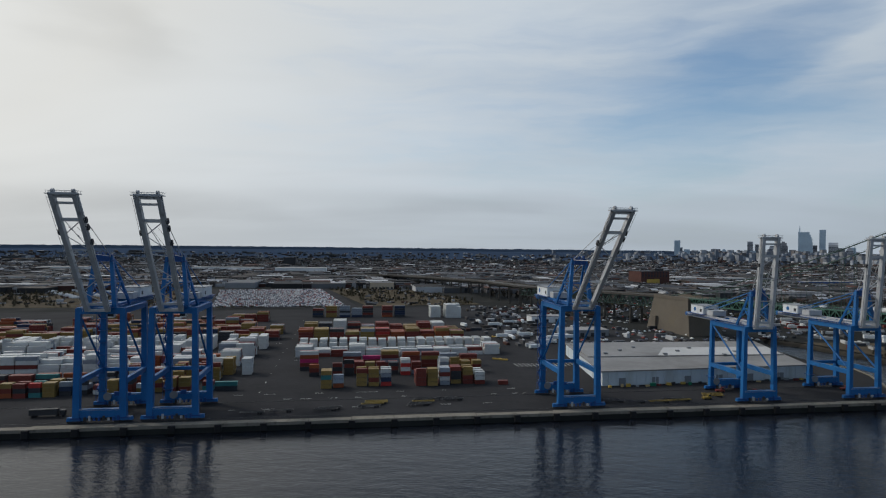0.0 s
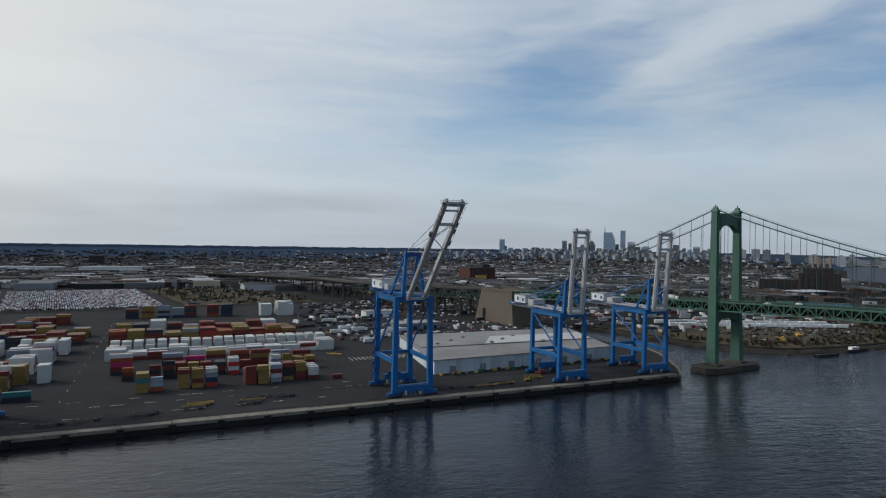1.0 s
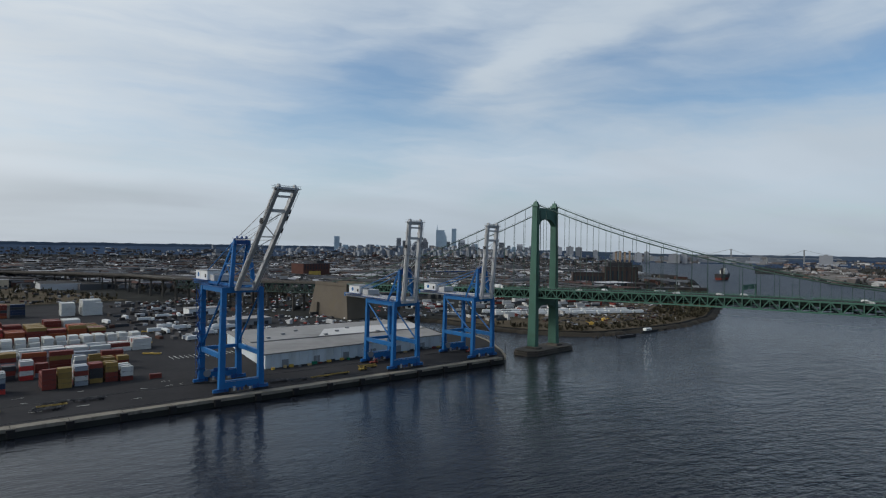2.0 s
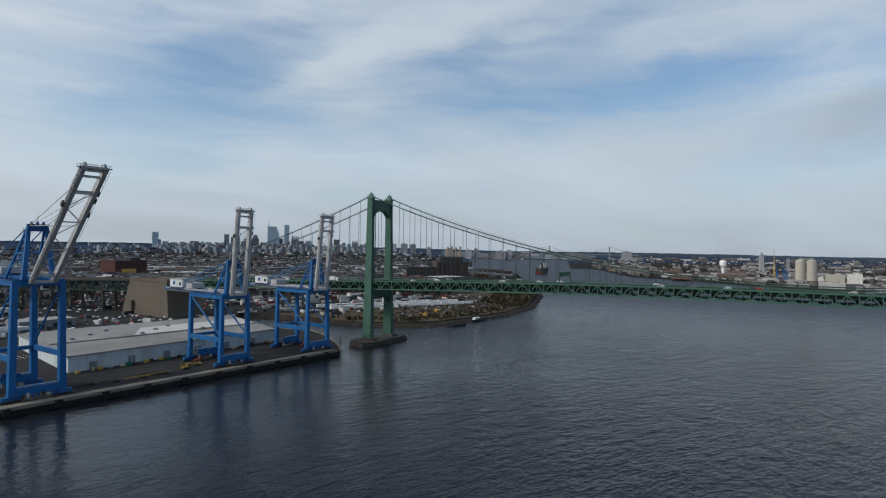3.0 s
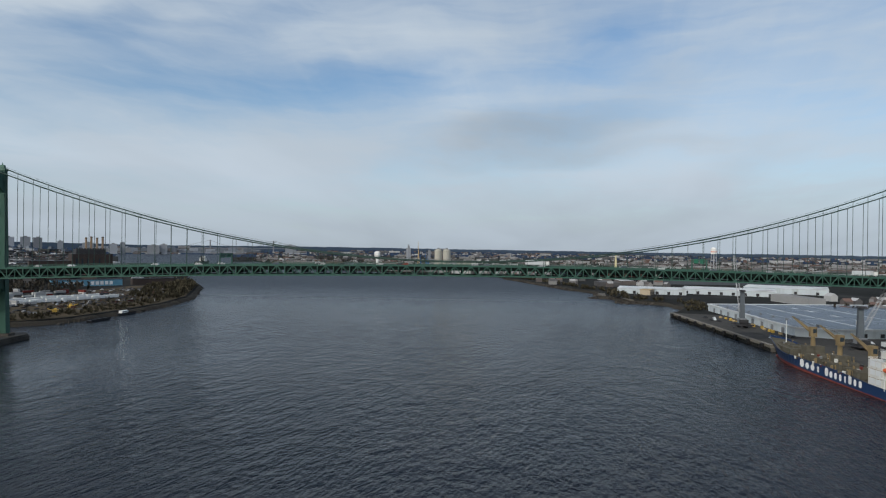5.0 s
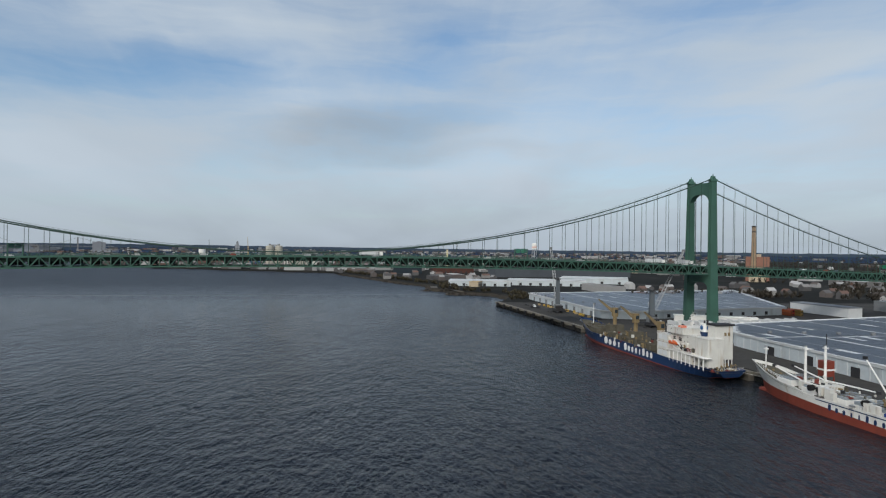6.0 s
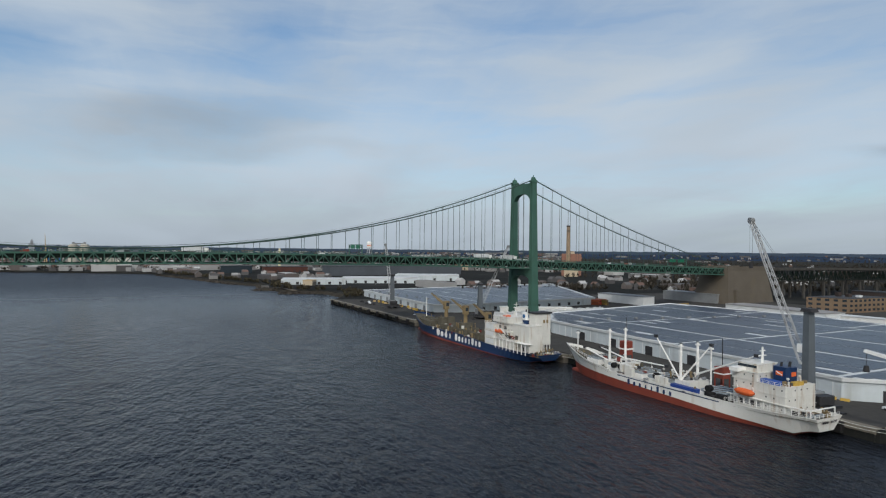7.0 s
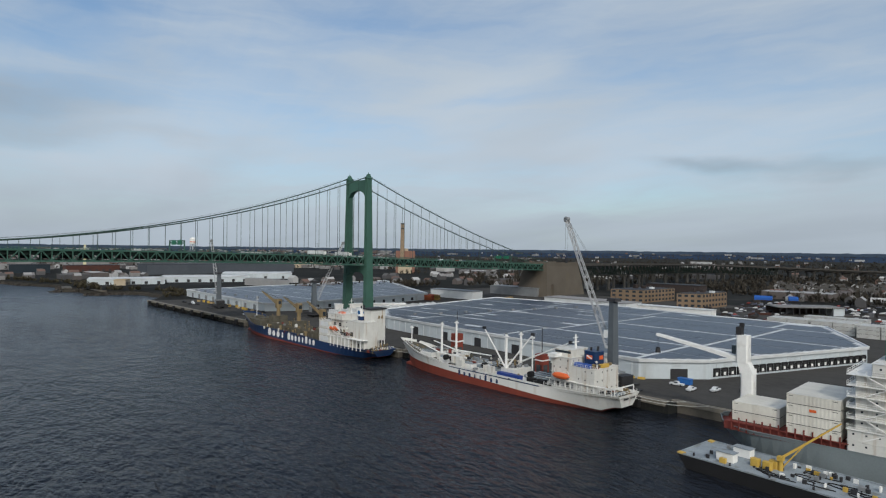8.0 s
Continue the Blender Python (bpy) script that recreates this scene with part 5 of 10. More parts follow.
for u_, v_, rows, colors in (
        (-60.8, 66.5, 3, ("ochre", "ochre", "teal", "ochre")), (-53.7, 68, 2, ("orange", "grey", "grey")),
        (-40.0, 70.5, 3, ("ochre", "ochre", "ochre", "maroon")), (-32.8, 69.5, 3, ("ochre", "maroon", "ochre", "ochre")),
        (-25.4, 69.5, 3, ("red", "navy", "grey", "white")), (-4.4, 67.5, 5, ("maroon", "maroon", "maroon", "maroon")),
        (2.5, 67, 3, ("ochre", "ochre", "ochre", "ochre")), (10.2, 68.5, 3, ("grey", "white", "maroon", "grey")),
        (17.6, 71.5, 3, ("ochre", "black", "black", "maroon")), (24.8, 70.5, 4, ("maroon", "maroon", "ochre", "ochre")),
        (32.0, 68.5, 5, ("maroon", "white", "white")), (-69.6, 101, 2, ("black", "maroon", "orange")),
        (-55.0, 104, 3, ("maroon", "black", "maroon")), (-47.5, 101, 3, ("black", "black", "maroon", "black")),
        (-41.0, 107, 3, ("maroon", "maroon", "maroon")), (-33.8, 105, 2, ("maroon", "maroon", "ochre")),
        (-26.5, 106, 2, ("grey", "maroon", "maroon")), (-18.5, 104, 3, ("black", "maroon", "black")),
        (-10.8, 100, 3, ("red", "white", "red", "white")), (-3.4, 104, 2, ("grey", "maroon", "maroon")),
        (15.0, 102, 4, ("grey", "white", "grey", "white")), (22.6, 104, 3, ("ochre", "maroon", "ochre", "ochre")),
        (30.0, 104, 3, ("maroon", "black", "ochre")), (38.0, 106, 2, ("maroon", "maroon", "ochre"))):
    stack(u_, v_, rows, colors)
for u_, v_, rows, colors in (
        (-77.0, 121, 2, ("black", "maroon", "magenta", "orange", "white")), (-48.5, 128, 3, ("grey", "black", "maroon", "grey")),
        (-35.0, 130, 2, ("maroon", "maroon", "magenta")), (-22.0, 132, 3, ("maroon", "grey", "maroon", "ochre")),
        (-7.5, 128, 2, ("maroon", "maroon", "maroon", "orange")), (6.0, 126, 2, ("maroon", "maroon", "ochre", "maroon")),
        (20.0, 134, 2, ("maroon", "grey", "grey")), (34.0, 130, 2, ("maroon", "orange", "maroon"))):
    stack(u_, v_, rows, colors, 12.19)
block(span(-84, 62, 13.2), 172, 6, (2, 3), 12.19, PALE, False)
block(span(-84, 70, 8.0), 206, 5, (3, 3), 6.06, ["white"], False)
far_row(250, 6, ((-88, ("maroon", "maroon", "maroon", "orange")), (-74.5, ("ochre", "ochre", "ochre", "ochre")), (-61, ("black", "maroon", "maroon", "black")), (-47.5, ("maroon", "maroon", "ochre")), (-34, ("ochre", "ochre", "ochre", "grey")), (-20.5, ("red", "orange", "red", "maroon")), (-7, ("maroon", "orange", "orange")), (6.5, ("maroon", "maroon", "maroon", "ochre")), (20, ("orange", "orange", "maroon")), (33.5, ("maroon", "orange", "orange", "ochre")), (47, ("maroon", "maroon", "ochre"))))
far_row(292, 6, ((-86, ("ochre", "maroon", "ochre", "ochre")), (-72.5, ("black", "black", "navy", "black")), (-59, ("white", "white", "white", "white", "white")), (-45.5, ("grey", "maroon", "black", "maroon")), (-32, ("maroon", "navy", "grey")), (-18.5, ("maroon", "maroon", "maroon", "maroon")), (-5, ("orange", "maroon", "maroon")), (8.5, ("black", "maroon", "ochre")), (22, ("maroon", "ochre", "maroon", "maroon")), (35.5, ("white", "white", "white", "white")), (49, ("maroon", "ochre"))))
far_row(432, 3, ((-86, ("black", "navy", "black", "maroon")), (-70.5, ("ochre", "ochre", "maroon", "ochre", "ochre")), (-55, ("navy", "grey", "black", "grey", "black")), (-41, ("navy", "grey", "grey", "grey", "grey")), (-28, ("black", "maroon", "black", "black", "maroon")), (-5, ("orange", "maroon", "black", "maroon", "maroon")), (10, ("black", "navy", "navy", "black", "navy"))))
block([52], 425, 6, (5, 5), 12.19, ["white"], False)
block([70, 76], 420, 8, (6, 6), 12.19, ["white"], False)
# the longer western field
for u_, v_, rows, colors, L in (
        (-237.5, 62, 2, ("maroon", "ochre", "maroon"), 6.06), (-230.5, 62, 2, ("orange", "maroon", "ochre"), 6.06), (-223.2, 61, 3, ("maroon", "black", "maroon"), 6.06),
        (-216.0, 62, 3, ("teal", "black", "red"), 6.06), (-209.0, 62, 5, ("ochre", "ochre", "ochre"), 6.06), (-201.5, 64, 4, ("black", "navy", "grey"), 6.06),
        (-194.0, 66, 3, ("black", "grey", "black"), 6.06), (-185.0, 66, 2, ("white", "maroon"), 6.06), (-178.0, 66, 4, ("ochre", "ochre", "ochre"), 6.06),
        (-170.6, 66, 3, ("maroon", "maroon", "black"), 6.06), (-163.0, 68, 2, ("ochre", "white"), 6.06), (-155.5, 68, 3, ("ochre", "maroon", "ochre"), 6.06),
        (-148.0, 68, 3, ("maroon", "ochre", "ochre"), 6.06), (-140.6, 69, 2, ("maroon", "ochre", "ochre"), 6.06), (-128.0, 70, 2, ("teal", "maroon"), 6.06),
        (-120.6, 68, 1, ("black", "teal"), 12.19), (-251.0, 84, 3, ("orange", "maroon", "black"), 12.19), (-237.0, 84, 3, ("maroon", "maroon", "maroon"), 12.19),
        (-223.5, 86, 2, ("orange", "black", "teal"), 12.19), (-209.5, 88, 2, ("maroon", "maroon", "orange"), 12.19), (-194.0, 88, 3, ("black", "grey", "black"), 12.19),
        (-171.5, 90, 2, ("maroon", "orange"), 12.19), (-155.0, 88, 2, ("ochre", "maroon", "ochre"), 12.19)):
    stack(u_, v_, rows, colors, L)
block(span(-318, -262, 12.9), 62, 3, (2, 3), 12.19, ["maroon", "ochre", "orange", "maroon", "black"], True, 0.1)
block(span(-196, -128, 6.6), 96, 4, (3, 4), 6.06, ["ochre", "ochre", "maroon", "white", "black"], False, 0.2)
block([-113], 112, 3, (4, 4), 6.06, ["white"], False)
block([-124.5], 112, 4, (4, 4), 6.06, ["ochre"], True)
block([-131.5], 112, 4, (4, 4), 6.06, ["white"], False)
block(span(-340, -130, 13.0), 116, 5, (4, 5), 12.19, PALE, False, 0.25)
block(span(-340, -130, 13.0), 142, 5, (3, 4), 12.19, ["maroon", "white", "grey", "orange"], False, 0.3)
block(span(-400, -115, 13.0), 174, 6, (3, 5), 12.19, PALE, False, 0.15)
block(span(-420, -112, 8.2), 212, 6, (3, 4), 6.06, ["white"], False, 0.08)
block(span(-430, -118, 13.0), 258, 6, (3, 4), 12.19, DUSK, False, 0.06)
block(span(-430, -118, 13.0), 296, 6, (3, 4), 12.19, DUSK, False, 0.06)
block(span(-440, -122, 13.0), 344, 6, (3, 4), 12.19, DUSK, False, 0.1)
block(span(-300, -125, 13.0), 395, 5, (3, 4), 12.19, warm_mix, False, 0.2)
for k, g in far_boxes.items():
    if g.v:
        solid("container_rows", g, BOX_PAINT[k], f"rows of stacked {k} shipping containers across the yard", "containers", kind="stuff")

# flat trailers parked along the quay
def chassis_trailer(m, label, paint):
    c = thing("flat_trailer", m, label, "trailer", "parked trailers")
    part("bed", Geo().box(0, 12, 0.1, 0.5, 1.0, 1.3).box(0, 12, 1.9, 2.3, 1.0, 1.3).box(0, 0.4, 0, 2.4, 0.95, 1.35).box(11.6, 12, 0, 2.4, 0.95, 1.35).box(5.8, 6.1, 0, 2.4, 0.95, 1.3), paint, c)
    for y in (0.2, 1.9):
        part("landing_leg", Geo().box(2.4, 2.7, y, y + 0.3, 0, 1), M["dark"], c)
    for x in (9.0, 10.4):
        for y in (0.25, 2.15):
            part("wheel", Geo().tube((x, y - 0.25, 0.5), (x, y + 0.25, 0.5), 0.5, n=10), M["rubber"], c)
    return c


tr_rng = random.Random(5)
tdark = chassis_trailer(QUAY @ pose(-98, 14, 0), "black flat container trailer parked on the wharf", M["dark"])
tyel = chassis_trailer(QUAY @ pose(-36, 30, 0), "worn yellow flat container trailer parked on the wharf", M["old_yellow"])
for u_, v_, src in ((-62, 16, tdark), (-60, 19, tdark), (-40, 20, tdark), (-38, 24, tyel), (-36, 27, tyel), (-14, 20, tdark), (-13, 24, tdark), (-11, 27, tyel), (-9, 31, tdark), (2, 32, tdark), (6, 29, tdark), (91, 20, tdark), (93, 16, tdark), (104, 14, tdark), (118, 13, tyel), (131, 14, tyel), (128, 18, tdark), (155, 22, tyel), (157, 26, tyel), (-84, 15, tdark)):
    copy_thing(src, QUAY @ pose(u_, v_, 0, 0, 0, tr_rng.uniform(-8, 8)))


def truck(m, label, cab_paint, box_paint, length=12.5):
    t = thing("truck", m, label, "truck", "trucks")
    part("trailer_box", Geo().rbox(0, length, 0, 2.5, 1.1, 3.9, 0.08), box_paint, t)
    cab = part("cab", Geo().rbox(length + 0.8, length + 3.2, 0.05, 2.45, 0.6, 3.2, 0.25), cab_paint, t)
    part("windscreen", Geo().box(length + 3.2, length + 3.24, 0.3, 2.2, 1.9, 2.9), M["window"], cab)
    for x in (1.5, 2.8, length - 0.5, length + 2.4):
        for y in (0.2, 2.3):
            part("wheel", Geo().tube((x, y - 0.2, 0.5), (x, y + 0.2, 0.5), 0.5, n=8), M["rubber"], t)
    return t


tw = truck(QUAY @ pose(104, 190, 0, 0, 0, 20), "white box trailer truck parked in the yard", M["white"], M["wall_white"])
for k in range(15):
    copy_thing(tw, QUAY @ pose(78 + tr_rng.uniform(0, 75), 215 + tr_rng.uniform(0, 150), 0, 0, 0, tr_rng.choice((5, 95, 80, 8)) + tr_rng.uniform(-4, 4)))
th = truck(QUAY @ pose(-170, 16, 0, 0, 0, 0), "dark yard tractor with flat trailer on the wharf", M["dark"], M["dark"])
copy_thing(th, QUAY @ pose(-196, 20, 0, 0, 0, 4))


def car_geo(g, m):
    vs = [m @ Vector(p) for p in ((0, 0, 0.35), (4.4, 0, 0.35), (4.4, 1.8, 0.35), (0, 1.8, 0.35), (0, 0, 0.95), (4.4, 0, 0.85), (4.4, 1.8, 0.85), (0, 1.8, 0.95), (0.5, 0.15, 1.5), (2.9, 0.15, 1.5), (2.9, 1.65, 1.5), (0.5, 1.65, 1.5), (3.5, 0.1, 0.9), (3.5, 1.7, 0.9))]
    g.add(vs, [(0, 1, 5, 4), (1, 2, 6, 5), (2, 3, 7, 6), (3, 0, 4, 7), (4, 12, 9, 8), (7, 11, 10, 13), (8, 9, 10, 11), (9, 12, 13, 10), (4, 8, 11, 7), (12, 5, 6, 13)])


# broad lot of new cars behind the yard, in rows
LOT = [(-305, 816), (-128, 846), (-225, 1171), (-413, 1146)]
cars = Geo()
row = 0.0
while row < 345:
    col = 0.0
    while col < 330:
        p = Matrix.Translation((-330, 790, DECK)) @ pose(0, 0, 0, 0, 0, 17) @ Vector((col - 120, row, 0))
        if inside((p.x, p.y), LOT) and tr_rng.random() < 0.93:
            car_geo(cars, Matrix.Translation(p) @ pose(0, 0, 0, 0, 0, 17 + 90 + tr_rng.uniform(-2, 2)))
        col += 2.75
    row += 5.6 if int(row / 5.6) % 2 else 8.5
solid("parked_new_cars", cars, M["cars"], "dense rows of new cars on a storage lot", "cars", kind="stuff")
solid("car_lot_paving", Geo().prism([(-318, 800), (-112, 838), (-215, 1185), (-430, 1155)], DECK - 0.5, DECK + 0.02), M["asphalt"], "grey paving of the car storage lot", "paving", kind="structure")
trailers = Geo()
for k in range(4):
    for i in range(60):
        p = Vector((-960 + i * 7.0 + k * 30, 1335 - i * 7.2 + k * 22, DECK))
        m = Matrix.Translation(p) @ pose(0, 0, 0, 0, 0, 30)
        if tr_rng.random() < 0.8:
            vs = [m @ Vector(a) for a in ((0, 0, 1), (11, 0, 1), (11, 2.5, 1), (0, 2.5, 1), (0, 0, 3.9), (11, 0, 3.9), (11, 2.5, 3.9), (0, 2.5, 3.9))]
            trailers.add(vs, [(4, 5, 6, 7), (0, 1, 5, 4), (1, 2, 6, 5), (2, 3, 7, 6), (3, 0, 4, 7)])
solid("parked_box_trailers", trailers, M["wall_white"], "lines of parked white box trailers", "trailers", kind="stuff")

# yard paint and litter
marks = Geo()
for k in range(40):
    a, v = tr_rng.uniform(-110, 60), tr_rng.choice((24, 44, 56, 160, 240))
    marks.box(a, a + tr_rng.uniform(2, 6), v, v + 0.35, 0.006, 0.012)
for v in range(60, 420, 26):
    marks.box(-95, -94.7, v, v + 3, 0.006, 0.012)
for k in range(14):
    marks.box(74 + k * 3.2, 74.4 + k * 3.2, 120, 132, 0.006, 0.012)
solid("yard_markings", marks, M["lane"], "worn white paint marks on the yard", "paint", kind="structure", m=QUAY)
for u_, v_, L in ((66, 205, 16), (70, 250, 14), (62, 150, 12), (88, 262, 12)):
    solid("yellow_spreader", Geo().box(0, L, 0, 0.5, 0.2, 0.9).box(0, L, 1.9, 2.4, 0.2, 0.9).box(0, 0.6, 0, 2.4, 0.2, 1.0).box(L - 0.6, L, 0, 2.4, 0.2, 1.0).box(L / 2 - 1, L / 2 + 1, 0, 2.4, 0.2, 1.1), M["yellow"], "yellow steel lifting spreader lying in the yard", "spreader", "lifting spreaders", m=QUAY @ pose(u_, v_, 0, 0, 0, -35))
solid("shipping_container", container_geo(6.06), (BOX_PAINT["maroon"], M["dark"]), "single short maroon container on open asphalt", "container", m=QUAY @ pose(46, 66, 0.01, 0, 0, -4))

# ---- white transit shed on the wharf ----
SHED = [(99, 374), (241, 403), (257, 503), (99, 484)]
shed = thing("transit_shed", Matrix.Identity(4), "long low white warehouse on the wharf", "warehouse")
part("wall", Geo().prism(SHED, DECK, 12.6), M["shed_wall"], shed)
part("roof", Geo().prism([(98, 373), (242, 402), (258.2, 504), (98, 485)], 12.6, 13.3), M["shed_roof"], shed, "pale weathered flat roof")
part("roof_patch", Geo().prism([(152, 428), (244, 439), (251, 472), (168, 462)], 14.004, 14.02), M["patch_roof"], shed, "newer white membrane patch")
part("roof_step", Geo().prism([(101, 420), (246, 438), (256, 500), (101, 481)], 13.3, 14.0), M["shed_roof"], shed)
for k in range(22):
    x = 103 + k * 6.2
    y = 374 + (x - 99) * 0.2042
    part("wall_rib", Geo().box(-0.15, 0.15, -0.25, 0.05, 0, 8.4), M["shed_wall"], shed, m=pose(x, y - 0.05, DECK, 0, 0, 11.5))
for k in range(6):
    x = 112 + k * 22
    y = 374 + (x - 99) * 0.2042
    part("shed_door", Geo().box(-2.2, 2.2, -0.22, 0.1, 0, 4.6), M["grey"], shed, m=pose(x, y - 0.05, DECK, 0, 0, 11.5))
skid = Geo()
for k in range(9):
    skid.box(115 + k * 14, 117.5 + k * 14, 430 + (k % 3) * 14, 432.5 + (k % 3) * 14, 14.0, 15.1)
part("roof_units", skid, M["grey"], shed)


def hall(name, x, y, lx, ly, h, rot, wallm, roofm, label, category="building", doors=0, group="", z=DECK - 0.25):
    """A hall with wall, roof slab, parapet and a row of doors on its long sides."""
    b = thing(name, pose(x, y, z, 0, 0, rot), label, category, group)
    part("wall", Geo().box(-lx / 2, lx / 2, -ly / 2, ly / 2, 0, h), wallm, b)
    part("roof", Geo().box(-lx / 2 - 0.4, lx / 2 + 0.4, -ly / 2 - 0.4, ly / 2 + 0.4, h, h + 0.6), roofm, b)
    for k in range(doors):
        px = -lx / 2 + (k + 0.5) * lx / doors
        w = min(4.0, lx / doors * 0.55)
        part("door", Geo().box(px - w / 2, px + w / 2, -ly / 2 - 0.15, -ly / 2 + 0.05, 0.3, min(4.2, h * 0.6)), M["dark"], b)
    return b


hall("dockside_hall", 138, 596, 44, 22, 6, 12, M["grey"], M["roof_white"], "grey metal shed beneath the viaduct", "shed", 4)
hall("dockside_hall", 118, 700, 36, 18, 7, 10, M["wall_white"], M["roof_white"], "small white shed among parked trucks", "shed", 3)
hall("office_block", -118, 1212, 46, 20, 13, 8, M["beige"], M["roof_white"], "pale two-storey office block beyond the yard", "office", 6)
hall("distribution_hall", -690, 1975, 220, 60, 12, 8, M["wall_white"], M["roof_white"], "long white distribution hall in the distance", "warehouse", 8, "distant halls")
hall("distribution_hall", -430, 1880, 150, 70, 16, 8, M["wall_white"], M["roof_white"], "broad white distribution hall in the distance", "warehouse", 6, "distant halls")
hall("distribution_hall", -1130, 1860, 160, 60, 12, 14, M["wall_white"], M["roof_white"], "white distribution hall beyond the trailer park", "warehouse", 6, "distant halls")
hall("distribution_hall", 715, 1660, 230, 50, 9, 5, M["wall_white"], M["roof_white"], "long low white hall north of the viaduct", "warehouse", 8, "distant halls")
hall("distribution_hall", 930, 1480, 130, 24, 11, 8, mat("blue_cladding", (0.03, 0.07, 0.2), 0.5), M["roof_white"], "low hall with deep blue cladding", "warehouse", 6, "distant halls")
hall("storage_shed", -520, 1366, 150, 30, 6, 8, M["dark"], M["grey"], "long dark storage shed", "shed", 14)
hall("tower_block", -640, 2585, 50, 40, 34, 5, M["dark"], M["dark"], "dark slab block among low roofs", "building", 0)
hall("storage_shed", -260, 1420, 60, 26, 9, 6, mat("green_cladding", (0.05, 0.08, 0.06), 0.7), M["grey"], "dark green metal shed", "shed", 4)
brickb = hall("brick_warehouse", 489, 1443, 80, 46, 33, 20, M["brick"], M["dark"], "large dark red brick warehouse with a yellow wall panel", "warehouse", 0)
part("wall_panel", Geo().box(-24, 12, -23.3, -23.05, 2, 15), M["yellow"], brickb, "yellow painted wall panel")
for k in range(9):
    for j in range(5):
        part("window", Geo().box(-37 + k * 8.3, -33 + k * 8.3, -23.2, -23.04, 16.5 + j * 3.2 if j else 4 + 0 * j, 18.3 + j * 3.2 if j else 5), M["window"], brickb)
part("roof_hut", Geo().box(10, 34, -10, 8, 33.6, 39), M["dark"], brickb)

# bins, skips and goods along the front of the shed and between the cranes
g_rng = random.Random(57)
for k in range(26):
    x = 104 + k * 5.3 + g_rng.uniform(-1.5, 1.5)
    y = 374 + (x - 99) * 0.2042 - g_rng.uniform(2.0, 6.5)
    kind, paint, word = g_rng.choice((("goods_bin", M["yellow"], "yellow"), ("goods_bin", M["sign"], "dark green"), ("goods_bin", M["dark"], "black"), ("goods_bin", M["tan"], "tan"), ("goods_bin", M["grey"], "grey"), ("goods_bin", M["deck_red"], "dark red")))
    w_, h_ = g_rng.uniform(1.4, 3.4), g_rng.uniform(0.8, 2.0)
    gb = thing(kind, pose(x, y, DECK, 0, 0, g_rng.uniform(0, 25)), f"{word} steel goods bin against the wharf shed", "bin", "goods bins")
    part("bin_body", Geo().rbox(-w_ / 2, w_ / 2, -0.7, 0.7, 0.12, h_, 0.08), paint, gb)
    part("bin_rim", Geo().box(-w_ / 2 - 0.06, w_ / 2 + 0.06, -0.76, 0.76, h_, h_ + 0.1), paint, gb)
    part("bin_foot", Geo().box(-w_ / 2 + 0.1, -w_ / 2 + 0.35, -0.6, 0.6, 0, 0.12).box(w_ / 2 - 0.35, w_ / 2 - 0.1, -0.6, 0.6, 0, 0.12), M["dark"], gb)
for u_, v_, w_ in ((186, 26, "red"), (170, 34, "red"), (152, 18, "yellow"), (250, 30, "red")):
    fk = thing("yard_tractor", QUAY @ pose(u_, v_, 0, 0, 0, g_rng.uniform(-20, 20)), f"small {w_} yard tractor standing among the quay cranes", "tractor", "yard tractors")
    paint = M["deck_red"] if w_ == "red" else M["old_yellow"]
    part("tractor_body", Geo().rbox(0, 5.0, -1.2, 1.2, 0.6, 1.5, 0.15), paint, fk)
    cb_ = part("tractor_cab", Geo().rbox(3.0, 4.6, -1.0, 0.6, 1.5, 3.0, 0.15), paint, fk)
    part("cab_window", Geo().box(4.6, 4.64, -0.8, 0.4, 2.0, 2.8).box(3.2, 4.4, -1.04, -1.0, 2.0, 2.8), M["window"], cb_)
    for x in (0.9, 4.0):
        for y in (-1.1, 1.1):
            part("wheel", Geo().tube((x, y - 0.2, 0.55), (x, y + 0.2, 0.55), 0.55, n=10), M["rubber"], fk)

# scattered vehicles, stacks and huts behind the shed and under the viaduct
clutter = Geo()
c_rng = random.Random(41)
for k in range(900):
    x, y = c_rng.uniform(60, 420), c_rng.uniform(500, 1050)
    if inside((x, y), [(70, 520), (250, 530), (400, 600), (430, 760), (300, 1000), (60, 860)]) and not inside((x, y), grow_box(138, 596, 30, 18)):
        m = Matrix.Translation((x, y, DECK)) @ pose(0, 0, 0, 0, 0, c_rng.choice((12, 102, 60)) + c_rng.uniform(-5, 5))
        car_geo(clutter, m)
solid("parked_vehicles", clutter, M["cars"], "many cars and vans parked behind the shed", "cars", kind="stuff")
heap = Geo()
for k in range(260):
    x, y = c_rng.uniform(60, 420), c_rng.uniform(500, 1050)
    if inside((x, y), [(70, 520), (250, 530), (400, 600), (430, 760), (300, 1000), (60, 860)]):
        m = Matrix.Translation((x, y, DECK - 0.2)) @ pose(0, 0, 0, 0, 0, c_rng.choice((12, 102)) + c_rng.uniform(-4, 4))
        a, b, c = c_rng.uniform(3, 13), c_rng.uniform(2.2, 4), c_rng.uniform(1.2, 4)
        vs = [m @ Vector(p) for p in ((0, 0, 0), (a, 0, 0), (a, b, 0), (0, b, 0), (0, 0, c), (a, 0, c), (a, b, c), (0, b, c))]
        heap.add(vs, [(4, 5, 6, 7), (0, 1, 5, 4), (1, 2, 6, 5), (2, 3, 7, 6), (3, 0, 4, 7)])
solid("yard_stores", heap, M["city"], "trailers, huts and stacked goods behind the shed", "clutter", kind="stuff")

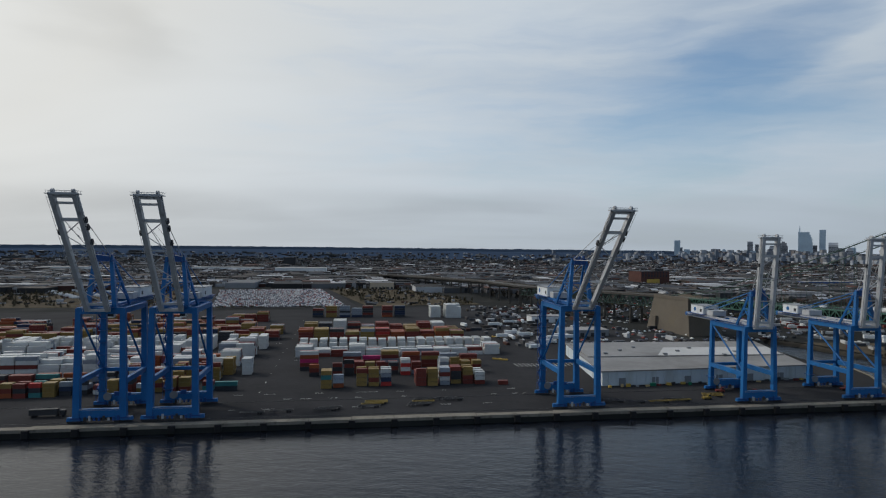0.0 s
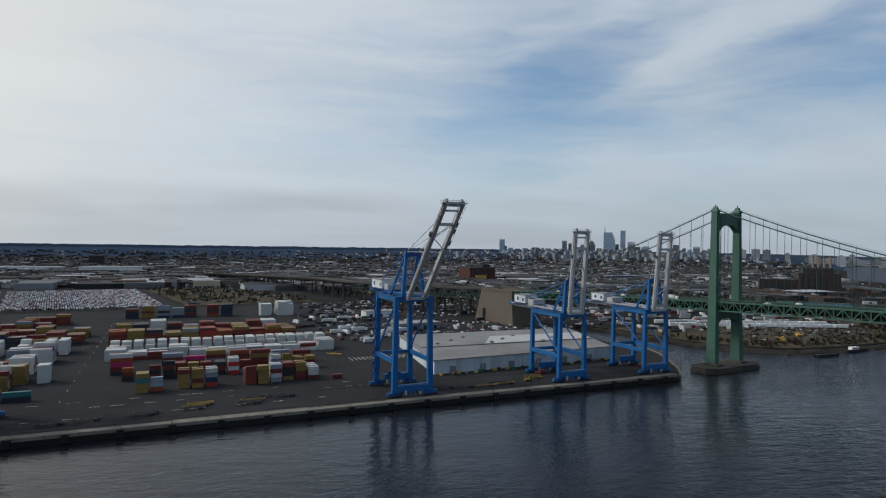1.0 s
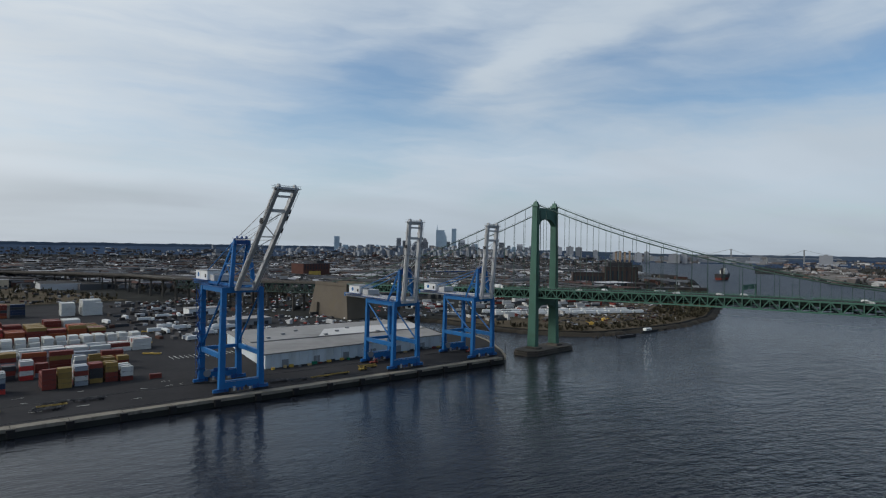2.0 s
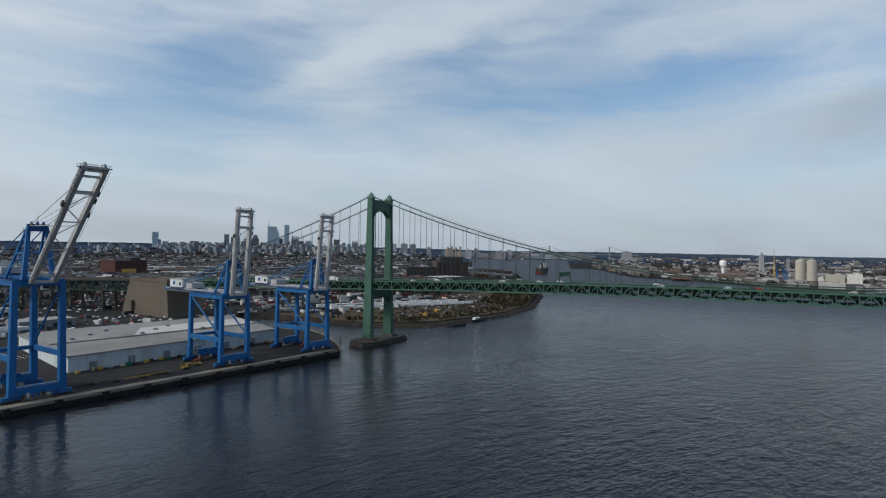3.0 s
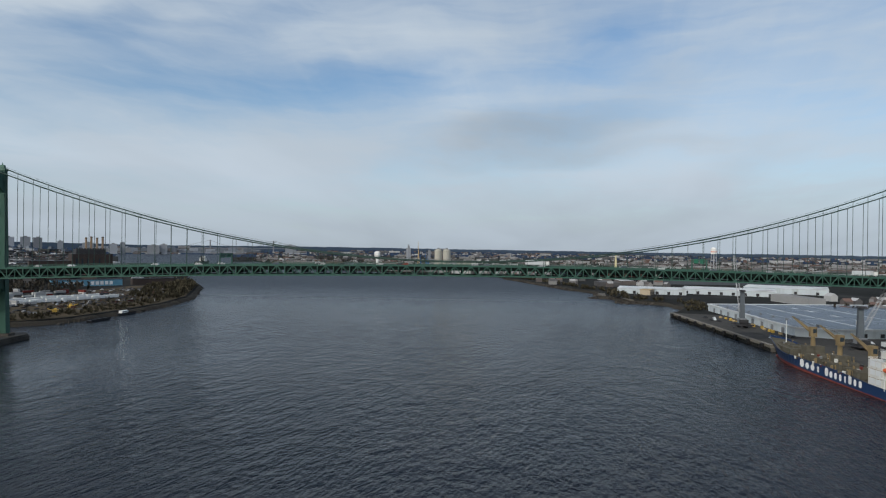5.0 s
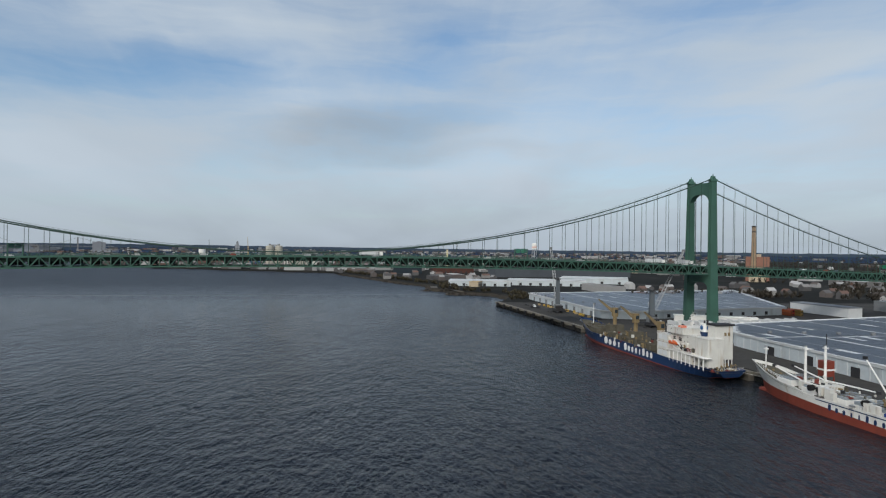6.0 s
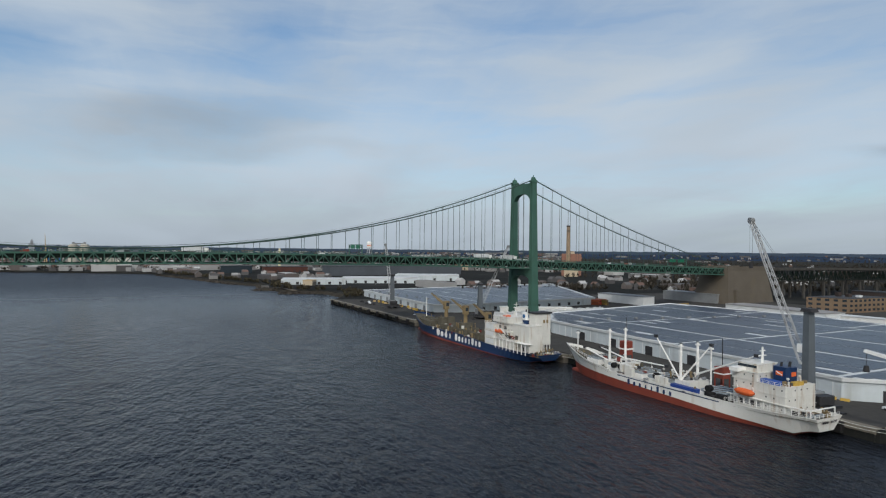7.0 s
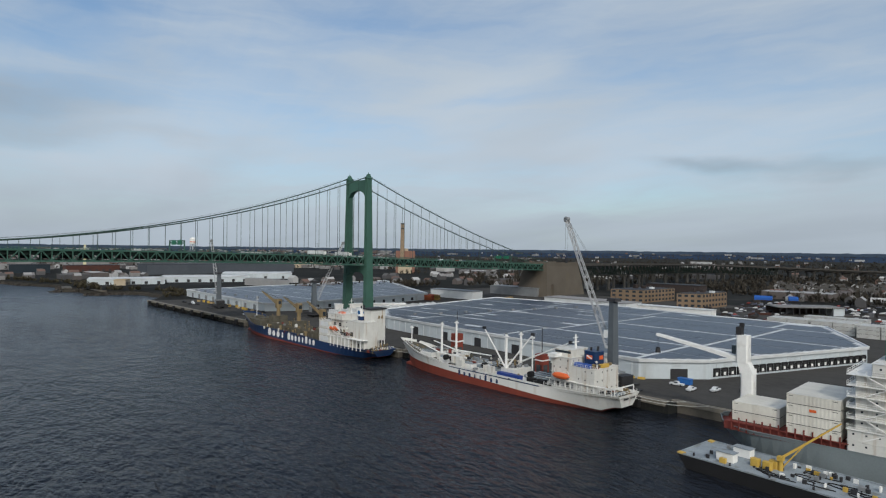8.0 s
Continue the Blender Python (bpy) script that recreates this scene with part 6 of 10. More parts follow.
# ---- low city inland of the port ----
city_rng = random.Random(11)
city = Geo()
LANES = [(122, 880), (77, 1057), (-25, 1275), (-110, 1467), (-216, 1651)]


def free(x, y, margin=40):
    if inside((x, y), [q(-1000, -50), q(300, -50), (330, 560), (230, 860), (-100, 1230), (-450, 1230), q(-1000, 560)]):
        return False
    for a, b in LANES_BLOCK:
        if abs(x - a) < b[0] and abs(y - b[1]) < b[2]:
            return False
    return all(math.hypot(x - a, y - b) > margin for a, b in LANES)


LANES_BLOCK = [(500, (70, 1440, 40)), (-690, (120, 1975, 45)), (-430, (85, 1880, 45)), (-1130, (90, 1860, 40)), (715, (130, 1660, 40)), (930, (75, 1480, 25)), (-520, (85, 1366, 25)), (-118, (35, 1212, 20)), (1020, (75, 950, 75))]


def low_block(x, y, lx, ly, h, rot, gable):
    m = Matrix.Translation((x, y, max(DECK - 0.3, rise(x, y)) - 0.2)) @ pose(0, 0, 0, 0, 0, rot)
    z = [m @ Vector(p) for p in ((-lx / 2, -ly / 2, 0), (lx / 2, -ly / 2, 0), (lx / 2, ly / 2, 0), (-lx / 2, ly / 2, 0), (-lx / 2, -ly / 2, h), (lx / 2, -ly / 2, h), (lx / 2, ly / 2, h), (-lx / 2, ly / 2, h))]
    if gable:
        z += [m @ Vector((-lx / 2, 0, h + ly * 0.3)), m @ Vector((lx / 2, 0, h + ly * 0.3))]
        city.add(z, [(0, 1, 5, 4), (2, 3, 7, 6), (1, 2, 6, 9, 5), (3, 0, 4, 8, 7)])
        city.add([z[4], z[5], z[9], z[8], z[6], z[7]], [(0, 1, 2, 3), (2, 4, 5, 3)])
    else:
        city.add(z, [(0, 1, 5, 4), (1, 2, 6, 5), (2, 3, 7, 6), (3, 0, 4, 7)])
        city.add(z[4:], [(0, 1, 2, 3)])


n = 0
while n < 13500:
    az = city_rng.uniform(-48, 47)
    r = 1150 * math.exp(city_rng.uniform(0, math.log(3.45)))
    x, y = r * math.sin(radians(az)), r * math.cos(radians(az))
    if not inside((x, y), PORT) and r < 2500 or not free(x, y):
        continue
    n += 1
    if r > 2900 and az < 17 and city_rng.random() < 0.65:
        continue
    big = city_rng.random() < (0.10 if r < 2300 else 0.04)
    rot = 9 + 90 * city_rng.randint(0, 1) + city_rng.uniform(-3, 3)
    if big:
        low_block(x, y, city_rng.uniform(40, 110), city_rng.uniform(25, 60), city_rng.uniform(6, 12), rot, False)
    else:
        low_block(x, y, city_rng.uniform(8, 34), city_rng.uniform(6, 12), city_rng.uniform(5.5, 10), rot, city_rng.random() < 0.3)
low_city, city = city, Geo()
for k in range(420):                              # taller blocks towards downtown
    az = city_rng.gauss(29, 7.5)
    r = city_rng.uniform(3500, 4380)
    x, y = r * math.sin(radians(az)), r * math.cos(radians(az))
    if az < 46:
        low_block(x, y, city_rng.uniform(14, 34), city_rng.uniform(12, 24), city_rng.uniform(16, 30) * (1 if abs(az - 30) < 7 else 0.6) * (1.5 if city_rng.random() < 0.3 else 1), 9, False)
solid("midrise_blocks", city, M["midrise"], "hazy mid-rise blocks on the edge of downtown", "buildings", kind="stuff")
city = low_city
for k in range(7000):                             # terraces of small houses
    az = city_rng.uniform(-46, 45)
    r = 1350 * math.exp(city_rng.uniform(0, math.log(2.4)))
    x, y = r * math.sin(radians(az)), r * math.cos(radians(az))
    if (inside((x, y), PORT) or r > 2600) and free(x, y) and noise.noise((x * 0.004, y * 0.004, 5)) < 0.25:
        low_block(x, y, city_rng.uniform(5, 22), city_rng.uniform(5, 9), city_rng.uniform(5, 9), 9 + 90 * city_rng.randint(0, 1) + city_rng.uniform(-3, 3), city_rng.random() < 0.4)
k = 0
while k < 900:                                    # sheds and yards nearer the port
    az = city_rng.uniform(-42, 40)
    r = city_rng.uniform(900, 1700)
    x, y = r * math.sin(radians(az)), r * math.cos(radians(az))
    k += 1
    if inside((x, y), PORT) and free(x, y, 30):
        low_block(x, y, city_rng.uniform(6, 34), city_rng.uniform(4, 14), city_rng.uniform(2.5, 7), 9 + 90 * city_rng.randint(0, 1), False)
solid("low_rise_city", city, M["city"], "dense low brick houses and workshops to the horizon", "city", kind="stuff")


def tuft(g, x, y, z, r, h, k, rnd):
    """A bare crown: slivers of twig fanning from a short stem."""
    for i in range(k):
        a, e = rnd.uniform(0, 6.283), rnd.uniform(0.15, 1.45)
        d = Vector((math.cos(a) * math.cos(e), math.sin(a) * math.cos(e), math.sin(e) * h / r))
        c = Vector((x, y, z + h * rnd.uniform(0.1, 0.45)))
        p = c + d * r * rnd.uniform(0.55, 1.0)
        s = Vector((-math.sin(a), math.cos(a), rnd.uniform(-0.6, 0.6))) * r * rnd.uniform(0.16, 0.32)
        g.add([c - s * 0.3, p - s, p + s * rnd.uniform(0.5, 1.2) + Vector((0, 0, 0.2 * r))], [(0, 1, 2)])


woods = Geo()
n = 0
while n < 8000:                                   # trees between the roofs, west of the river
    az = city_rng.uniform(-48, 47)
    r = 880 * math.exp(city_rng.uniform(0, math.log(4.5)))
    x, y = r * math.sin(radians(az)), r * math.cos(radians(az))
    if (r < 2500 and not inside((x, y), PORT)) or not free(x, y, 22):
        continue
    if noise.noise((x * 0.004, y * 0.004, 5)) < -0.12:
        continue
    n += 1
    tuft(woods, x, y, max(DECK - 0.4, rise(x, y)), city_rng.uniform(3.0, 5.5), city_rng.uniform(5, 9.5), 11, city_rng)
solid("street_trees", woods, M["twig"], "bare brown winter trees among the roofs", "trees", kind="stuff")

# rough ground between the yard, the car lot and the viaduct
for poly in ([(-105, 862), (60, 905), (20, 1010), (-60, 1190), (-190, 1205), (-215, 1172)], [(-335, 812), (-432, 1150), (-470, 1215), (-900, 1215), (-760, 760)]):
    solid("waste_ground", Geo().prism(poly, DECK - 0.6, DECK + 0.05), M["scrub"], "olive-brown waste ground behind the yard", "ground", kind="structure")
rough = Geo()
for poly, cnt, hi in (([(-105, 860), (60, 905), (20, 1010), (-60, 1190), (-190, 1205), (-215, 1160)], 700, 7.0), ([(-335, 812), (-430, 1150), (-470, 1215), (-900, 1215), (-760, 760)], 1300, 7.5), ([(-128, 846), (-305, 818), (-330, 800), (-118, 834)], 120, 3.0), ([(250, 700), (420, 760), (330, 980), (180, 900)], 260, 6.0)):
    xs, ys = [p[0] for p in poly], [p[1] for p in poly]
    for k in range(cnt):
        x, y = city_rng.uniform(min(xs), max(xs)), city_rng.uniform(min(ys), max(ys))
        if inside((x, y), poly) and noise.noise((x * 0.012, y * 0.012, 3)) > -0.1:
            tuft(rough, x, y, DECK - 0.4, city_rng.uniform(1.8, 4.5), city_rng.uniform(2, hi), 12, city_rng)
solid("waste_ground_brush", rough, M["brush"], "bare brush and small trees on waste ground", "brush", kind="stuff")
idle = Geo()
for poly, cnt in (([(-105, 860), (60, 905), (20, 1010), (-60, 1190), (-190, 1205)], 150), ([(-340, 812), (-430, 1150), (-900, 1215), (-760, 780)], 260), ([(60, 520), (100, 520), (100, 850), (40, 860), (20, 620)], 130)):
    xs, ys = [p[0] for p in poly], [p[1] for p in poly]
    for k in range(cnt):
        x, y = city_rng.uniform(min(xs), max(xs)), city_rng.uniform(min(ys), max(ys))
        if inside((x, y), poly):
            m = Matrix.Translation((x, y, DECK - 0.3)) @ pose(0, 0, 0, 0, 0, city_rng.choice((10, 100)) + city_rng.uniform(-5, 5))
            a, b, c = city_rng.uniform(3, 13), city_rng.uniform(2, 4), city_rng.uniform(1.4, 3.6)
            idle.add([m @ Vector(p) for p in ((0, 0, 0), (a, 0, 0), (a, b, 0), (0, b, 0), (0, 0, c), (a, 0, c), (a, b, c), (0, b, c))], [(4, 5, 6, 7), (0, 1, 5, 4), (1, 2, 6, 5), (2, 3, 7, 6), (3, 0, 4, 7)])
solid("idle_trailers", idle, M["city"], "idle trailers, sheds and stacks behind the yard", "clutter", kind="stuff")

# ---- downtown skyline ----
DIST = 4450.0


def skyscraper(az, width, height, depth, paint, label, crown=None):
    x, y = DIST * math.sin(radians(az)), DIST * math.cos(radians(az))
    z = rise(x, y) - 2
    b = thing("skyscraper", pose(x, y, z, 0, 0, -az), label, "skyscraper", "downtown towers")
    w = width / 2
    height = height - z
    body = Geo()
    if crown == "curve":
        for k in range(10):
            t0, t1 = k / 10, (k + 1) / 10
            a0, a1 = w * (1 - 0.55 * t0 ** 4), w * (1 - 0.55 * t1 ** 4)
            body.box(-w, -w + w + (a0 + a1) / 2, -depth / 2, depth / 2, height * t0, height * t1)
    elif crown == "steps":
        body.box(-w, w, -depth / 2, depth / 2, 0, height * 0.72).box(-w * 0.72, w * 0.72, -depth * 0.36, depth * 0.36, height * 0.72, height * 0.9).box(-w * 0.4, w * 0.4, -depth * 0.2, depth * 0.2, height * 0.9, height)
    elif crown == "gable":
        body.gable(-w, w, -depth / 2, depth / 2, 0, height * 0.86, height)
    else:
        body.rbox(-w, w, -depth / 2, depth / 2, 0, height, min(w, depth / 2) * 0.12)
    part("body", body, paint, b)
    fl = Geo()
    f = 12.0
    while f < height * (0.7 if crown else 0.94):
        fl.box(-w - 0.35, w + 0.35, -depth / 2 - 0.35, depth / 2 + 0.35, f, f + 3.0)
        f += 8.0
    part("glazing", fl, M["window"] if paint is not M["glass_tower"] else M["glass_tower"], b)
    if crown == "curve":
        part("spire", Geo().beam((-w * 0.8, 0, height * 0.9), (-w * 0.8, 0, height + 40), 9, 9, 2, 2), paint, b)
    return b


def shard(az, w, top, crown=None, glass=False):
    skyscraper(az, w, top, w * 0.8, M["glass_tower"] if glass else M["stone_tower"], f"distant {'bluish glass' if glass else 'grey masonry'} office tower on the skyline", crown)
shard(21.04, 38, 151, glass=True)
shard(21.34, 21, 104)
shard(21.83, 38, 91, glass=True)
shard(22.48, 42, 85)
shard(19.65, 41, 70, glass=True)
shard(18.44, 67, 72)
shard(24.17, 36, 69)
shard(24.77, 32, 95, "steps", glass=True)
shard(25.26, 43, 89)
shard(26.08, 51, 86)
shard(26.75, 33, 146)
shard(27.25, 22, 128)
shard(27.67, 33, 125)
shard(28.36, 22, 119)
shard(28.79, 33, 90)
shard(29.18, 49, 147, "steps")
shard(29.84, 38, 95)
shard(30.73, 79, 206, "curve", glass=True)
shard(31.90, 34, 220, glass=True)
shard(32.63, 50, 141, "gable")
shard(33.18, 35, 108)
shard(33.70, 39, 112, "steps")
shard(34.21, 23, 86)
shard(36.35, 39, 124)
shard(36.93, 35, 89)
shard(38.04, 43, 115, "gable")
shard(38.63, 28, 92)
shard(31.40, 23, 124)
shard(32.08, 38, 76)
shard(30.24, 30, 77)
sk_rng = random.Random(77)
for k in range(34):                               # lesser towers filling the skyline
    a_ = sk_rng.uniform(23, 39.5)
    shard(a_, sk_rng.uniform(20, 40), sk_rng.uniform(72, 104) + (22 if 27 < a_ < 34 else 0) * sk_rng.random(), sk_rng.choice((None, None, "steps")), glass=sk_rng.random() < 0.4)

# ---- warehouses of the eastern wharf ----
SHED_S = [(355, -191), (166, -209), (150, -233), (133, -333), (183, -400), (250, -392), (336, -388), (444, -352), (396, -211)]
SHED_N = [(679, -127), (492, -152), (486, -176), (530, -330), (760, -402)]


def grow(poly, k):
    cx, cy = sum(p[0] for p in poly) / len(poly), sum(p[1] for p in poly) / len(poly)
    return [(cx + (x - cx) * k, cy + (y - cy) * k) for x, y in poly]


def solar_shed(poly, label, top):
    b = thing("solar_warehouse", Matrix.Identity(4), label, "warehouse", "solar warehouses")
    part("wall", Geo().prism(poly, DECK - 0.2, top - 0.9), M["shed_wall"], b)
    part("roof", Geo().prism(grow(poly, 1.006), top - 0.9, top), M["roof_pale"], b, "pale roof membrane")
    rim = Geo()
    edge = grow(poly, 1.004)
    for a, c in zip(edge, edge[1:] + edge[:1]):
        rim.beam((*a, top + 0.25), (*c, top + 0.25), 0.7, 0.5)
    part("parapet", rim, M["wall_white"], b)
    # panels in long strips with white gangways between the fields
    keep = grow(poly, 0.994)
    strip = Geo().box(0, 13.2, 0, 3.72, 0.06, 0.14).mesh("solar_panel_strip", M["solar"])
    n = 0
    inv = NJQ.inverted()
    loc = [inv @ Vector((x, y, 0)) for x, y in poly]
    u0, u1 = min(p.x for p in loc), max(p.x for p in loc)
    v0, v1 = min(p.y for p in loc), max(p.y for p in loc)
    rest = Geo()
    gap_rng = random.Random(int(top * 10))
    v, row = v0, 0
    while v < v1:
        u, col = u0 + 4.0 * (row // 13 % 3), 0
        while u < u1:
            pts = [NJQ @ Vector((u + a, v + c, 0)) for a, c in ((0, 0), (13.2, 0), (13.2, 3.72), (0, 3.72))]
            bare = gap_rng.random() < (0.10 if row % 13 == 6 else 0.012)
            if not bare and all(inside((p.x, p.y), keep) for p in pts):
                if n < 290:
                    part("solar_panel_strip", strip, None, b, m=Matrix.Translation((pts[0].x, pts[0].y, top)) @ pose(0, 0, 0, 0, 0, 190.2))
                else:
                    rest.add([(p.x, p.y, top + z) for z in (0.06, 0.14) for p in pts], [(0, 3, 2, 1), (4, 5, 6, 7), (0, 1, 5, 4), (1, 2, 6, 5), (2, 3, 7, 6), (3, 0, 4, 7)])
                n += 1
            elif not bare:
                for h0 in (0.0, 2.2, 4.4, 6.6, 8.8, 11.0):
                    bit = [NJQ @ Vector((u + h0 + a, v + c, 0)) for a, c in ((0, 0), (2.18, 0), (2.18, 3.72), (0, 3.72))]
                    if all(inside((p.x, p.y), keep) for p in bit):
                        rest.add([(p.x, p.y, top + z) for z in (0.06, 0.14) for p in bit], [(0, 3, 2, 1), (4, 5, 6, 7), (0, 1, 5, 4), (1, 2, 6, 5), (2, 3, 7, 6), (3, 0, 4, 7)])
            u += 13.32 + (2.4 if col % 6 == 5 else 0.0)
            col += 1
        v += 3.80 + (3.0 if row % 13 == 12 else 1.1 if row % 13 == 6 else 0.0)
        row += 1
    if rest.v:
        tagged(part("solar_field", rest, M["solar"], b, "blue-grey solar panels in long rows"), kind="stuff")
    for k in range(9):
        x, y = keep[0][0] + (keep[-3][0] - keep[0][0]) * (0.1 + 0.1 * k), keep[0][1] + (keep[-3][1] - keep[0][1]) * (0.1 + 0.1 * k)
        part("roof_vent", Geo().box(x - 0.9, x + 0.9, y - 0.9, y + 0.9, top, top + 1.4), M["grey"], b)
    return b


south = solar_shed(SHED_S, "broad white warehouse roofed with solar panels behind the ships", 11.8)
north = solar_shed(SHED_N, "white warehouse with solar roof beside the northern quay", 10.5)


def on_wall(b, a, c, count, lo, hi, width, material, name, fr=(0.0, 1.0), label=""):
    """Openings set evenly along the wall from a to c."""
    a, c = Vector((*a, 0)), Vector((*c, 0))
    ang = math.degrees(math.atan2(c.y - a.y, c.x - a.x))
    for k in range(count):
        p = a.lerp(c, fr[0] + (fr[1] - fr[0]) * (k + 0.5) / count)
        ob = part(name, Geo().box(-width / 2, width / 2, -0.25, 0.25, lo, hi), material, b, label, m=Matrix.Translation((p.x, p.y, DECK)) @ pose(0, 0, 0, 0, 0, ang))
        if name == "dock_door":
            part("dock_seal", Geo().box(-width / 2 - 0.5, -width / 2, -0.5, 0.5, lo, hi + 0.4).box(width / 2, width / 2 + 0.5, -0.5, 0.5, lo, hi + 0.4).box(-width / 2, width / 2, -0.5, 0.5, hi, hi + 0.5), M["rubber"], ob)
            part("dock_curtain", Geo().box(-width * 0.22, width * 0.22, -0.33, 0.33, lo + 0.4, lo + 1.7), M["white"], ob)


on_wall(south, SHED_S[2], SHED_S[3], 22, 0.9, 3.9, 2.7, M["dark"], "dock_door", (0.02, 0.99))
for wa, wb, cnt, shd in ((SHED_S[0], SHED_S[1], 30, south), (SHED_S[2], SHED_S[3], 12, south), (SHED_N[1], SHED_N[0], 28, north)):
    for k in range(cnt):
        f = (k + 0.5) / cnt
        x, y = wa[0] + (wb[0] - wa[0]) * f, wa[1] + (wb[1] - wa[1]) * f
        ang = math.degrees(math.atan2(wb[1] - wa[1], wb[0] - wa[0]))
        part("wall_rib", Geo().box(-0.12, 0.12, -0.2, 0.2, 4.6 if shd is south and cnt == 12 else 0, 6.2), M["wall_white"] if k % 4 else M["shed_wall"], shd, m=pose(x, y, DECK, 0, 0, ang))
on_wall(south, SHED_S[0], SHED_S[1], 5, 0.0, 4.6, 5.0, M["dark"], "shed_door", (0.1, 0.85))
on_wall(south, SHED_S[1], SHED_S[2], 1, 0.0, 4.2, 7.0, M["dark"], "shed_door", (0.35, 0.8))
on_wall(north, SHED_N[1], SHED_N[0], 9, 0.0, 4.2, 4.5, M["grey"], "shed_door", (0.05, 0.95))
on_wall(north, SHED_N[2], SHED_N[3], 10, 0.8, 3.6, 3.0, M["dark"], "shed_door", (0.1, 0.9))
hall("canopy_roof", 470, -236, 60, 8, 4.5, 70, M["white"], M["white"], "low white loading canopy between the warehouses", "canopy", 5, z=DECK)
hall("cold_store", 400, -428, 90, 24, 6.5, 8, M["wall_white"], M["roof_white"], "low white cold store behind the solar roof", "warehouse", 6, z=DECK)
hall("cold_store", 306, -424, 60, 9, 7.6, 12, M["white"], M["roof_pale"], "long narrow white cold store with small openings", "warehouse", 0, z=DECK)
hall("dock_office", 540, -372, 60, 16, 8, 14, M["wall_white"], M["grey"], "grey-white dock building near the anchorage", "building", 3, z=DECK)
hall("dock_office", 545, -462, 66, 20, 9, 14, M["grey"], M["grey"], "grey metal dock building under the bridge", "building", 3, z=DECK)
def brick_block(poly, h, floors, bays, label):
    """A brick block with rows of windows let into each wall, a parapet and roof huts."""
    b = thing("brick_office", Matrix.Identity(4), label, "office", "brick offices")
    part("wall", Geo().prism(poly, DECK - 0.2, DECK + h), M["tan_brick"], b)
    part("roof", Geo().prism(poly, DECK + h, DECK + h + 0.4), M["dark"], b)
    cx, cy = sum(p[0] for p in poly) / len(poly), sum(p[1] for p in poly) / len(poly)
    for k in range(3):
        part("roof_hut", Geo().rbox(cx - 9 + k * 7, cx - 5 + k * 7, cy - 6 + k * 4, cy - 2 + k * 4, DECK + h + 0.4, DECK + h + 2.2 + k, 0.2), M["brown"] if k else M["wall_white"], b)
    fh = h / floors
    for a, c in zip(poly, poly[1:] + poly[:1]):
        ang = math.degrees(math.atan2(c[1] - a[1], c[0] - a[0]))
        n = max(2, int(math.dist(a, c) / bays))
        for k in range(n):
            x, y = a[0] + (c[0] - a[0]) * (k + 0.5) / n, a[1] + (c[1] - a[1]) * (k + 0.5) / n
            part("pier_strip", Geo().box(-bays * 0.5, -bays * 0.38, -0.3, 0.3, 0, h), M["tan_brick"], b, m=pose(x, y, DECK, 0, 0, ang))
            for f in range(floors):
                part("window", Geo().box(-bays * 0.28, bays * 0.28, -0.12, 0.12, f * fh + fh * 0.35, f * fh + fh * 0.82), M["window"], b, m=pose(x, y, DECK, 0, 0, ang))
    return b


brick_block([(337, -505), (342, -551), (363, -546), (353, -490)], 13.5, 3, 5.2, "tan three-storey brick office with dark windows")
brick_block([(403, -507), (411, -566), (442, -556), (434, -493)], 12.5, 3, 6.0, "long tan brick works near the anchorage")
osd = thing("open_shed", pose(262, -540, DECK, 0, 0, 53), "open-sided shed with grey flat roof on posts", "shed")
part("roof", Geo().box(-27, 27, -18, 6, 6.4, 7.2), M["shed_roof"], osd)
part("back_wall", Geo().box(-26.5, 26.5, -17.8, -17.4, 0, 6.4), M["brown"], osd)
part("end_bay", Geo().box(-26.8, -18, -17, 5, 0, 6.4), M["shed_wall"], osd)
for k in range(9):
    part("post", Geo().box(-17 + k * 5.2, -16.5 + k * 5.2, 5, 5.5, 0, 6.4), M["dark"], osd)
for x_, y_, r_, l_ in ((362, -650, 26, 17), (340, -668, 34, 9)):
    tp = thing("covered_stack", pose(x_, y_, DECK, 0, 0, r_), "stack of goods under a blue tarpaulin", "stack", "covered stacks")
    part("goods", Geo().box(-l_ / 2 + 0.5, l_ / 2 - 0.5, -3.5, 3.5, 0, 3.4), M["brown"], tp)
    part("tarpaulin", Geo().gable(-l_ / 2, l_ / 2, -4, 4, 1.2, 3.8, 5.6), M["tarp"], tp, "bright blue tarpaulin")
for k in range(5):
    ob = new("shipping_container", BOX[(12.19, "navy" if k % 3 else "maroon")])
    ob.matrix_world = Matrix.Translation((262 - k * 3.4, -441 - k * 4.4, DECK)) @ pose(0, 0, 0, 0, 0, 140)
    tagged(ob, f"{'navy' if k % 3 else 'maroon'} container on the back lot", "container", "back lot containers")
lot_rng = random.Random(83)
lot_cars, lot_goods = Geo(), Geo()
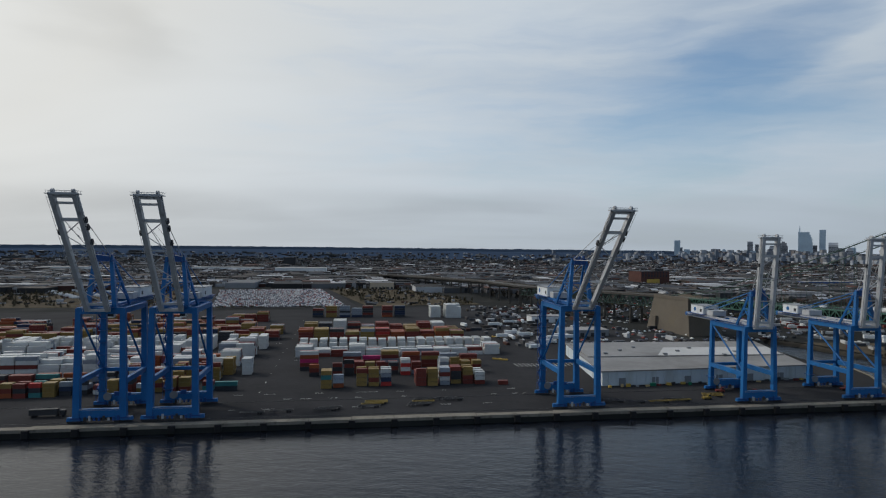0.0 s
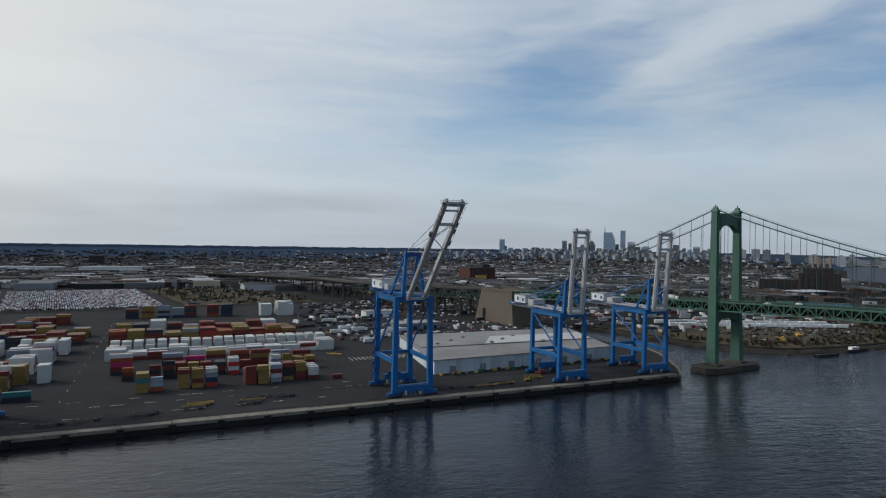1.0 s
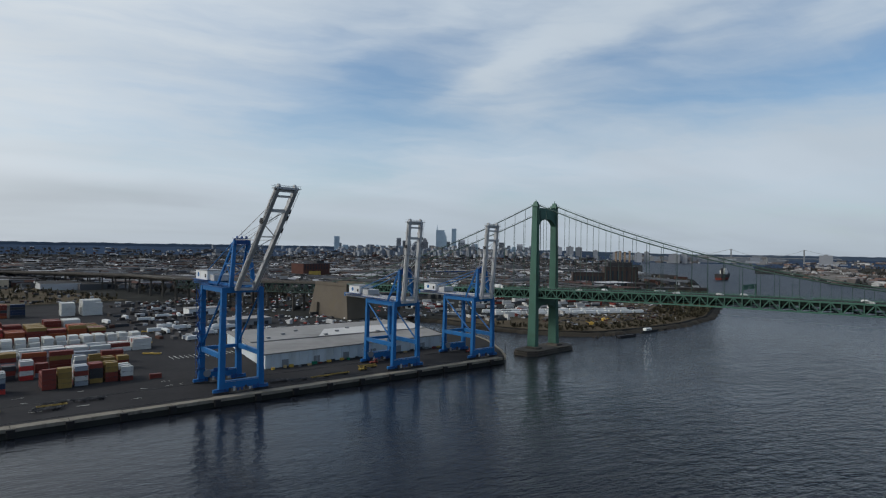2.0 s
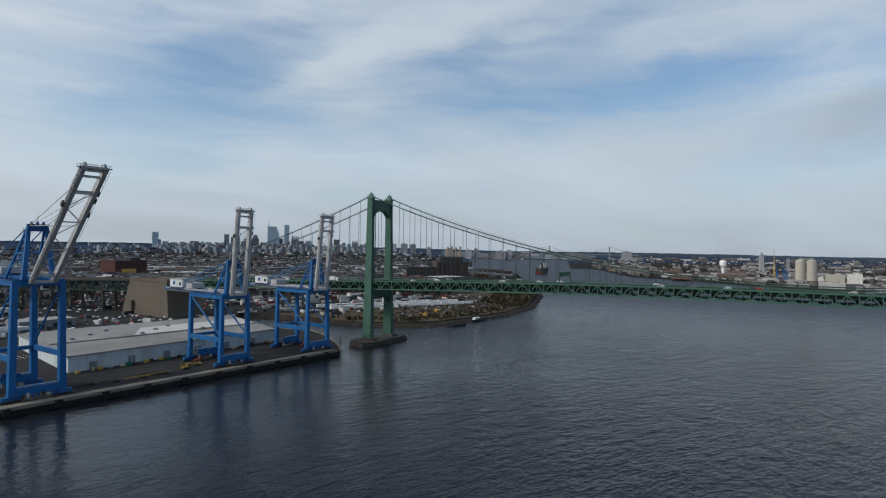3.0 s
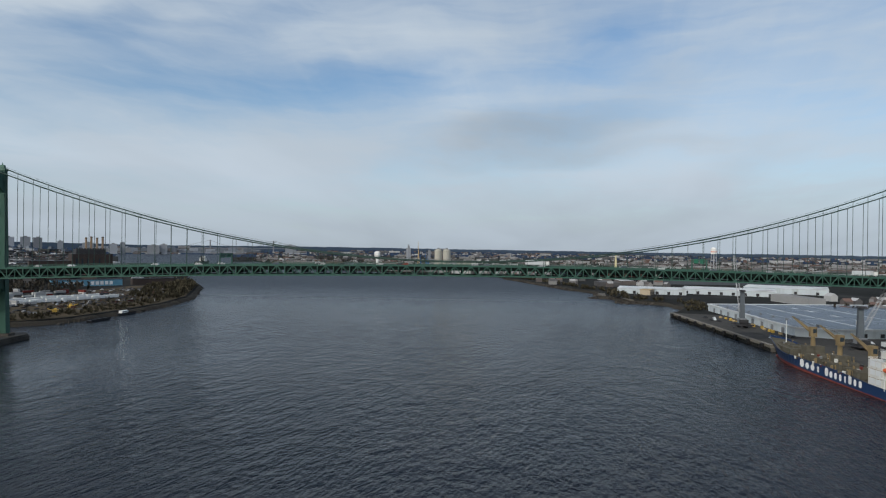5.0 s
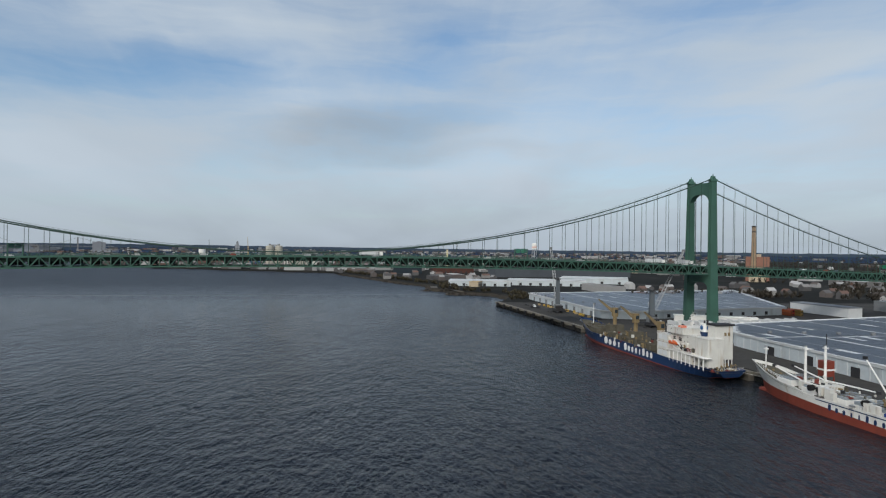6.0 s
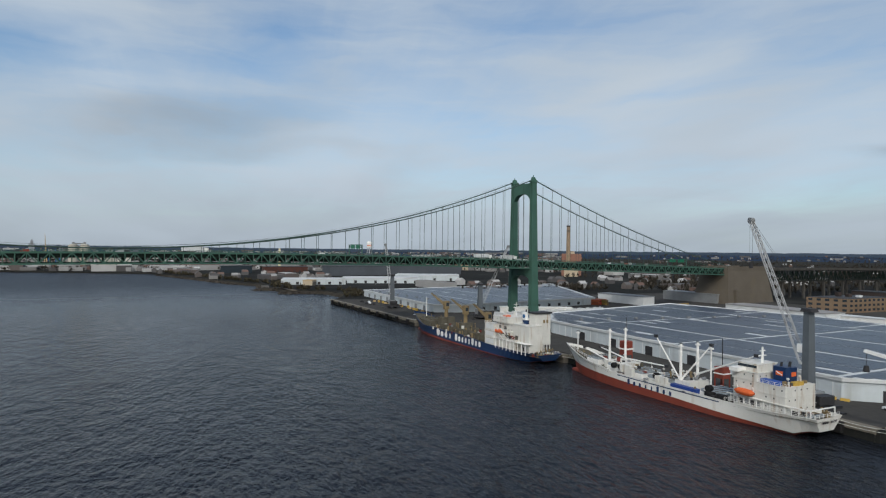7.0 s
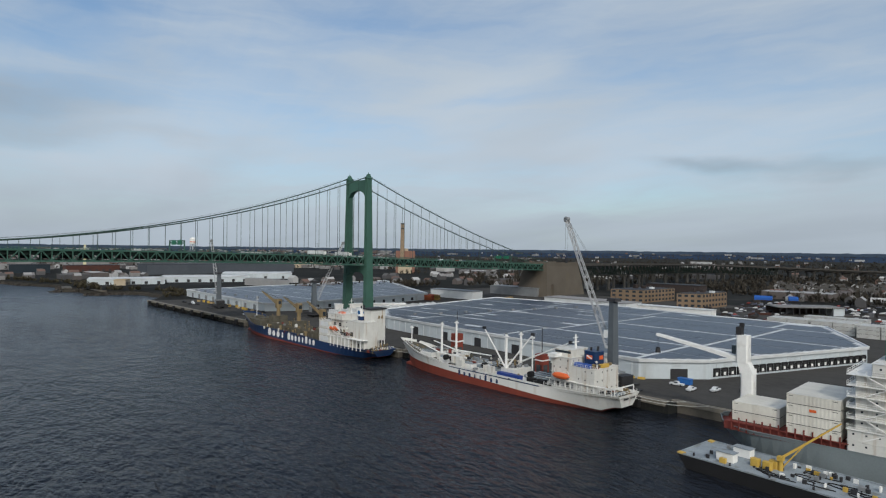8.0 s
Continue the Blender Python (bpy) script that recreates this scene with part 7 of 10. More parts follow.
for k in range(900):
    x, y = lot_rng.uniform(130, 420), lot_rng.uniform(-720, -430)
    if inside((x, y), [(285, -445), (325, -480), (325, -560), (360, -590), (335, -650), (290, -620), (268, -500)]) or inside((x, y), [(170, -500), (225, -500), (240, -575), (300, -660), (200, -690), (140, -560)]):
        m = Matrix.Translation((x, y, DECK)) @ pose(0, 0, 0, 0, 0, lot_rng.choice((12, 102, 55)) + lot_rng.uniform(-5, 5))
        if k % 4:
            car_geo(lot_cars, m)
        else:
            a, b, c = lot_rng.uniform(2, 12), lot_rng.uniform(1.5, 3.5), lot_rng.uniform(1, 3.4)
            lot_goods.add([m @ Vector(p) for p in ((0, 0, 0), (a, 0, 0), (a, b, 0), (0, b, 0), (0, 0, c), (a, 0, c), (a, b, c), (0, b, c))], [(4, 5, 6, 7), (0, 1, 5, 4), (1, 2, 6, 5), (2, 3, 7, 6), (3, 0, 4, 7)])
solid("back_lot_vehicles", lot_cars, M["cars"], "cars and vans parked on the back lots", "cars", kind="stuff")
solid("back_lot_goods", lot_goods, M["city"], "stacked goods and huts on the back lots", "clutter", kind="stuff")
hall("brick_office", 500, -690, 70, 24, 9, 14, M["brown"], M["dark"], "low brown brick works", "building", 5, z=DECK)
hall("riverside_hall", 936, -97, 92, 60, 7, -96, M["shed_wall"], M["roof_pale"], "long low white hall near the shore", "warehouse", 6, z=DECK - 0.3)
hall("riverside_hall", 1030, -302, 110, 80, 8, -108, M["shed_wall"], M["roof_pale"], "white-roofed hall at the end of the shore row", "warehouse", 4, z=DECK - 0.3)
hall("riverside_hall", 960, -205, 122, 70, 7, -103, M["shed_wall"], M["roof_pale"], "long white-roofed hall behind the north pier", "warehouse", 8, z=DECK - 0.3)
hall("shore_house", 900, -88, 26, 14, 7, -20, M["beige"], M["tan"], "small tan house on the shore", "house", 4, z=DECK - 0.3)
hall("long_works", 1240, -290, 284, 60, 18, -82, M["slate_wall"], M["dark"], "long dark grey works hall", "warehouse", 0, z=DECK - 0.3)
hall("long_works", 1382, -79, 92, 40, 12, -84, M["brick"], M["dark"], "low reddish works hall by the shore", "warehouse", 8, z=DECK - 0.3)
hall("waterfront_block", 1336, 22, 62, 30, 15, -84, M["window"], M["dark"], "dark glass waterfront block", "office", 0, z=DECK - 0.3)
hall("pale_store", 1500, -560, 90, 40, 14, -60, M["beige"], M["roof_white"], "pale store beyond the works", "warehouse", 0, z=DECK - 0.3)

# stacked white refrigerated boxes behind the loading bays
for u0, v0, rows, cols, tiers in ((462, 260, 6, 2, 3), (489, 260, 7, 2, 3), (516, 254, 6, 2, 3), (476, 290, 4, 3, 3)):
    for col in range(cols):
        for k in range(rows):
            for tier in range(tiers):
                ob = new("shipping_container", BOX[(12.19, "white")])
                ob.matrix_world = NJQ @ pose(u0 + col * 12.8, v0 + k * 2.7, tier * 2.62)
                tagged(ob, "white refrigerated container stacked behind the warehouse", "container", "refrigerated containers")

# ---- mobile harbour cranes ----
def harbour_crane(m, tower_h, pivot, tip, label, width=1.0):
    """A wheeled harbour crane; pivot and tip of the lattice jib are in its own frame."""
    c = thing("harbour_crane", m, label, "crane", "harbour cranes")
    ch = part("chassis", Geo().box(-7, 7, -3.4, 3.4, 1.6, 3.4, taper=0.3), M["dark"], c)
    for sx in (-1, 1):
        part("outrigger", Geo().beam((sx * 6, -7.5, 2.4), (sx * 6, 7.5, 2.4), 1.1, 0.9).box(sx * 6 - 1.2, sx * 6 + 1.2, -8.4, -6.6, 0, 0.5).box(sx * 6 - 1.2, sx * 6 + 1.2, 6.6, 8.4, 0, 0.5), M["dark"], ch)
        w = Geo()
        for i in range(5):
            for sy in (-1, 1):
                w.tube((sx * (1 + i * 1.1), sy * 2.6 - 0.4, 0.75), (sx * (1 + i * 1.1), sy * 2.6 + 0.4, 0.75), 0.75, n=8)
        part("wheel_set", w, M["rubber"], ch)
    sl = part("slewing_deck", Geo().rbox(-4, 3, -3, 3, 3.6, 7.2, 0.4), M["grey"], c)
    part("counterweight", Geo().rbox(-7.4, -4, -3.2, 3.2, 3.8, 6.6, 0.3), M["dark"], sl)
    part("tower", Geo().beam((0, 0, 7), (0, 0, tower_h), 3.4 * width, 3.8 * width, 2.6 * width, 2.8 * width), mat("crane_slate_paint", (0.10, 0.115, 0.13), 0.5, var=0.3), c, "slate grey tower")
    part("tower_head", Geo().box(-2.8 * width, 2.4 * width, -2 * width, 2 * width, tower_h, tower_h + 1.2, taper=0.3), M["dark"], c)
    part("operator_cab", Geo().rbox(1.4, 3.8, -1.6, 1.2, tower_h * 0.58, tower_h * 0.58 + 2.8, 0.2), M["white"], c)
    p, t = Vector(pivot), Vector(tip)
    d = t - p
    side = d.cross(Vector((0, 0, 1))).normalized()
    nrm = side.cross(d).normalized()
    jib = part("jib", Geo().beam(p - side * 1.6, p + side * 1.6, 0.8, 0.8), M["boom"], c, "pale lattice jib")
    for s in (-1, 1):
        for o in (-1, 1):
            w0, w1 = 1.5, 0.7
            part("chord", Geo().tube(p + side * s * w0 + nrm * o * 0.3, t + side * s * w1 + nrm * o * 0.5, 0.17, n=6), M["boom"], jib)
    n = 16
    lace = Geo()
    for i in range(n):
        f0, f1 = i / n, (i + 1) / n
        a0, a1 = 1.5 - 0.8 * f0, 1.5 - 0.8 * f1
        for s in (-1, 1):
            lace.tube(p + d * f0 + side * s * a0, p + d * f1 - side * s * a1, 0.09, n=4)
            lace.tube(p + d * f0 + side * s * a0 + nrm * 0.9 * (f0 if f0 < 0.5 else 1 - f0), p + d * f1 + side * s * a1 - nrm * 0.9 * (f0 if f0 < 0.5 else 1 - f0), 0.08, n=4)
    part("lacing", lace, M["boom"], jib)
    head = Geo().tube(t - side * 0.9, t + side * 0.9, 1.1, n=10).beam(t - d.normalized() * 1.6, t + d.normalized() * 1.3, 1.5, 0.5, 0.7, 0.3)
    part("jib_head", head, M["grey"], jib)
    for s in (-0.6, 0.6):
        part("luffing_rope", Geo().tube(t + side * s, Vector((-1.5, 0, tower_h + 1)), 0.06, n=4), M["dark"], c)
        part("hoist_rope", Geo().tube(t + side * s, t + side * s - Vector((0, 0, 16)), 0.05, n=4), M["dark"], c)
    part("hook_block", Geo().rbox(t.x - 0.7, t.x + 0.7, t.y - 0.5, t.y + 0.5, t.z - 18.2, t.z - 16, 0.2), M["dark"], c)


harbour_crane(pose(157.5, -183.8, DECK), 33.5, (1.5, 0.5, 16), (28, -2.7, 65.5), "tall slate harbour crane with raised lattice jib", 0.85)
harbour_crane(pose(440, -174, DECK), 26, (1, -2, 12), (20, -32, 56), "slate harbour crane between warehouse and moored ship")
harbour_crane(pose(538, -127, DECK), 29, (-1, 1, 13), (16, 3, 57), "slate harbour crane on the open northern quay")

# ---- moored ships ----
def ship_hull(name_parent, L, B, sheer, rake, paints, boot, x0=0.0, stern_round=False, n=46, counter=-3.0, fine=0.0):
    """Hull by stations along x from stern to bow. sheer(t): height of the rail; boot: top of the red paint."""
    g, deckv = Geo(), []
    rows = []
    boot_of = boot if callable(boot) else (lambda t: boot)
    for i in range(n + 1):
        t = i / n
        full = min(1.0, 0.78 + 0.22 * min(1, t / 0.10)) if not stern_round else min(1.0, math.sqrt(max(0.0, 1 - (1 - min(1, t / 0.10)) ** 2)) * 0.9 + 0.1)
        bow_d = 1 - max(0, (t - 0.74) / 0.26) ** 2.2
        bow_w = 1 - max(0, (t - 0.62) / 0.38) ** 1.7
        yd, yw = B / 2 * full * max(0.012, bow_d), B / 2 * (full ** 1.5) * max(0.012, bow_w)
        if fine:
            yw *= 0.40 + 0.60 * smooth(0, fine, t)
        x = x0 + L * t
        z = sheer(t)
        keel = -3.0 + (counter + 3.0) * (1 - smooth(0.0, 0.15, t))
        back = rake * max(0, (t - 0.75) / 0.25) ** 2
        under = (5.0 if counter < 0 else 2.0) * max(0, 1 - t / 0.06)
        xs = [x - back + under, x - back + under * 0.8, x - back * 0.85 + under * 0.4, x]
        zs = [keel, max(0.0, keel + 0.3), max(boot_of(t), keel + 0.6), z]
        ys = [yw * 0.9, yw, yw + (yd - yw) * 0.3, yd]
        rows.append([(a, b, c) for a, b, c in zip(xs, ys, zs)])
    for s in (1, -1):
        for i in range(n):
            for k in range(3):
                a, b, c, d = rows[i][k], rows[i + 1][k], rows[i + 1][k + 1], rows[i][k + 1]
                vs = [(p[0], p[1] * s, p[2]) for p in (a, b, c, d)]
                g.add(vs, [(0, 1, 2, 3) if s < 0 else (3, 2, 1, 0)], 0 if k < 2 else 1)
    for k in range(3):                            # transom
        a, d = rows[0][k], rows[0][k + 1]
        g.add([(a[0], a[1], a[2]), (a[0], -a[1], a[2]), (d[0], -d[1], d[2]), (d[0], d[1], d[2])], [(3, 2, 1, 0)], 0 if k < 2 else 1)
    part("hull", g, paints[:2], name_parent)
    dk = Geo()
    for i in range(n):
        a, b = rows[i][3], rows[i + 1][3]
        dk.add([(a[0], a[1] - 0.1, a[2] - 1.0), (b[0], b[1] - 0.1, b[2] - 1.0), (b[0], -b[1] + 0.1, b[2] - 1.0), (a[0], -a[1] + 0.1, a[2] - 1.0)], [(0, 3, 2, 1)])
    part("deck", dk, paints[2], name_parent)
    rail = Geo()
    for s in (1, -1):
        for i in range(n):
            a, b = rows[i][3], rows[i + 1][3]
            rail.beam((a[0], s * a[1], a[2]), (b[0], s * b[1], b[2]), 0.28, 0.22)
    part("bulwark_rail", rail, paints[1], name_parent)
    return rows


port_rng = random.Random(12)


def house_block(parent, x0, x1, y0, y1, z0, z1, decks, label="", windows=True, paint="ship_white"):
    b = part("house_block", Geo().rbox(x0, x1, y0, y1, z0, z1, 0.25), M[paint], parent, label)
    h = (z1 - z0) / decks
    for k in range(decks):
        z = z0 + (k + 0.55) * h
        part("deck_edge", Geo().box(x0 - 0.14, x1 + 0.14, y0 - 0.14, y1 + 0.14, z0 + (k + 1) * h - 0.08, z0 + (k + 1) * h + 0.02), M[paint], b)
        if windows:
            g = Geo()
            m = int((x1 - x0) / 2.6)
            for j in range(m):
                if port_rng.random() < 0.4:
                    continue
                x = x0 + (j + 0.5) * (x1 - x0) / m
                g.box(x - 0.22, x + 0.22, y1 - 0.02, y1 + 0.04, z, z + 0.45).box(x - 0.22, x + 0.22, y0 - 0.04, y0 + 0.02, z, z + 0.45)
            m = int((y1 - y0) / 2.6)
            for j in range(m):
                if port_rng.random() < 0.4:
                    continue
                y = y0 + (j + 0.5) * (y1 - y0) / m
                g.box(x0 - 0.04, x0 + 0.02, y - 0.22, y + 0.22, z, z + 0.45).box(x1 - 0.02, x1 + 0.04, y - 0.22, y + 0.22, z, z + 0.45)
            if g.v:
                part("portholes", g, M["window"], b)
    return b


def railing(parent, pts, h=1.1):
    g = Geo()
    for a, b in zip(pts, pts[1:]):
        a, b = Vector(a), Vector(b)
        for k in (0.5, 1.0):
            g.beam(a + Vector((0, 0, h * k)), b + Vector((0, 0, h * k)), 0.08, 0.08)
        n = max(1, int((b - a).length / 2.0))
        for i in range(n + 1):
            p = a.lerp(b, i / n)
            g.beam(p, p + Vector((0, 0, h)), 0.09, 0.09)
    part("railing", g, M["white"], parent)


def lifeboat(parent, x, y, z, L=6.5):
    g = Geo()
    rings = []
    for i in range(7):
        t = i / 6
        w = 1.25 * math.sqrt(max(0.02, 1 - (2 * t - 1) ** 2)) ** 0.7
        rings.append([(x + L * t, y + w * math.cos(a), z + 1.1 + 1.2 * w / 1.25 * math.sin(a)) for a in (k * math.pi / 4 for k in range(8))])
    for i in range(6):
        for k in range(8):
            g.add([rings[i][k], rings[i][(k + 1) % 8], rings[i + 1][(k + 1) % 8], rings[i + 1][k]], [(3, 2, 1, 0)])
    lb = part("lifeboat", g, M["orange"], parent, "orange enclosed lifeboat")
    part("davit", Geo().beam((x + 0.8, y - 1.6, z - 0.5), (x + 0.8, y, z + 3.2), 0.3, 0.3).beam((x + L - 0.8, y - 1.6, z - 0.5), (x + L - 0.8, y, z + 3.2), 0.3, 0.3), M["white"], lb)


def deck_crane(parent, x, y, z, h, jib, paint):
    c = part("deck_crane", Geo().tube((x, y, z), (x, y, z + h * 0.55), 1.3, 1.1, 10).rbox(x - 1.7, x + 1.7, y - 1.6, y + 1.6, z + h * 0.5, z + h, 0.4), paint, parent)
    tx, ty, tz = jib
    part("jib", Geo().beam((x, y - 0.8, z + h * 0.7), (tx, ty - 0.3, tz), 0.6, 1.1, 0.4, 0.5).beam((x, y + 0.8, z + h * 0.7), (tx, ty + 0.3, tz), 0.6, 1.1, 0.4, 0.5), paint, c)
    part("topping_rope", Geo().tube((x, y, z + h + 0.6), (tx, ty, tz), 0.08, n=4), M["dark"], c)
    part("cab_window", Geo().box(x - 1.75, x - 1.65, y - 1, y + 1, z + h * 0.7, z + h * 0.9), M["window"], c)


def strokes(parent, x0, x1, y, z, h, count, paint, widths, lean=0.0):
    """A name reduced to plain upright blocks."""
    x = x0
    step = (x1 - x0) / count
    for k in range(count):
        w = step * widths[k % len(widths)]
        hh = h * (1.0 if k in (0, 5) else 0.74)
        a, b, z0, c = x + (step - w) / 2, x + (step + w) / 2, z + lean * k, abs(w) * 0.28
        a, b = min(a, b), max(a, b)
        ring8 = [(a + c, z0), (b - c, z0), (b, z0 + c), (b, z0 + hh - c), (b - c, z0 + hh), (a + c, z0 + hh), (a, z0 + hh - c), (a, z0 + c)]
        part("name_block", Geo().add([(p, yy, r) for yy in (y, y + 0.08) for p, r in ring8], [tuple(range(8)), tuple(range(15, 7, -1))] + [(i, i + 8, (i + 1) % 8 + 8, (i + 1) % 8) for i in range(8)]), paint, parent)
        x += step


# navy cargo ship
s1 = thing("cargo_ship", pose(277.8, -147, 0, 0, 0, 10.65), "navy blue reefer ship with white aft house and tan cranes", "ship", "moored ships")


def sheer1(t):
    return 5.0 + 1.6 * smooth(0.23, 0.51, t) + 5.4 * smooth(0.76, 0.96, t)


ship_hull(s1, 158, 18.8, sheer1, 13, (M["antifoul"], M["hull_blue"], M["deck_green"]), lambda t: 0.15 + 2.6 * t * t, x0=-4.0, counter=1.2, fine=0.22)
strokes(s1, 101, 80, 9.45, 2.2, 4.3, 4, M["white"], (0.74, 0.66, 0.66, 0.3))
strokes(s1, 77, 46, 9.45, 1.9, 4.2, 8, M["white"], (0.74, 0.62, 0.5, 0.5, 0.3, 0.62, 0.5, 0.56))
bow_tip = Geo().tube((136, 0, 1.0), (145, 0, 0.4), 2.4, 0.8, 10)
part("bulbous_bow", bow_tip, M["antifoul"], s1)
for x0, x1, z in ((52, 66, 8.4), (69, 84, 8.6), (87, 101, 9.4)):
    h = part("hatch_cover", Geo().rbox(x0, x1, -7, 7, 5, z, 0.3), M["deck_green"], s1)
    g = Geo()
    for k in range(5):
        xx = x0 + (k + 0.5) * (x1 - x0) / 5
        g.box(xx - 0.15, xx + 0.15, -7.1, 7.1, z, z + 0.25)
    part("cover_rib", g, M["deck_green"], h)
part("forecastle", Geo().prism([(114, -8.0), (114, 8.0), (128, 6.4), (142, 3.0), (149, 0.6), (149, -0.6), (142, -3.0), (128, -6.4)], 6, 9.4), M["deck_green"], s1)
part("mast_house", Geo().rbox(102, 108, -5, 5, 5, 13, 0.2), M["deck_green"], s1)
part("mast_house", Geo().rbox(77, 83, -4, 4, 5, 12, 0.2), M["deck_green"], s1)
deck_crane(s1, 105, 0, 12.5, 11, (121, 3, 27.5), M["crane_tan"])
deck_crane(s1, 80, 0, 11.5, 11, (100, -1, 25), M["crane_tan"])
deck_crane(s1, 57, -2, 8.5, 12, (74, -2, 24), M["crane_tan"])
part("foremast", Geo().tube((134, 0, 9), (134, 0, 24), 0.28, 0.16, 8).beam((134, -1.6, 21), (134, 1.6, 21), 0.15, 0.15), M["white"], s1)
for k in range(9):
    xx = 50 + k * 7.2
    part("deck_post", Geo().box(xx, xx + 0.8, 8.2, 9.2, 5, 8.0 + (k % 3) * 0.6), M["crane_tan"] if k % 2 else M["deck_green"], s1)
part("deck_tractor", Geo().rbox(44, 49, -2, 2, 10.5, 12.5, 0.3), M["orange"], s1)
hb = house_block(s1, 33, 43, 3.0, 9.2, 4.5, 16.5, 3, "", False)
house_block(s1, 14, 33, -9.5, 9.0, 4.5, 10.5, 2, "", True)
house_block(s1, 17, 36, -9.0, 6.0, 10.5, 18.0, 3, "white superstructure streaked with rust")
house_block(s1, 23, 37, -9.5, 7.5, 18.0, 21.0, 1)
part("wheelhouse_window", Geo().box(37.0, 37.1, -8.5, 6.5, 19.4, 20.5), M["window"], s1)
sth = house_block(s1, 7.6, 13.6, -9.4, 0.4, 8.0, 24.2, 1, "tall white stern house", False)
part("stern_roof", Geo().box(7.0, 14.0, -9.8, 0.8, 24.2, 25.0), M["dark"], s1)
for y_ in (-7.6, -5.6):
    part("louvre", Geo().box(7.52, 7.62, y_, y_ + 1.2, 19.4, 21.0), M["crane_tan"], sth)
house_block(s1, 4.5, 20, -2, 6.6, 4.5, 18.2, 1, "", False)
part("engine_casing_door", Geo().box(9, 10, 6.58, 6.68, 5.2, 7.2), M["dark"], s1)
part("engine_casing_door", Geo().box(14.5, 16.8, 6.58, 6.68, 10.2, 12.4), M["dark"], s1)
fu = part("funnel", Geo().rbox(14.5, 18.5, -3, 1.4, 15, 20.4, 0.8), M["hull_blue"], s1)
part("funnel_top", Geo().rbox(14.4, 18.6, -3.1, 1.5, 20.4, 24.4, 0.8), M["white"], fu, "white funnel top")
part("funnel_emblem", Geo().tube((16.5, 1.5, 22.4), (16.5, 1.6, 22.4), 1.1, n=14).tube((14.4, -0.8, 22.4), (14.3, -0.8, 22.4), 1.1, n=14), M["blue"], fu)
part("exhaust_pipe", Geo().tube((15.6, -1, 24), (15.4, -1, 26.2), 0.5, n=8).tube((17.3, -0.6, 24), (17.2, -0.6, 25.8), 0.4, n=8), M["dark"], fu)
part("radar_mast", Geo().tube((27, -1, 21), (27, -1, 29), 0.3, 0.15, 6).beam((27, -3, 26), (27, 1, 26), 0.2, 0.3).beam((27, -2, 27.6), (27, 0.4, 27.6), 0.15, 0.2), M["white"], s1)
for x_, z_ in ((24.5, 11.4), (28.5, 11.4), (32.2, 11.4), (26, 14.4), (31, 14.4)):
    part("gallery_opening", Geo().box(x_, x_ + 2.4, 5.98, 6.06, z_, z_ + 1.7), M["dark"], s1)
lifeboat(s1, 25, 8.6, 12.2, 8.5)
for x_, y_, z_, r_, h_ in ((19.5, 7.4, 10.5, 1.1, 3.4), (22.4, 7.6, 10.5, 0.9, 2.6), (30, -2, 21.0, 0.8, 1.6), (33, 2, 21.0, 0.7, 2.2), (19, -4, 18.0, 1.0, 2.4)):
    part("ventilator", Geo().tube((x_, y_, z_), (x_, y_, z_ + h_), r_ * 0.6, r_ * 0.6, 10).tube((x_, y_, z_ + h_), (x_, y_, z_ + h_ + 0.7), r_, r_ * 0.7, 10), M["ship_white"], s1)
for x_, z_ in ((34, 7.2), (38, 7.2), (34, 11.2), (38, 11.2), (34, 15.0), (38, 15.0)):
    part("side_panel", Geo().box(x_, x_ + 3.4, 9.2, 9.28, z_ - 1.2, z_ + 1.3), M["wall_white"], hb)
for z_ in (8.5, 12.5):
    part("panel_seam", Geo().box(33, 43, 9.2, 9.26, z_, z_ + 0.16), M["crane_tan"], hb)
for k in range(4):
    part("stair_flight", Geo().beam((20 + k * 2.2, 9.3, 9.6 + (k % 2) * 3), (25 + k * 2.2, 9.3, 12.4 + (k % 2) * 3), 0.7, 0.18), M["ship_white"], s1)
part("bow_mooring_deck", Geo().box(118, 124, -4, 4, 9.4, 10.4).box(128, 131, -2.5, 2.5, 9.4, 10.8), M["deck_green"], s1)
part("flag_locker", Geo().box(27, 30, 2.5, 5.5, 21.0, 21.9), M["orange"], s1)
railing(s1, [(20, 6.6, 18.2), (4.6, 6.6, 18.2), (4.6, -2, 18.2)])
railing(s1, [(37, 7.4, 21), (23, 7.4, 21), (23, -9.4, 21)])
railing(s1, [(33, 9.1, 16.5), (43, 9.1, 16.5), (43, 3.1, 16.5)])
railing(s1, [(14, 8.9, 10.5), (33, 8.9, 10.5)])
railing(s1, [(-3.6, 6.0, 5.1), (-3.6, -6.0, 5.1)])
for k in range(9):
    part("stanchion", Geo().box(4 + k * 3.4, 4.35 + k * 3.4, 9.2, 9.55, 4, 9.4), M["white"], s1)
part("boat_deck", Geo().box(3, 34, 5.5, 9.7, 9.4, 9.65), M["white"], s1)
for k in range(6):
    part("stanchion", Geo().box(7.8, 8.15, -9.2 + k * 1.85, -8.85 + k * 1.85, 4, 8.2), M["white"], s1)
railing(s1, [(3, 9.6, 9.6), (34, 9.6, 9.6)])
railing(s1, [(17, 6, 18), (17, -9, 18)])
for k in range(5):
    part("winch", Geo().tube((2.5, -6 + k * 3, 4.8), (2.5, -4.6 + k * 3, 4.8), 0.7, n=10), M["dark"], s1)

# white cargo ship with derricks
s2 = thing("derrick_ship", pose(131.2, -174.0, 0, 0, 0, 9), "white reefer ship with red boot-topping and derrick posts", "ship", "moored ships")


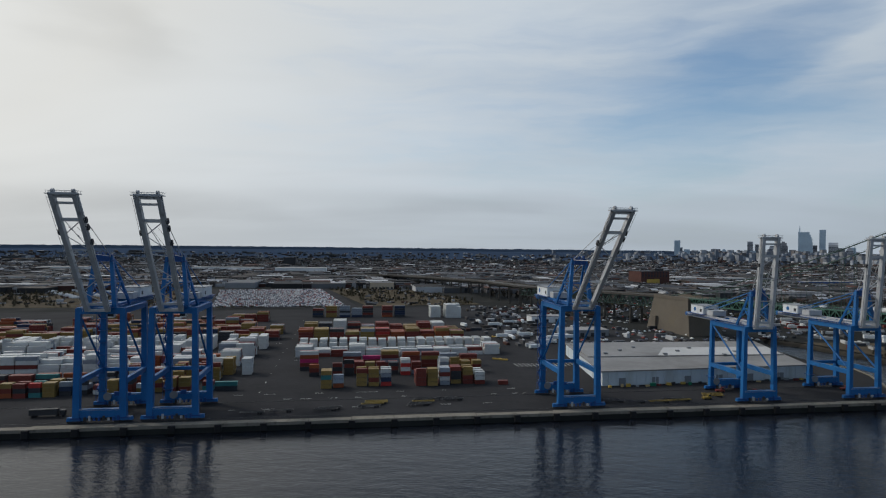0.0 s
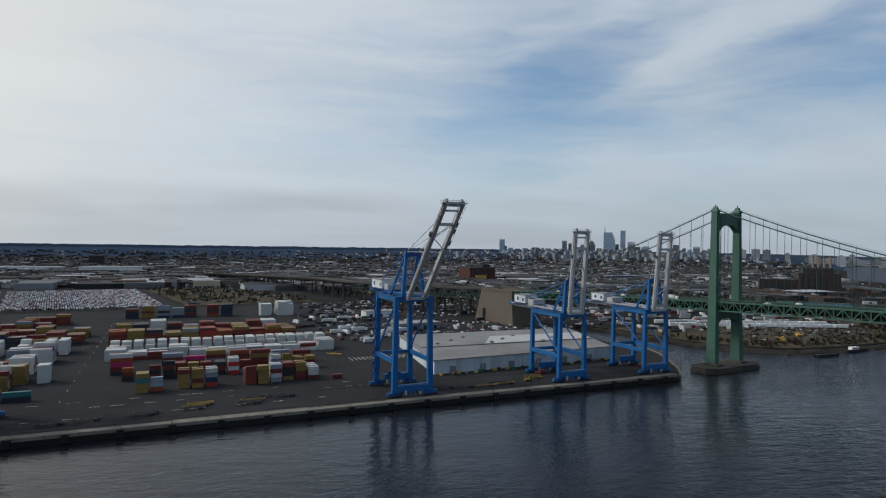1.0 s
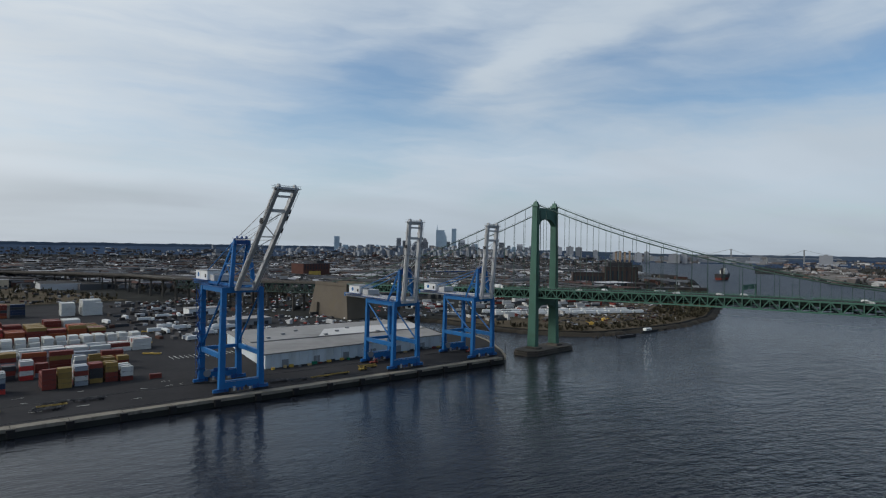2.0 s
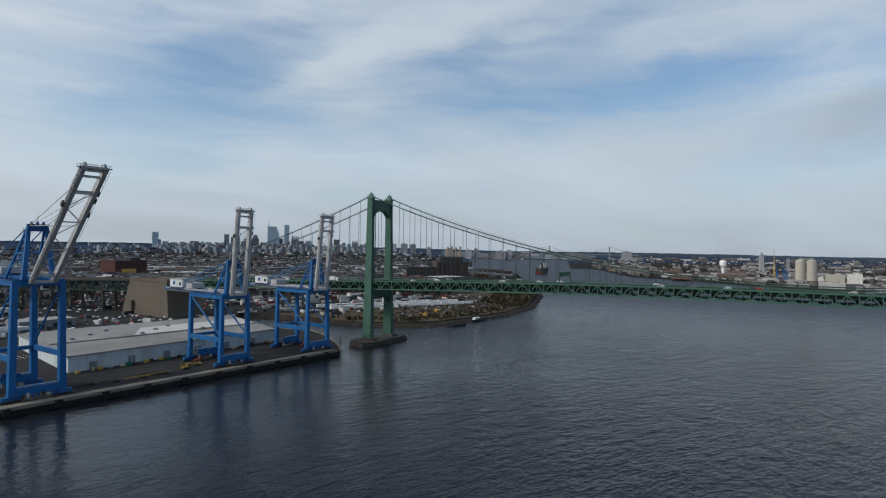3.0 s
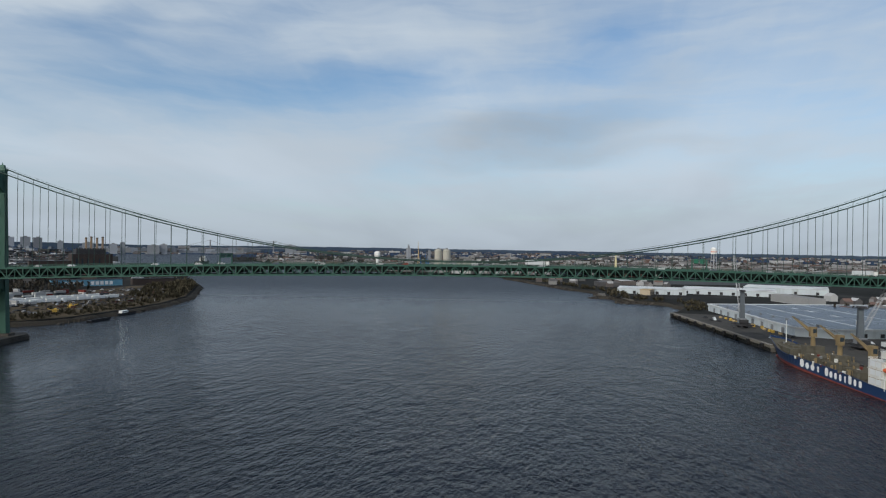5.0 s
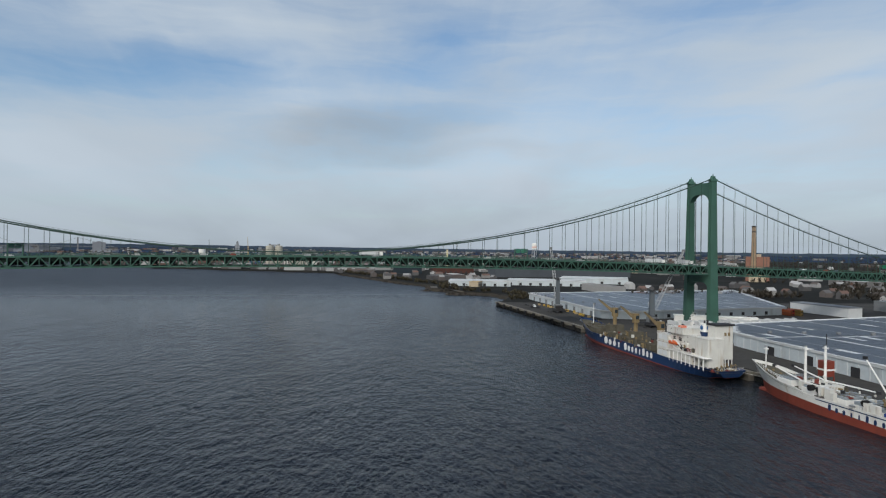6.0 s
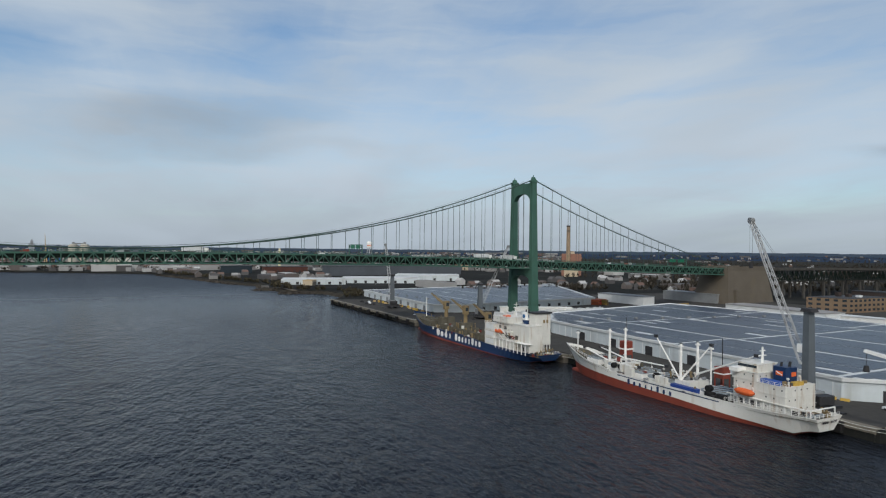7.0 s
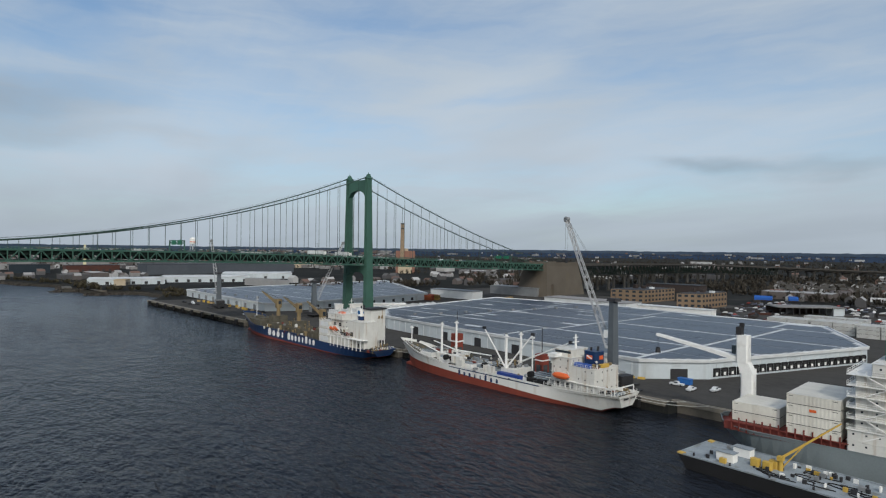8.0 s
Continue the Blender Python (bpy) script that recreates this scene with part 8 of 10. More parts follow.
def sheer2(t):
    return 6.2 + 1.0 * (1 - smooth(0.0, 0.2, t)) + 1.4 * smooth(0.68, 0.74, t) + 4.4 * smooth(0.74, 1.0, t)


ship_hull(s2, 127.5, 16.4, sheer2, 8, (M["antifoul"], M["hull_white"], M["deck_green"]), lambda t: 0.3 + 4.5 * t ** 0.8, x0=9.0, counter=2.3, fine=0.30)
strokes(s2, 87, 62, 8.22, 2.7, 2.3, 8, M["hull_blue"], (0.40, 0.36, 0.36, 0.22, 0.20, 0.36, 0.36, 0.36))
part("rubbing_band", Geo().box(42, 92, 8.2, 8.3, 5.2, 5.55), M["hull_blue"], s2)
part("bulbous_bow", Geo().tube((121, 0, 0.6), (131, 0, 0.2), 2.4, 0.9, 10), M["antifoul"], s2)
part("transom_name_bar", Geo().box(8.86, 8.94, -3.5, -0.6, 5.6, 6.1).box(8.86, 8.94, 0.6, 3.5, 5.6, 6.1), M["dark"], s2)
for x0, x1, z in ((42, 52, 7.8), (64, 78, 7.9), (81, 90, 8.4), (94, 101, 9.0), (107, 114, 10.0)):
    h = part("hatch_cover", Geo().rbox(x0, x1, -5.5, 5.5, 5, z, 0.25), M["deck_pale"], s2)
    part("coaming", Geo().box(x0 - 0.3, x1 + 0.3, -5.9, 5.9, 5, z - 1.0), M["white"], h)
    for k in range(4):
        part("cover_rib", Geo().box(x0 + (k + 0.6) * (x1 - x0) / 4.4, x0 + (k + 0.6) * (x1 - x0) / 4.4 + 0.2, -5.4, 5.4, z, z + 0.15), M["deck_green"], h)
for x, y, h, r in ((101, 4.5, 23.5, 0.55), (101, -4.5, 23.5, 0.55), (62, 4.5, 22.5, 0.6), (62, -4.5, 22.5, 0.6), (55, -3.5, 22.0, 0.35), (128, 0, 19, 0.3)):
    mp = part("derrick_post", Geo().tube((x, y, 6), (x, y, h), r, r * 0.8, 10).box(x - 0.7, x + 0.7, y - 0.7, y + 0.7, h - 1.2, h - 0.7), M["white"], s2)
    part("post_cap", Geo().box(x - 0.5, x + 0.5, y - 0.5, y + 0.5, h, h + 0.35), M["grey"], mp)
for a, b in (((62.5, 4.5, 9), (73, 6, 24.0)), ((62, 4, 9), (52, 0, 23)), ((61.5, -4.5, 10.5), (36, -3, 21.5)), ((101.5, 4.5, 9.5), (117, 5, 13)), ((100.5, 4.5, 9.5), (84, 4.0, 9.6)), ((101.5, -4.5, 10), (118, -5, 12.5)), ((100.5, -4.5, 10), (78, -5, 10.4))):
    dr = part("derrick_boom", Geo().tube(a, b, 0.36, 0.22, 8), M["white"], s2)
    part("boom_head", Geo().box(b[0] - 0.7, b[0] + 0.7, b[1] - 0.4, b[1] + 0.4, b[2] - 0.5, b[2] + 0.6), M["dark"], dr)
part("mast_house", Geo().rbox(57, 64, -5.5, 5.5, 5, 8.8, 0.2), M["ship_white"], s2)
part("mast_house", Geo().rbox(92, 104, -5, 5, 6, 9.6, 0.2), M["ship_white"], s2)
for k in range(6):
    part("winch", Geo().tube((58 + k * 1.1, -4 + (k % 3) * 3, 9.4), (58 + k * 1.1, -2.6 + (k % 3) * 3, 9.4), 0.6, n=8), M["grey"], s2)
part("deck_box", Geo().rbox(52, 64, 5.6, 7.9, 5, 7.4, 0.1), mat("deck_box_blue", (0.02, 0.05, 0.22), 0.5), s2, "long blue locker on deck")
for x in (40.0, 45.0):
    part("fender_stack", Geo().rbox(x, x + 4.2, 5.2, 7.7, 5, 7.6, 0.8), M["rubber"], s2, "black fender bundle")
part("side_locker", Geo().rbox(70, 72, 5.6, 7.8, 5, 9, 0.2), M["ship_white"], s2)
part("side_locker", Geo().rbox(86, 89, 4.8, 7.4, 6, 10, 0.2), M["ship_white"], s2)
house_block(s2, 18, 37, -7.6, 7.4, 6, 15.0, 3, "white aft house with round windows")
house_block(s2, 28, 37.5, -7.4, 7.4, 15.0, 17.6, 1)
house_block(s2, 29.5, 37.2, -5, 5, 17.6, 20.2, 1)
part("wheelhouse_window", Geo().box(37.2, 37.3, -4.6, 4.6, 18.8, 19.7).box(30, 37, 5.0, 5.06, 18.8, 19.7), M["window"], s2)
for s in (-1, 1):
    part("bridge_wing", Geo().box(34, 37.4, min(s * 5, s * 9), max(s * 5, s * 9), 17.4, 18.6), M["white"], s2)
f2 = part("funnel", Geo().rbox(20.5, 26.5, -2.6, 2.6, 15, 20.4, 0.9), M["hull_blue"], s2)
part("funnel_emblem", Geo().box(22.4, 24.8, 2.6, 2.7, 17.6, 19.0).box(20.4, 20.5, -1.1, 1.1, 17.6, 19.0), M["orange"], f2, "red square emblem")
part("emblem_bar", Geo().beam((22.5, 2.74, 17.8), (24.7, 2.74, 18.8), 0.08, 0.3), M["white"], f2)
part("exhaust_pipe", Geo().tube((22.5, -0.8, 20), (22.2, -0.8, 22.0), 0.45, n=8).tube((24.3, 0.6, 20), (24.2, 0.6, 21.6), 0.4, n=8), M["dark"], f2)
part("roof_lockers", Geo().rbox(20.5, 27.5, 4.0, 6.6, 15, 16.2, 0.1), mat("locker_blue", (0.03, 0.09, 0.35), 0.5), s2, "blue lockers on the house top")
part("yellow_locker", Geo().rbox(18.3, 20, -2, 2.4, 15, 16.2, 0.1), M["yellow"], s2)
part("radar_mast", Geo().tube((31.5, 0, 20), (31.5, 0, 25.5), 0.5, 0.3, 8).beam((31.5, -2, 22.6), (31.5, 2, 22.6), 0.25, 0.35).beam((31.5, -1.4, 24.2), (31.5, 1.4, 24.2), 0.2, 0.3), M["white"], s2)
lifeboat(s2, 28, 8.6, 10.0, 7.5)
for k in range(5):
    part("boat_bay", Geo().box(27 + k * 2.0, 28.4 + k * 2.0, 7.38, 7.46, 7.0, 8.6), M["dark"] if k % 2 else M["grey"], s2)
for k in range(12):
    part("rail_stanchion", Geo().box(11 + k * 2.4, 11.2 + k * 2.4, 7.7, 7.9, 6.8, 9.4), M["white"], s2)
part("promenade_edge", Geo().box(11, 39, 7.4, 8.1, 9.2, 9.45), M["ship_white"], s2)
part("bulwark_step", Geo().box(66, 69, 6.6, 8.1, 6.0, 9.0).box(89.5, 91, 6.0, 8.0, 7.0, 10.0).box(84, 85.2, 6.4, 8.1, 6.0, 9.2), M["ship_white"], s2)
for x_, y_ in ((92, 6.2), (96, 6.4), (110, 3.0), (72, 6.6), (48, 5.8)):
    part("hose_reel", Geo().tube((x_, y_ - 0.9, 8.6), (x_, y_ + 0.9, 8.6), 1.2, n=12), M["rubber"], s2)
part("boat_deck", Geo().box(26, 36, 6, 8.2, 9.4, 9.6), M["white"], s2)
railing(s2, [(9.6, 6.2, 7.1), (16, 7.8, 7.0), (40, 8.0, 6.4)])
railing(s2, [(9.6, 6.0, 7.1), (9.6, -6.0, 7.1)])
railing(s2, [(106, 7.6, 8.2), (120, 5.4, 9.8), (129, 2.6, 11.0)])
railing(s2, [(18, 7.3, 15), (28, 7.3, 15)])
for k in range(5):
    part("mooring_winch", Geo().tube((12.6, -5 + k * 2.3, 6.7), (12.6, -3.6 + k * 2.3, 6.7), 0.6, n=10), M["deck_pale"], s2)
part("stern_frame", Geo().beam((11.0, -6, 6.5), (11.0, -6, 9.4), 0.3, 0.3).beam((11.0, 6, 6.5), (11.0, 6, 9.4), 0.3, 0.3).beam((11.0, -6, 9.4), (11.0, 6, 9.4), 0.35, 0.35).beam((11, 6, 9.4), (18, 7.3, 9.4), 0.3, 0.3), M["white"], s2)

def deck_litter(parent, zones, seed, count):
    r = random.Random(seed)
    for k in range(count):
        x0, x1, y0, y1, z = r.choice(zones)
        x, y = r.uniform(x0, x1), r.uniform(y0, y1)
        if k % 4 == 0:
            part("deck_pipe", Geo().beam((x, y, z + 0.4), (x + r.uniform(2, 6), y + r.uniform(-0.5, 0.5), z + 0.4), 0.25, 0.25), r.choice((M["dark"], M["ship_white"], M["crane_tan"])), parent)
        elif k % 4 == 1:
            part("vent_post", Geo().tube((x, y, z), (x, y, z + r.uniform(1.0, 2.6)), 0.3, n=8).tube((x, y, z + 2.2), (x + 0.5, y, z + 2.6), 0.4, n=8), M["ship_white"] if parent is s2 and k % 8 == 1 else M["crane_tan"], parent)
        else:
            part("deck_locker", Geo().rbox(x, x + r.uniform(0.6, 2.2), y, y + r.uniform(0.5, 1.4), z, z + r.uniform(0.5, 1.8), 0.08), r.choice((M["dark"], M["grey"], M["ship_white"], M["deck_green"], M["crane_tan"], M["deck_red"])), parent)


deck_litter(s1, [(50, 112, 6.8, 8.8, 5.5), (50, 102, -8.8, -7.2, 5.5), (114, 140, -3.5, 3.5, 9.4), (53, 100, -6, 6, 8.8), (-3, 6, -7, 7, 4.0), (102, 114, -6, 6, 5.5), (14, 22, 6.8, 8.6, 10.5)], 3, 150)
deck_litter(s2, [(40, 100, 6.0, 7.6, 5.3), (105, 126, -2.5, 3.5, 7.6), (42, 100, -7.4, -6, 5.3), (10.5, 17, -5, 5, 6.0), (38, 42, -5, 5, 5.3), (64, 90, -5, 5, 8.0), (92, 104, -4.5, 4.5, 9.6), (57, 64, -5, 5, 8.8), (18.5, 20, -6, 6, 15.0)], 4, 170)

# grey container ship, stern towards the others
s3 = thing("container_ship", pose(105.5, -172.5, 0, 0, 0, 192), "grey container ship loaded with white refrigerated boxes", "ship", "moored ships")


def sheer3(t):
    return 8.2 + 0.8 * (1 - smooth(0, 0.05, t)) + 3.0 * smooth(0.85, 1.0, t)


ship_hull(s3, 128, 21, sheer3, 8, (M["antifoul"], M["hull_grey"], M["deck_red"]), 0.4, stern_round=True, counter=4.6, fine=0.26)
for x0, x1, ys, tiers, lab in ((5.5, 17.7, (-10, -7.5, -5.0, -2.5, 0.0, 2.5, 5.0), 2, ""), (20, 32.2, (-10, -7.5, -5.0, -2.5, 0.0, 2.5, 5.0, 7.5), 4, "")):
    for yi, y in enumerate(ys):
        if x0 < 10 and yi in (0, 1):
            continue
        for t in range(tiers):
            ob = new("shipping_container", BOX[(12.19, "cream")])
            ob.matrix_world = s3.matrix_world @ pose(x0, -y - 2.44, 9.5 + t * 2.62)
            tagged(ob, "cream-white refrigerated container on the ship's deck", "container", "ship containers")
part("hatch_deck", Geo().box(4, 33, -9.4, 9.4, 7.2, 9.45), M["deck_red"], s3)
fr = Geo()
for k in range(2, 16):
    fr.box(2 + k * 2, 2.3 + k * 2, -10.2, -9.8, 7.2, 11)
    fr.box(2 + k * 2, 2.3 + k * 2, 9.8, 10.2, 7.2, 9.8)
fr.box(6, 34, -10.2, -9.9, 9.5, 9.75).box(6, 34, 9.9, 10.2, 9.5, 9.75)
part("lashing_rail", fr, M["deck_red"], s3, "rusty red lashing rail")
for k in range(7):
    part("stern_bollard", Geo().box(2.6 + 0.25 * abs(k - 3) ** 1.6, 3.1 + 0.25 * abs(k - 3) ** 1.6, -6 + k * 2, -5.6 + k * 2, 7.4, 10.0), M["deck_red"], s3)
part("container_brand", Geo().rbox(25.3, 26.9, 9.97, 10.03, 15.9, 16.6, 0.02), M["orange"], s3, m=Matrix.Diagonal((1, -1, 1, 1)))
kp = part("crane_post", Geo().rbox(0.2, 3.8, 2.0, 5.4, 7, 20.5, 0.4), M["white"], s3, "white deck crane pedestal", m=pose(3.0, 3.0, 0))
part("crane_neck", Geo().add([(0.2, 2, 20.5), (3.8, 2, 20.5), (3.8, 5.4, 20.5), (0.2, 5.4, 20.5), (-0.8, 2.2, 23.6), (2.4, 2.2, 23.6), (2.4, 5.2, 23.6), (-0.8, 5.2, 23.6)], [(0, 1, 5, 4), (1, 2, 6, 5), (2, 3, 7, 6), (3, 0, 4, 7), (4, 5, 6, 7)]), M["white"], kp)
part("crane_house", Geo().rbox(-1.2, 2.2, 2.0, 5.4, 23.6, 31.8, 0.4), M["white"], kp)
part("crane_cab", Geo().rbox(-2.4, -1.2, 2.2, 4.2, 26, 28.6, 0.1), M["window"], kp)
part("crane_head", Geo().box(-1.4, 0.2, 2.6, 4.8, 31.8, 34.2).box(-0.6, 0.6, 3.2, 4.2, 34.2, 35.4), M["dark"], kp)
jb = part("crane_jib", Geo().beam((-1.0, 3.0, 24.6), (-26, 1.5, 29.4), 0.9, 1.3, 0.6, 0.7).beam((-1.0, 4.4, 24.6), (-26, 2.5, 29.4), 0.9, 1.3, 0.6, 0.7), M["white"], kp)
part("hook_block", Geo().tube((-25.6, 2, 25.2), (-25.6, 2, 23.4), 0.6, 0.9, 10).tube((-25.6, 2, 29), (-25.6, 2, 25), 0.07, n=4), M["dark"], jb)
house_block(s3, 33.6, 47, -10, 10, 8, 13.5, 2)
house_block(s3, 35, 47, -9, 9, 13.5, 27.0, 5, "white tiered ship's house")
for k in range(6):
    z = 13.6 + k * 2.7
    part("side_gallery", Geo().box(33.4, 48, -10.4, 10.4, z - 0.15, z), M["white"], s3)
    railing(s3, [(33.5, -10.3, z), (47.8, -10.3, z)])
    railing(s3, [(33.5, -10.3, z), (33.5, 10.3, z)])
    part("stair_flight", Geo().beam((37 + (k % 2) * 5, -9.9, z - 2.6), (42 - (k % 2) * 5 + 0.1, -9.9, z), 0.7, 0.2), M["white"], s3)
house_block(s3, 38.5, 46, -10.2, 10.2, 27.0, 30.2, 1)
part("wheelhouse_window", Geo().box(38.38, 38.5, -9, 9, 28.4, 29.6), M["window"], s3)
f3 = part("funnel", Geo().rbox(40.0, 45.0, -3, 4, 27, 36.5, 0.6), M["sign"], s3, "green funnel with red emblem")
part("funnel_emblem", Geo().tube((42.4, -3.1, 33), (42.4, -3.0, 33), 1.4, n=16).tube((39.98, 0.5, 33), (39.9, 0.5, 33), 1.4, n=16), M["orange"], f3)
part("radar_mast", Geo().tube((42, 0, 30), (42, 0, 38), 0.4, 0.2, 8).beam((42, -2.5, 35), (42, 2.5, 35), 0.25, 0.3), M["white"], s3)
# fuel barge alongside
bg3 = thing("fuel_barge", pose(100.2, -144.2, 0, 0, 0, 185.6), "dark fuel barge with pale littered deck and yellow crane", "barge")
bh = Geo()
prof = [(0, 3.4), (3.5, -1.5), (88, -1.5), (90, 3.4)]
for y0, y1 in ((0, 17),):
    vs = [(x, y, z) for y in (y0, y1) for x, z in prof]
    bh.add(vs, [(0, 1, 2, 3), (7, 6, 5, 4), (0, 4, 5, 1), (1, 5, 6, 2), (2, 6, 7, 3), (3, 7, 4, 0)])
part("hull", bh, M["rubber"], bg3, "black barge hull")
part("deck", Geo().box(0.15, 89.8, 0.15, 16.85, 3.404, 3.5), M["deck_pale"], bg3, "pale blue-grey deck")
ed = Geo().box(0, 90, -0.15, 0.2, 3.4, 3.75).box(0, 90, 16.8, 17.15, 3.4, 3.75).box(-0.1, 0.25, 0, 17, 3.4, 3.75)
part("deck_edge", ed, M["deck_pale"], bg3)
part("corner_paint", Geo().box(-0.12, 1.6, -0.17, 1.4, 3.5, 3.78).box(-0.12, 1.4, 15.4, 17.17, 3.5, 3.78), M["yellow"], bg3)
for x, y, w, d, h, nm in ((8.6, 3.4, 4.6, 2.4, 2.2, "deck_cabin"), (9.8, 10.2, 4.4, 2.6, 2.2, "deck_cabin")):
    c = part(nm, Geo().rbox(x, x + w, y, y + d, 3.5, 3.5 + h, 0.15), M["white"], bg3)
    part("cabin_roof", Geo().box(x - 0.2, x + w + 0.2, y - 0.2, y + d + 0.2, 3.5 + h, 3.65 + h), M["deck_pale"], c)
    part("cabin_door", Geo().box(x - 0.06, x, y + 0.6, y + 1.5, 3.6, 5.4), M["grey"], c)
for x, y in ((16.2, 5.6), (19.2, 5.4), (19.8, 7.6)):
    part("yellow_tank", Geo().rbox(x, x + 2.2, y, y + 1.6, 3.5, 5.4, 0.3), M["yellow"], bg3)
ck = part("hose_crane", Geo().tube((0, 0, 3.5), (0, 0, 6.4), 0.6, 0.5, 10).box(-0.7, 0.7, -0.7, 0.7, 6.0, 7.0), M["yellow"], bg3, "yellow hose crane", m=pose(22.6, 8.0, 0))
part("hose_jib", Geo().beam((0, 0, 6.6), (11.0, 6.0, 16.5), 0.4, 0.55, 0.25, 0.3), M["yellow"], ck)
part("jib_stay", Geo().tube((0.4, 0, 4.4), (4.2, 2.3, 10.2), 0.16, n=6), M["yellow"], ck)
pl_rng = random.Random(3)
for k in range(110):
    x, y = (pl_rng.uniform(5, 40) if k % 2 else pl_rng.uniform(26, 86)), pl_rng.uniform(1.5, 14.5)
    if 7 < x < 16 and 3 < y < 13:
        continue
    part("deck_fitting", Geo().rbox(x, x + pl_rng.uniform(0.3, 1.6), y, y + pl_rng.uniform(0.3, 1.1), 3.5, 3.5 + pl_rng.uniform(0.3, 1.2), 0.05), pl_rng.choice((M["dark"], M["white"], M["grey"], M["yellow"], M["dark"])), bg3)
for k in range(14):
    x, y = pl_rng.uniform(18, 70), pl_rng.uniform(3, 13)
    pts = [(x + 2.2 * math.cos(a) * (1 + 0.1 * i) + i * 0.5, y + 1.1 * math.sin(a), 3.62) for i, a in enumerate(j * 0.7 for j in range(9))]
    part("hose", Geo().path(pts, 0.14, 5), M["rubber"], bg3)
for k in range(9):
    part("bollard", Geo().tube((4 + k * 9.5, 1.0, 3.5), (4 + k * 9.5, 1.0, 4.3), 0.25, n=8), M["dark"], bg3)

# ---- northern point and old power station ----
M["stack"] = mat("stack_tan_brick", (0.30, 0.22, 0.15), 0.8, var=0.35, scale=0.1, stain=((0.10, 0.07, 0.05), 0.1, 0.6))
pp = thing("power_station", pose(1010, 955, DECK, 0, 0, -38), "old sooty brown brick power station with four tan stacks", "power station")
part("wall", Geo().box(-25, 45, -24, 24, 0, 40), M["brown"], pp)
part("roof", Geo().box(-25.5, 45.5, -24.5, 24.5, 40, 41), M["dark"], pp)
part("boiler_house", Geo().box(-17, 34, -18, 18, 41, 50), M["dark"], pp)
for k in range(11):
    part("roof_pipe", Geo().tube((-15 + k * 4.6, -10, 47), (-15 + k * 4.6, -10, 52), 1.6, n=8), M["dark"], pp)
for k in range(7):
    part("wall_pier", Geo().box(-24 + k * 10.4, -21 + k * 10.4, -24.8, -24, 0, 39), M["brown"], pp)
    part("tall_window", Geo().box(-18.5 + k * 9.6, -15.5 + k * 9.6, -24.3, -23.95, 8, 32), M["window"], pp)
part("wing", Geo().box(-92, -25, -20, 16, 0, 27), M["brown"], pp)
part("wing_roof", Geo().box(-92.5, -25, -20.5, 16.5, 27, 27.7), M["dark"], pp)
for k in range(9):
    part("wing_window", Geo().box(-89 + k * 7, -85.5 + k * 7, -20.3, -19.95, 6, 19), M["window"], pp)
for k in range(5):
    part("conveyor_leg", Geo().beam((50 + k * 20, -10, 0), (50 + k * 20, -10, 16 - k), 1.4, 1.4), M["dark"], pp)
part("conveyor", Geo().beam((45, -10, 19), (150, -10, 11), 5, 4), M["grey"], pp)
for k, x in enumerate((2, 11, 21, 31)):
    st = part("boiler_stack", Geo().rbox(x - 1.9, x + 1.9, -1.9, 1.9, 50, 73 + (k % 2) * 2, 0.8), M["stack"], pp)
    part("stack_rim", Geo().rbox(x - 2.2, x + 2.2, -2.2, 2.2, 71 + (k % 2) * 2, 72.2 + (k % 2) * 2, 0.8), M["brown"], st)
gs = hall("graffiti_shed", 745, 700, 90, 16, 9, -38, mat("blue_sheet", (0.10, 0.25, 0.36), 0.6, stain=((0.3, 0.3, 0.3), 0.1, 0.6)), M["dark"], "faded blue pier shed with painted letters", "shed", 0)
gf = bpy.data.curves.new("painted_letters", "FONT")
gf.body, gf.size, gf.extrude = "DRAMA", 7.5, 0.05
gf.materials.append(M["white"])
gt = new("painted_letters", gf)
gt.parent, gt.matrix_basis = gs, pose(-30, -8.3, 1.6, 90, 0, 0)
for k in range(5):
    part("painted_bar", Geo().box(4 + k * 6.0, 8 + k * 6.0, -8.3, -8.2, 1.8, 6.8), M["wall_white"], gs)
hall("graffiti_shed", 815, 645, 60, 14, 9, -38, M["brown"], M["dark"], "brown pier shed at the point", "shed", 0)

tr2 = random.Random(17)


def barge_boat(x, y, L, rot, label, cabin):
    b = thing("work_boat", pose(x, y, 0, 0, 0, rot), label, "boat", "moored work boats")
    part("hull", Geo().add([(0, -2.6, 1.6), (L, -2.6, 1.6), (L, 2.6, 1.6), (0, 2.6, 1.6), (1.2, -2.2, -0.6), (L - 1.2, -2.2, -0.6), (L - 1.2, 2.2, -0.6), (1.2, 2.2, -0.6)], [(0, 1, 2, 3), (4, 7, 6, 5), (0, 4, 5, 1), (1, 5, 6, 2), (2, 6, 7, 3), (3, 7, 4, 0)]), M["dark"], b)
    part("deck_rim", Geo().box(0, L, -2.7, -2.4, 1.6, 2.1).box(0, L, 2.4, 2.7, 1.6, 2.1), M["rubber"], b)
    if cabin:
        c = part("cabin", Geo().rbox(L * 0.25, L * 0.6, -1.8, 1.8, 1.6, 4.0, 0.2), M["white"], b)
        part("cabin_window", Geo().box(L * 0.28, L * 0.57, -1.84, -1.78, 2.7, 3.4), M["window"], c)


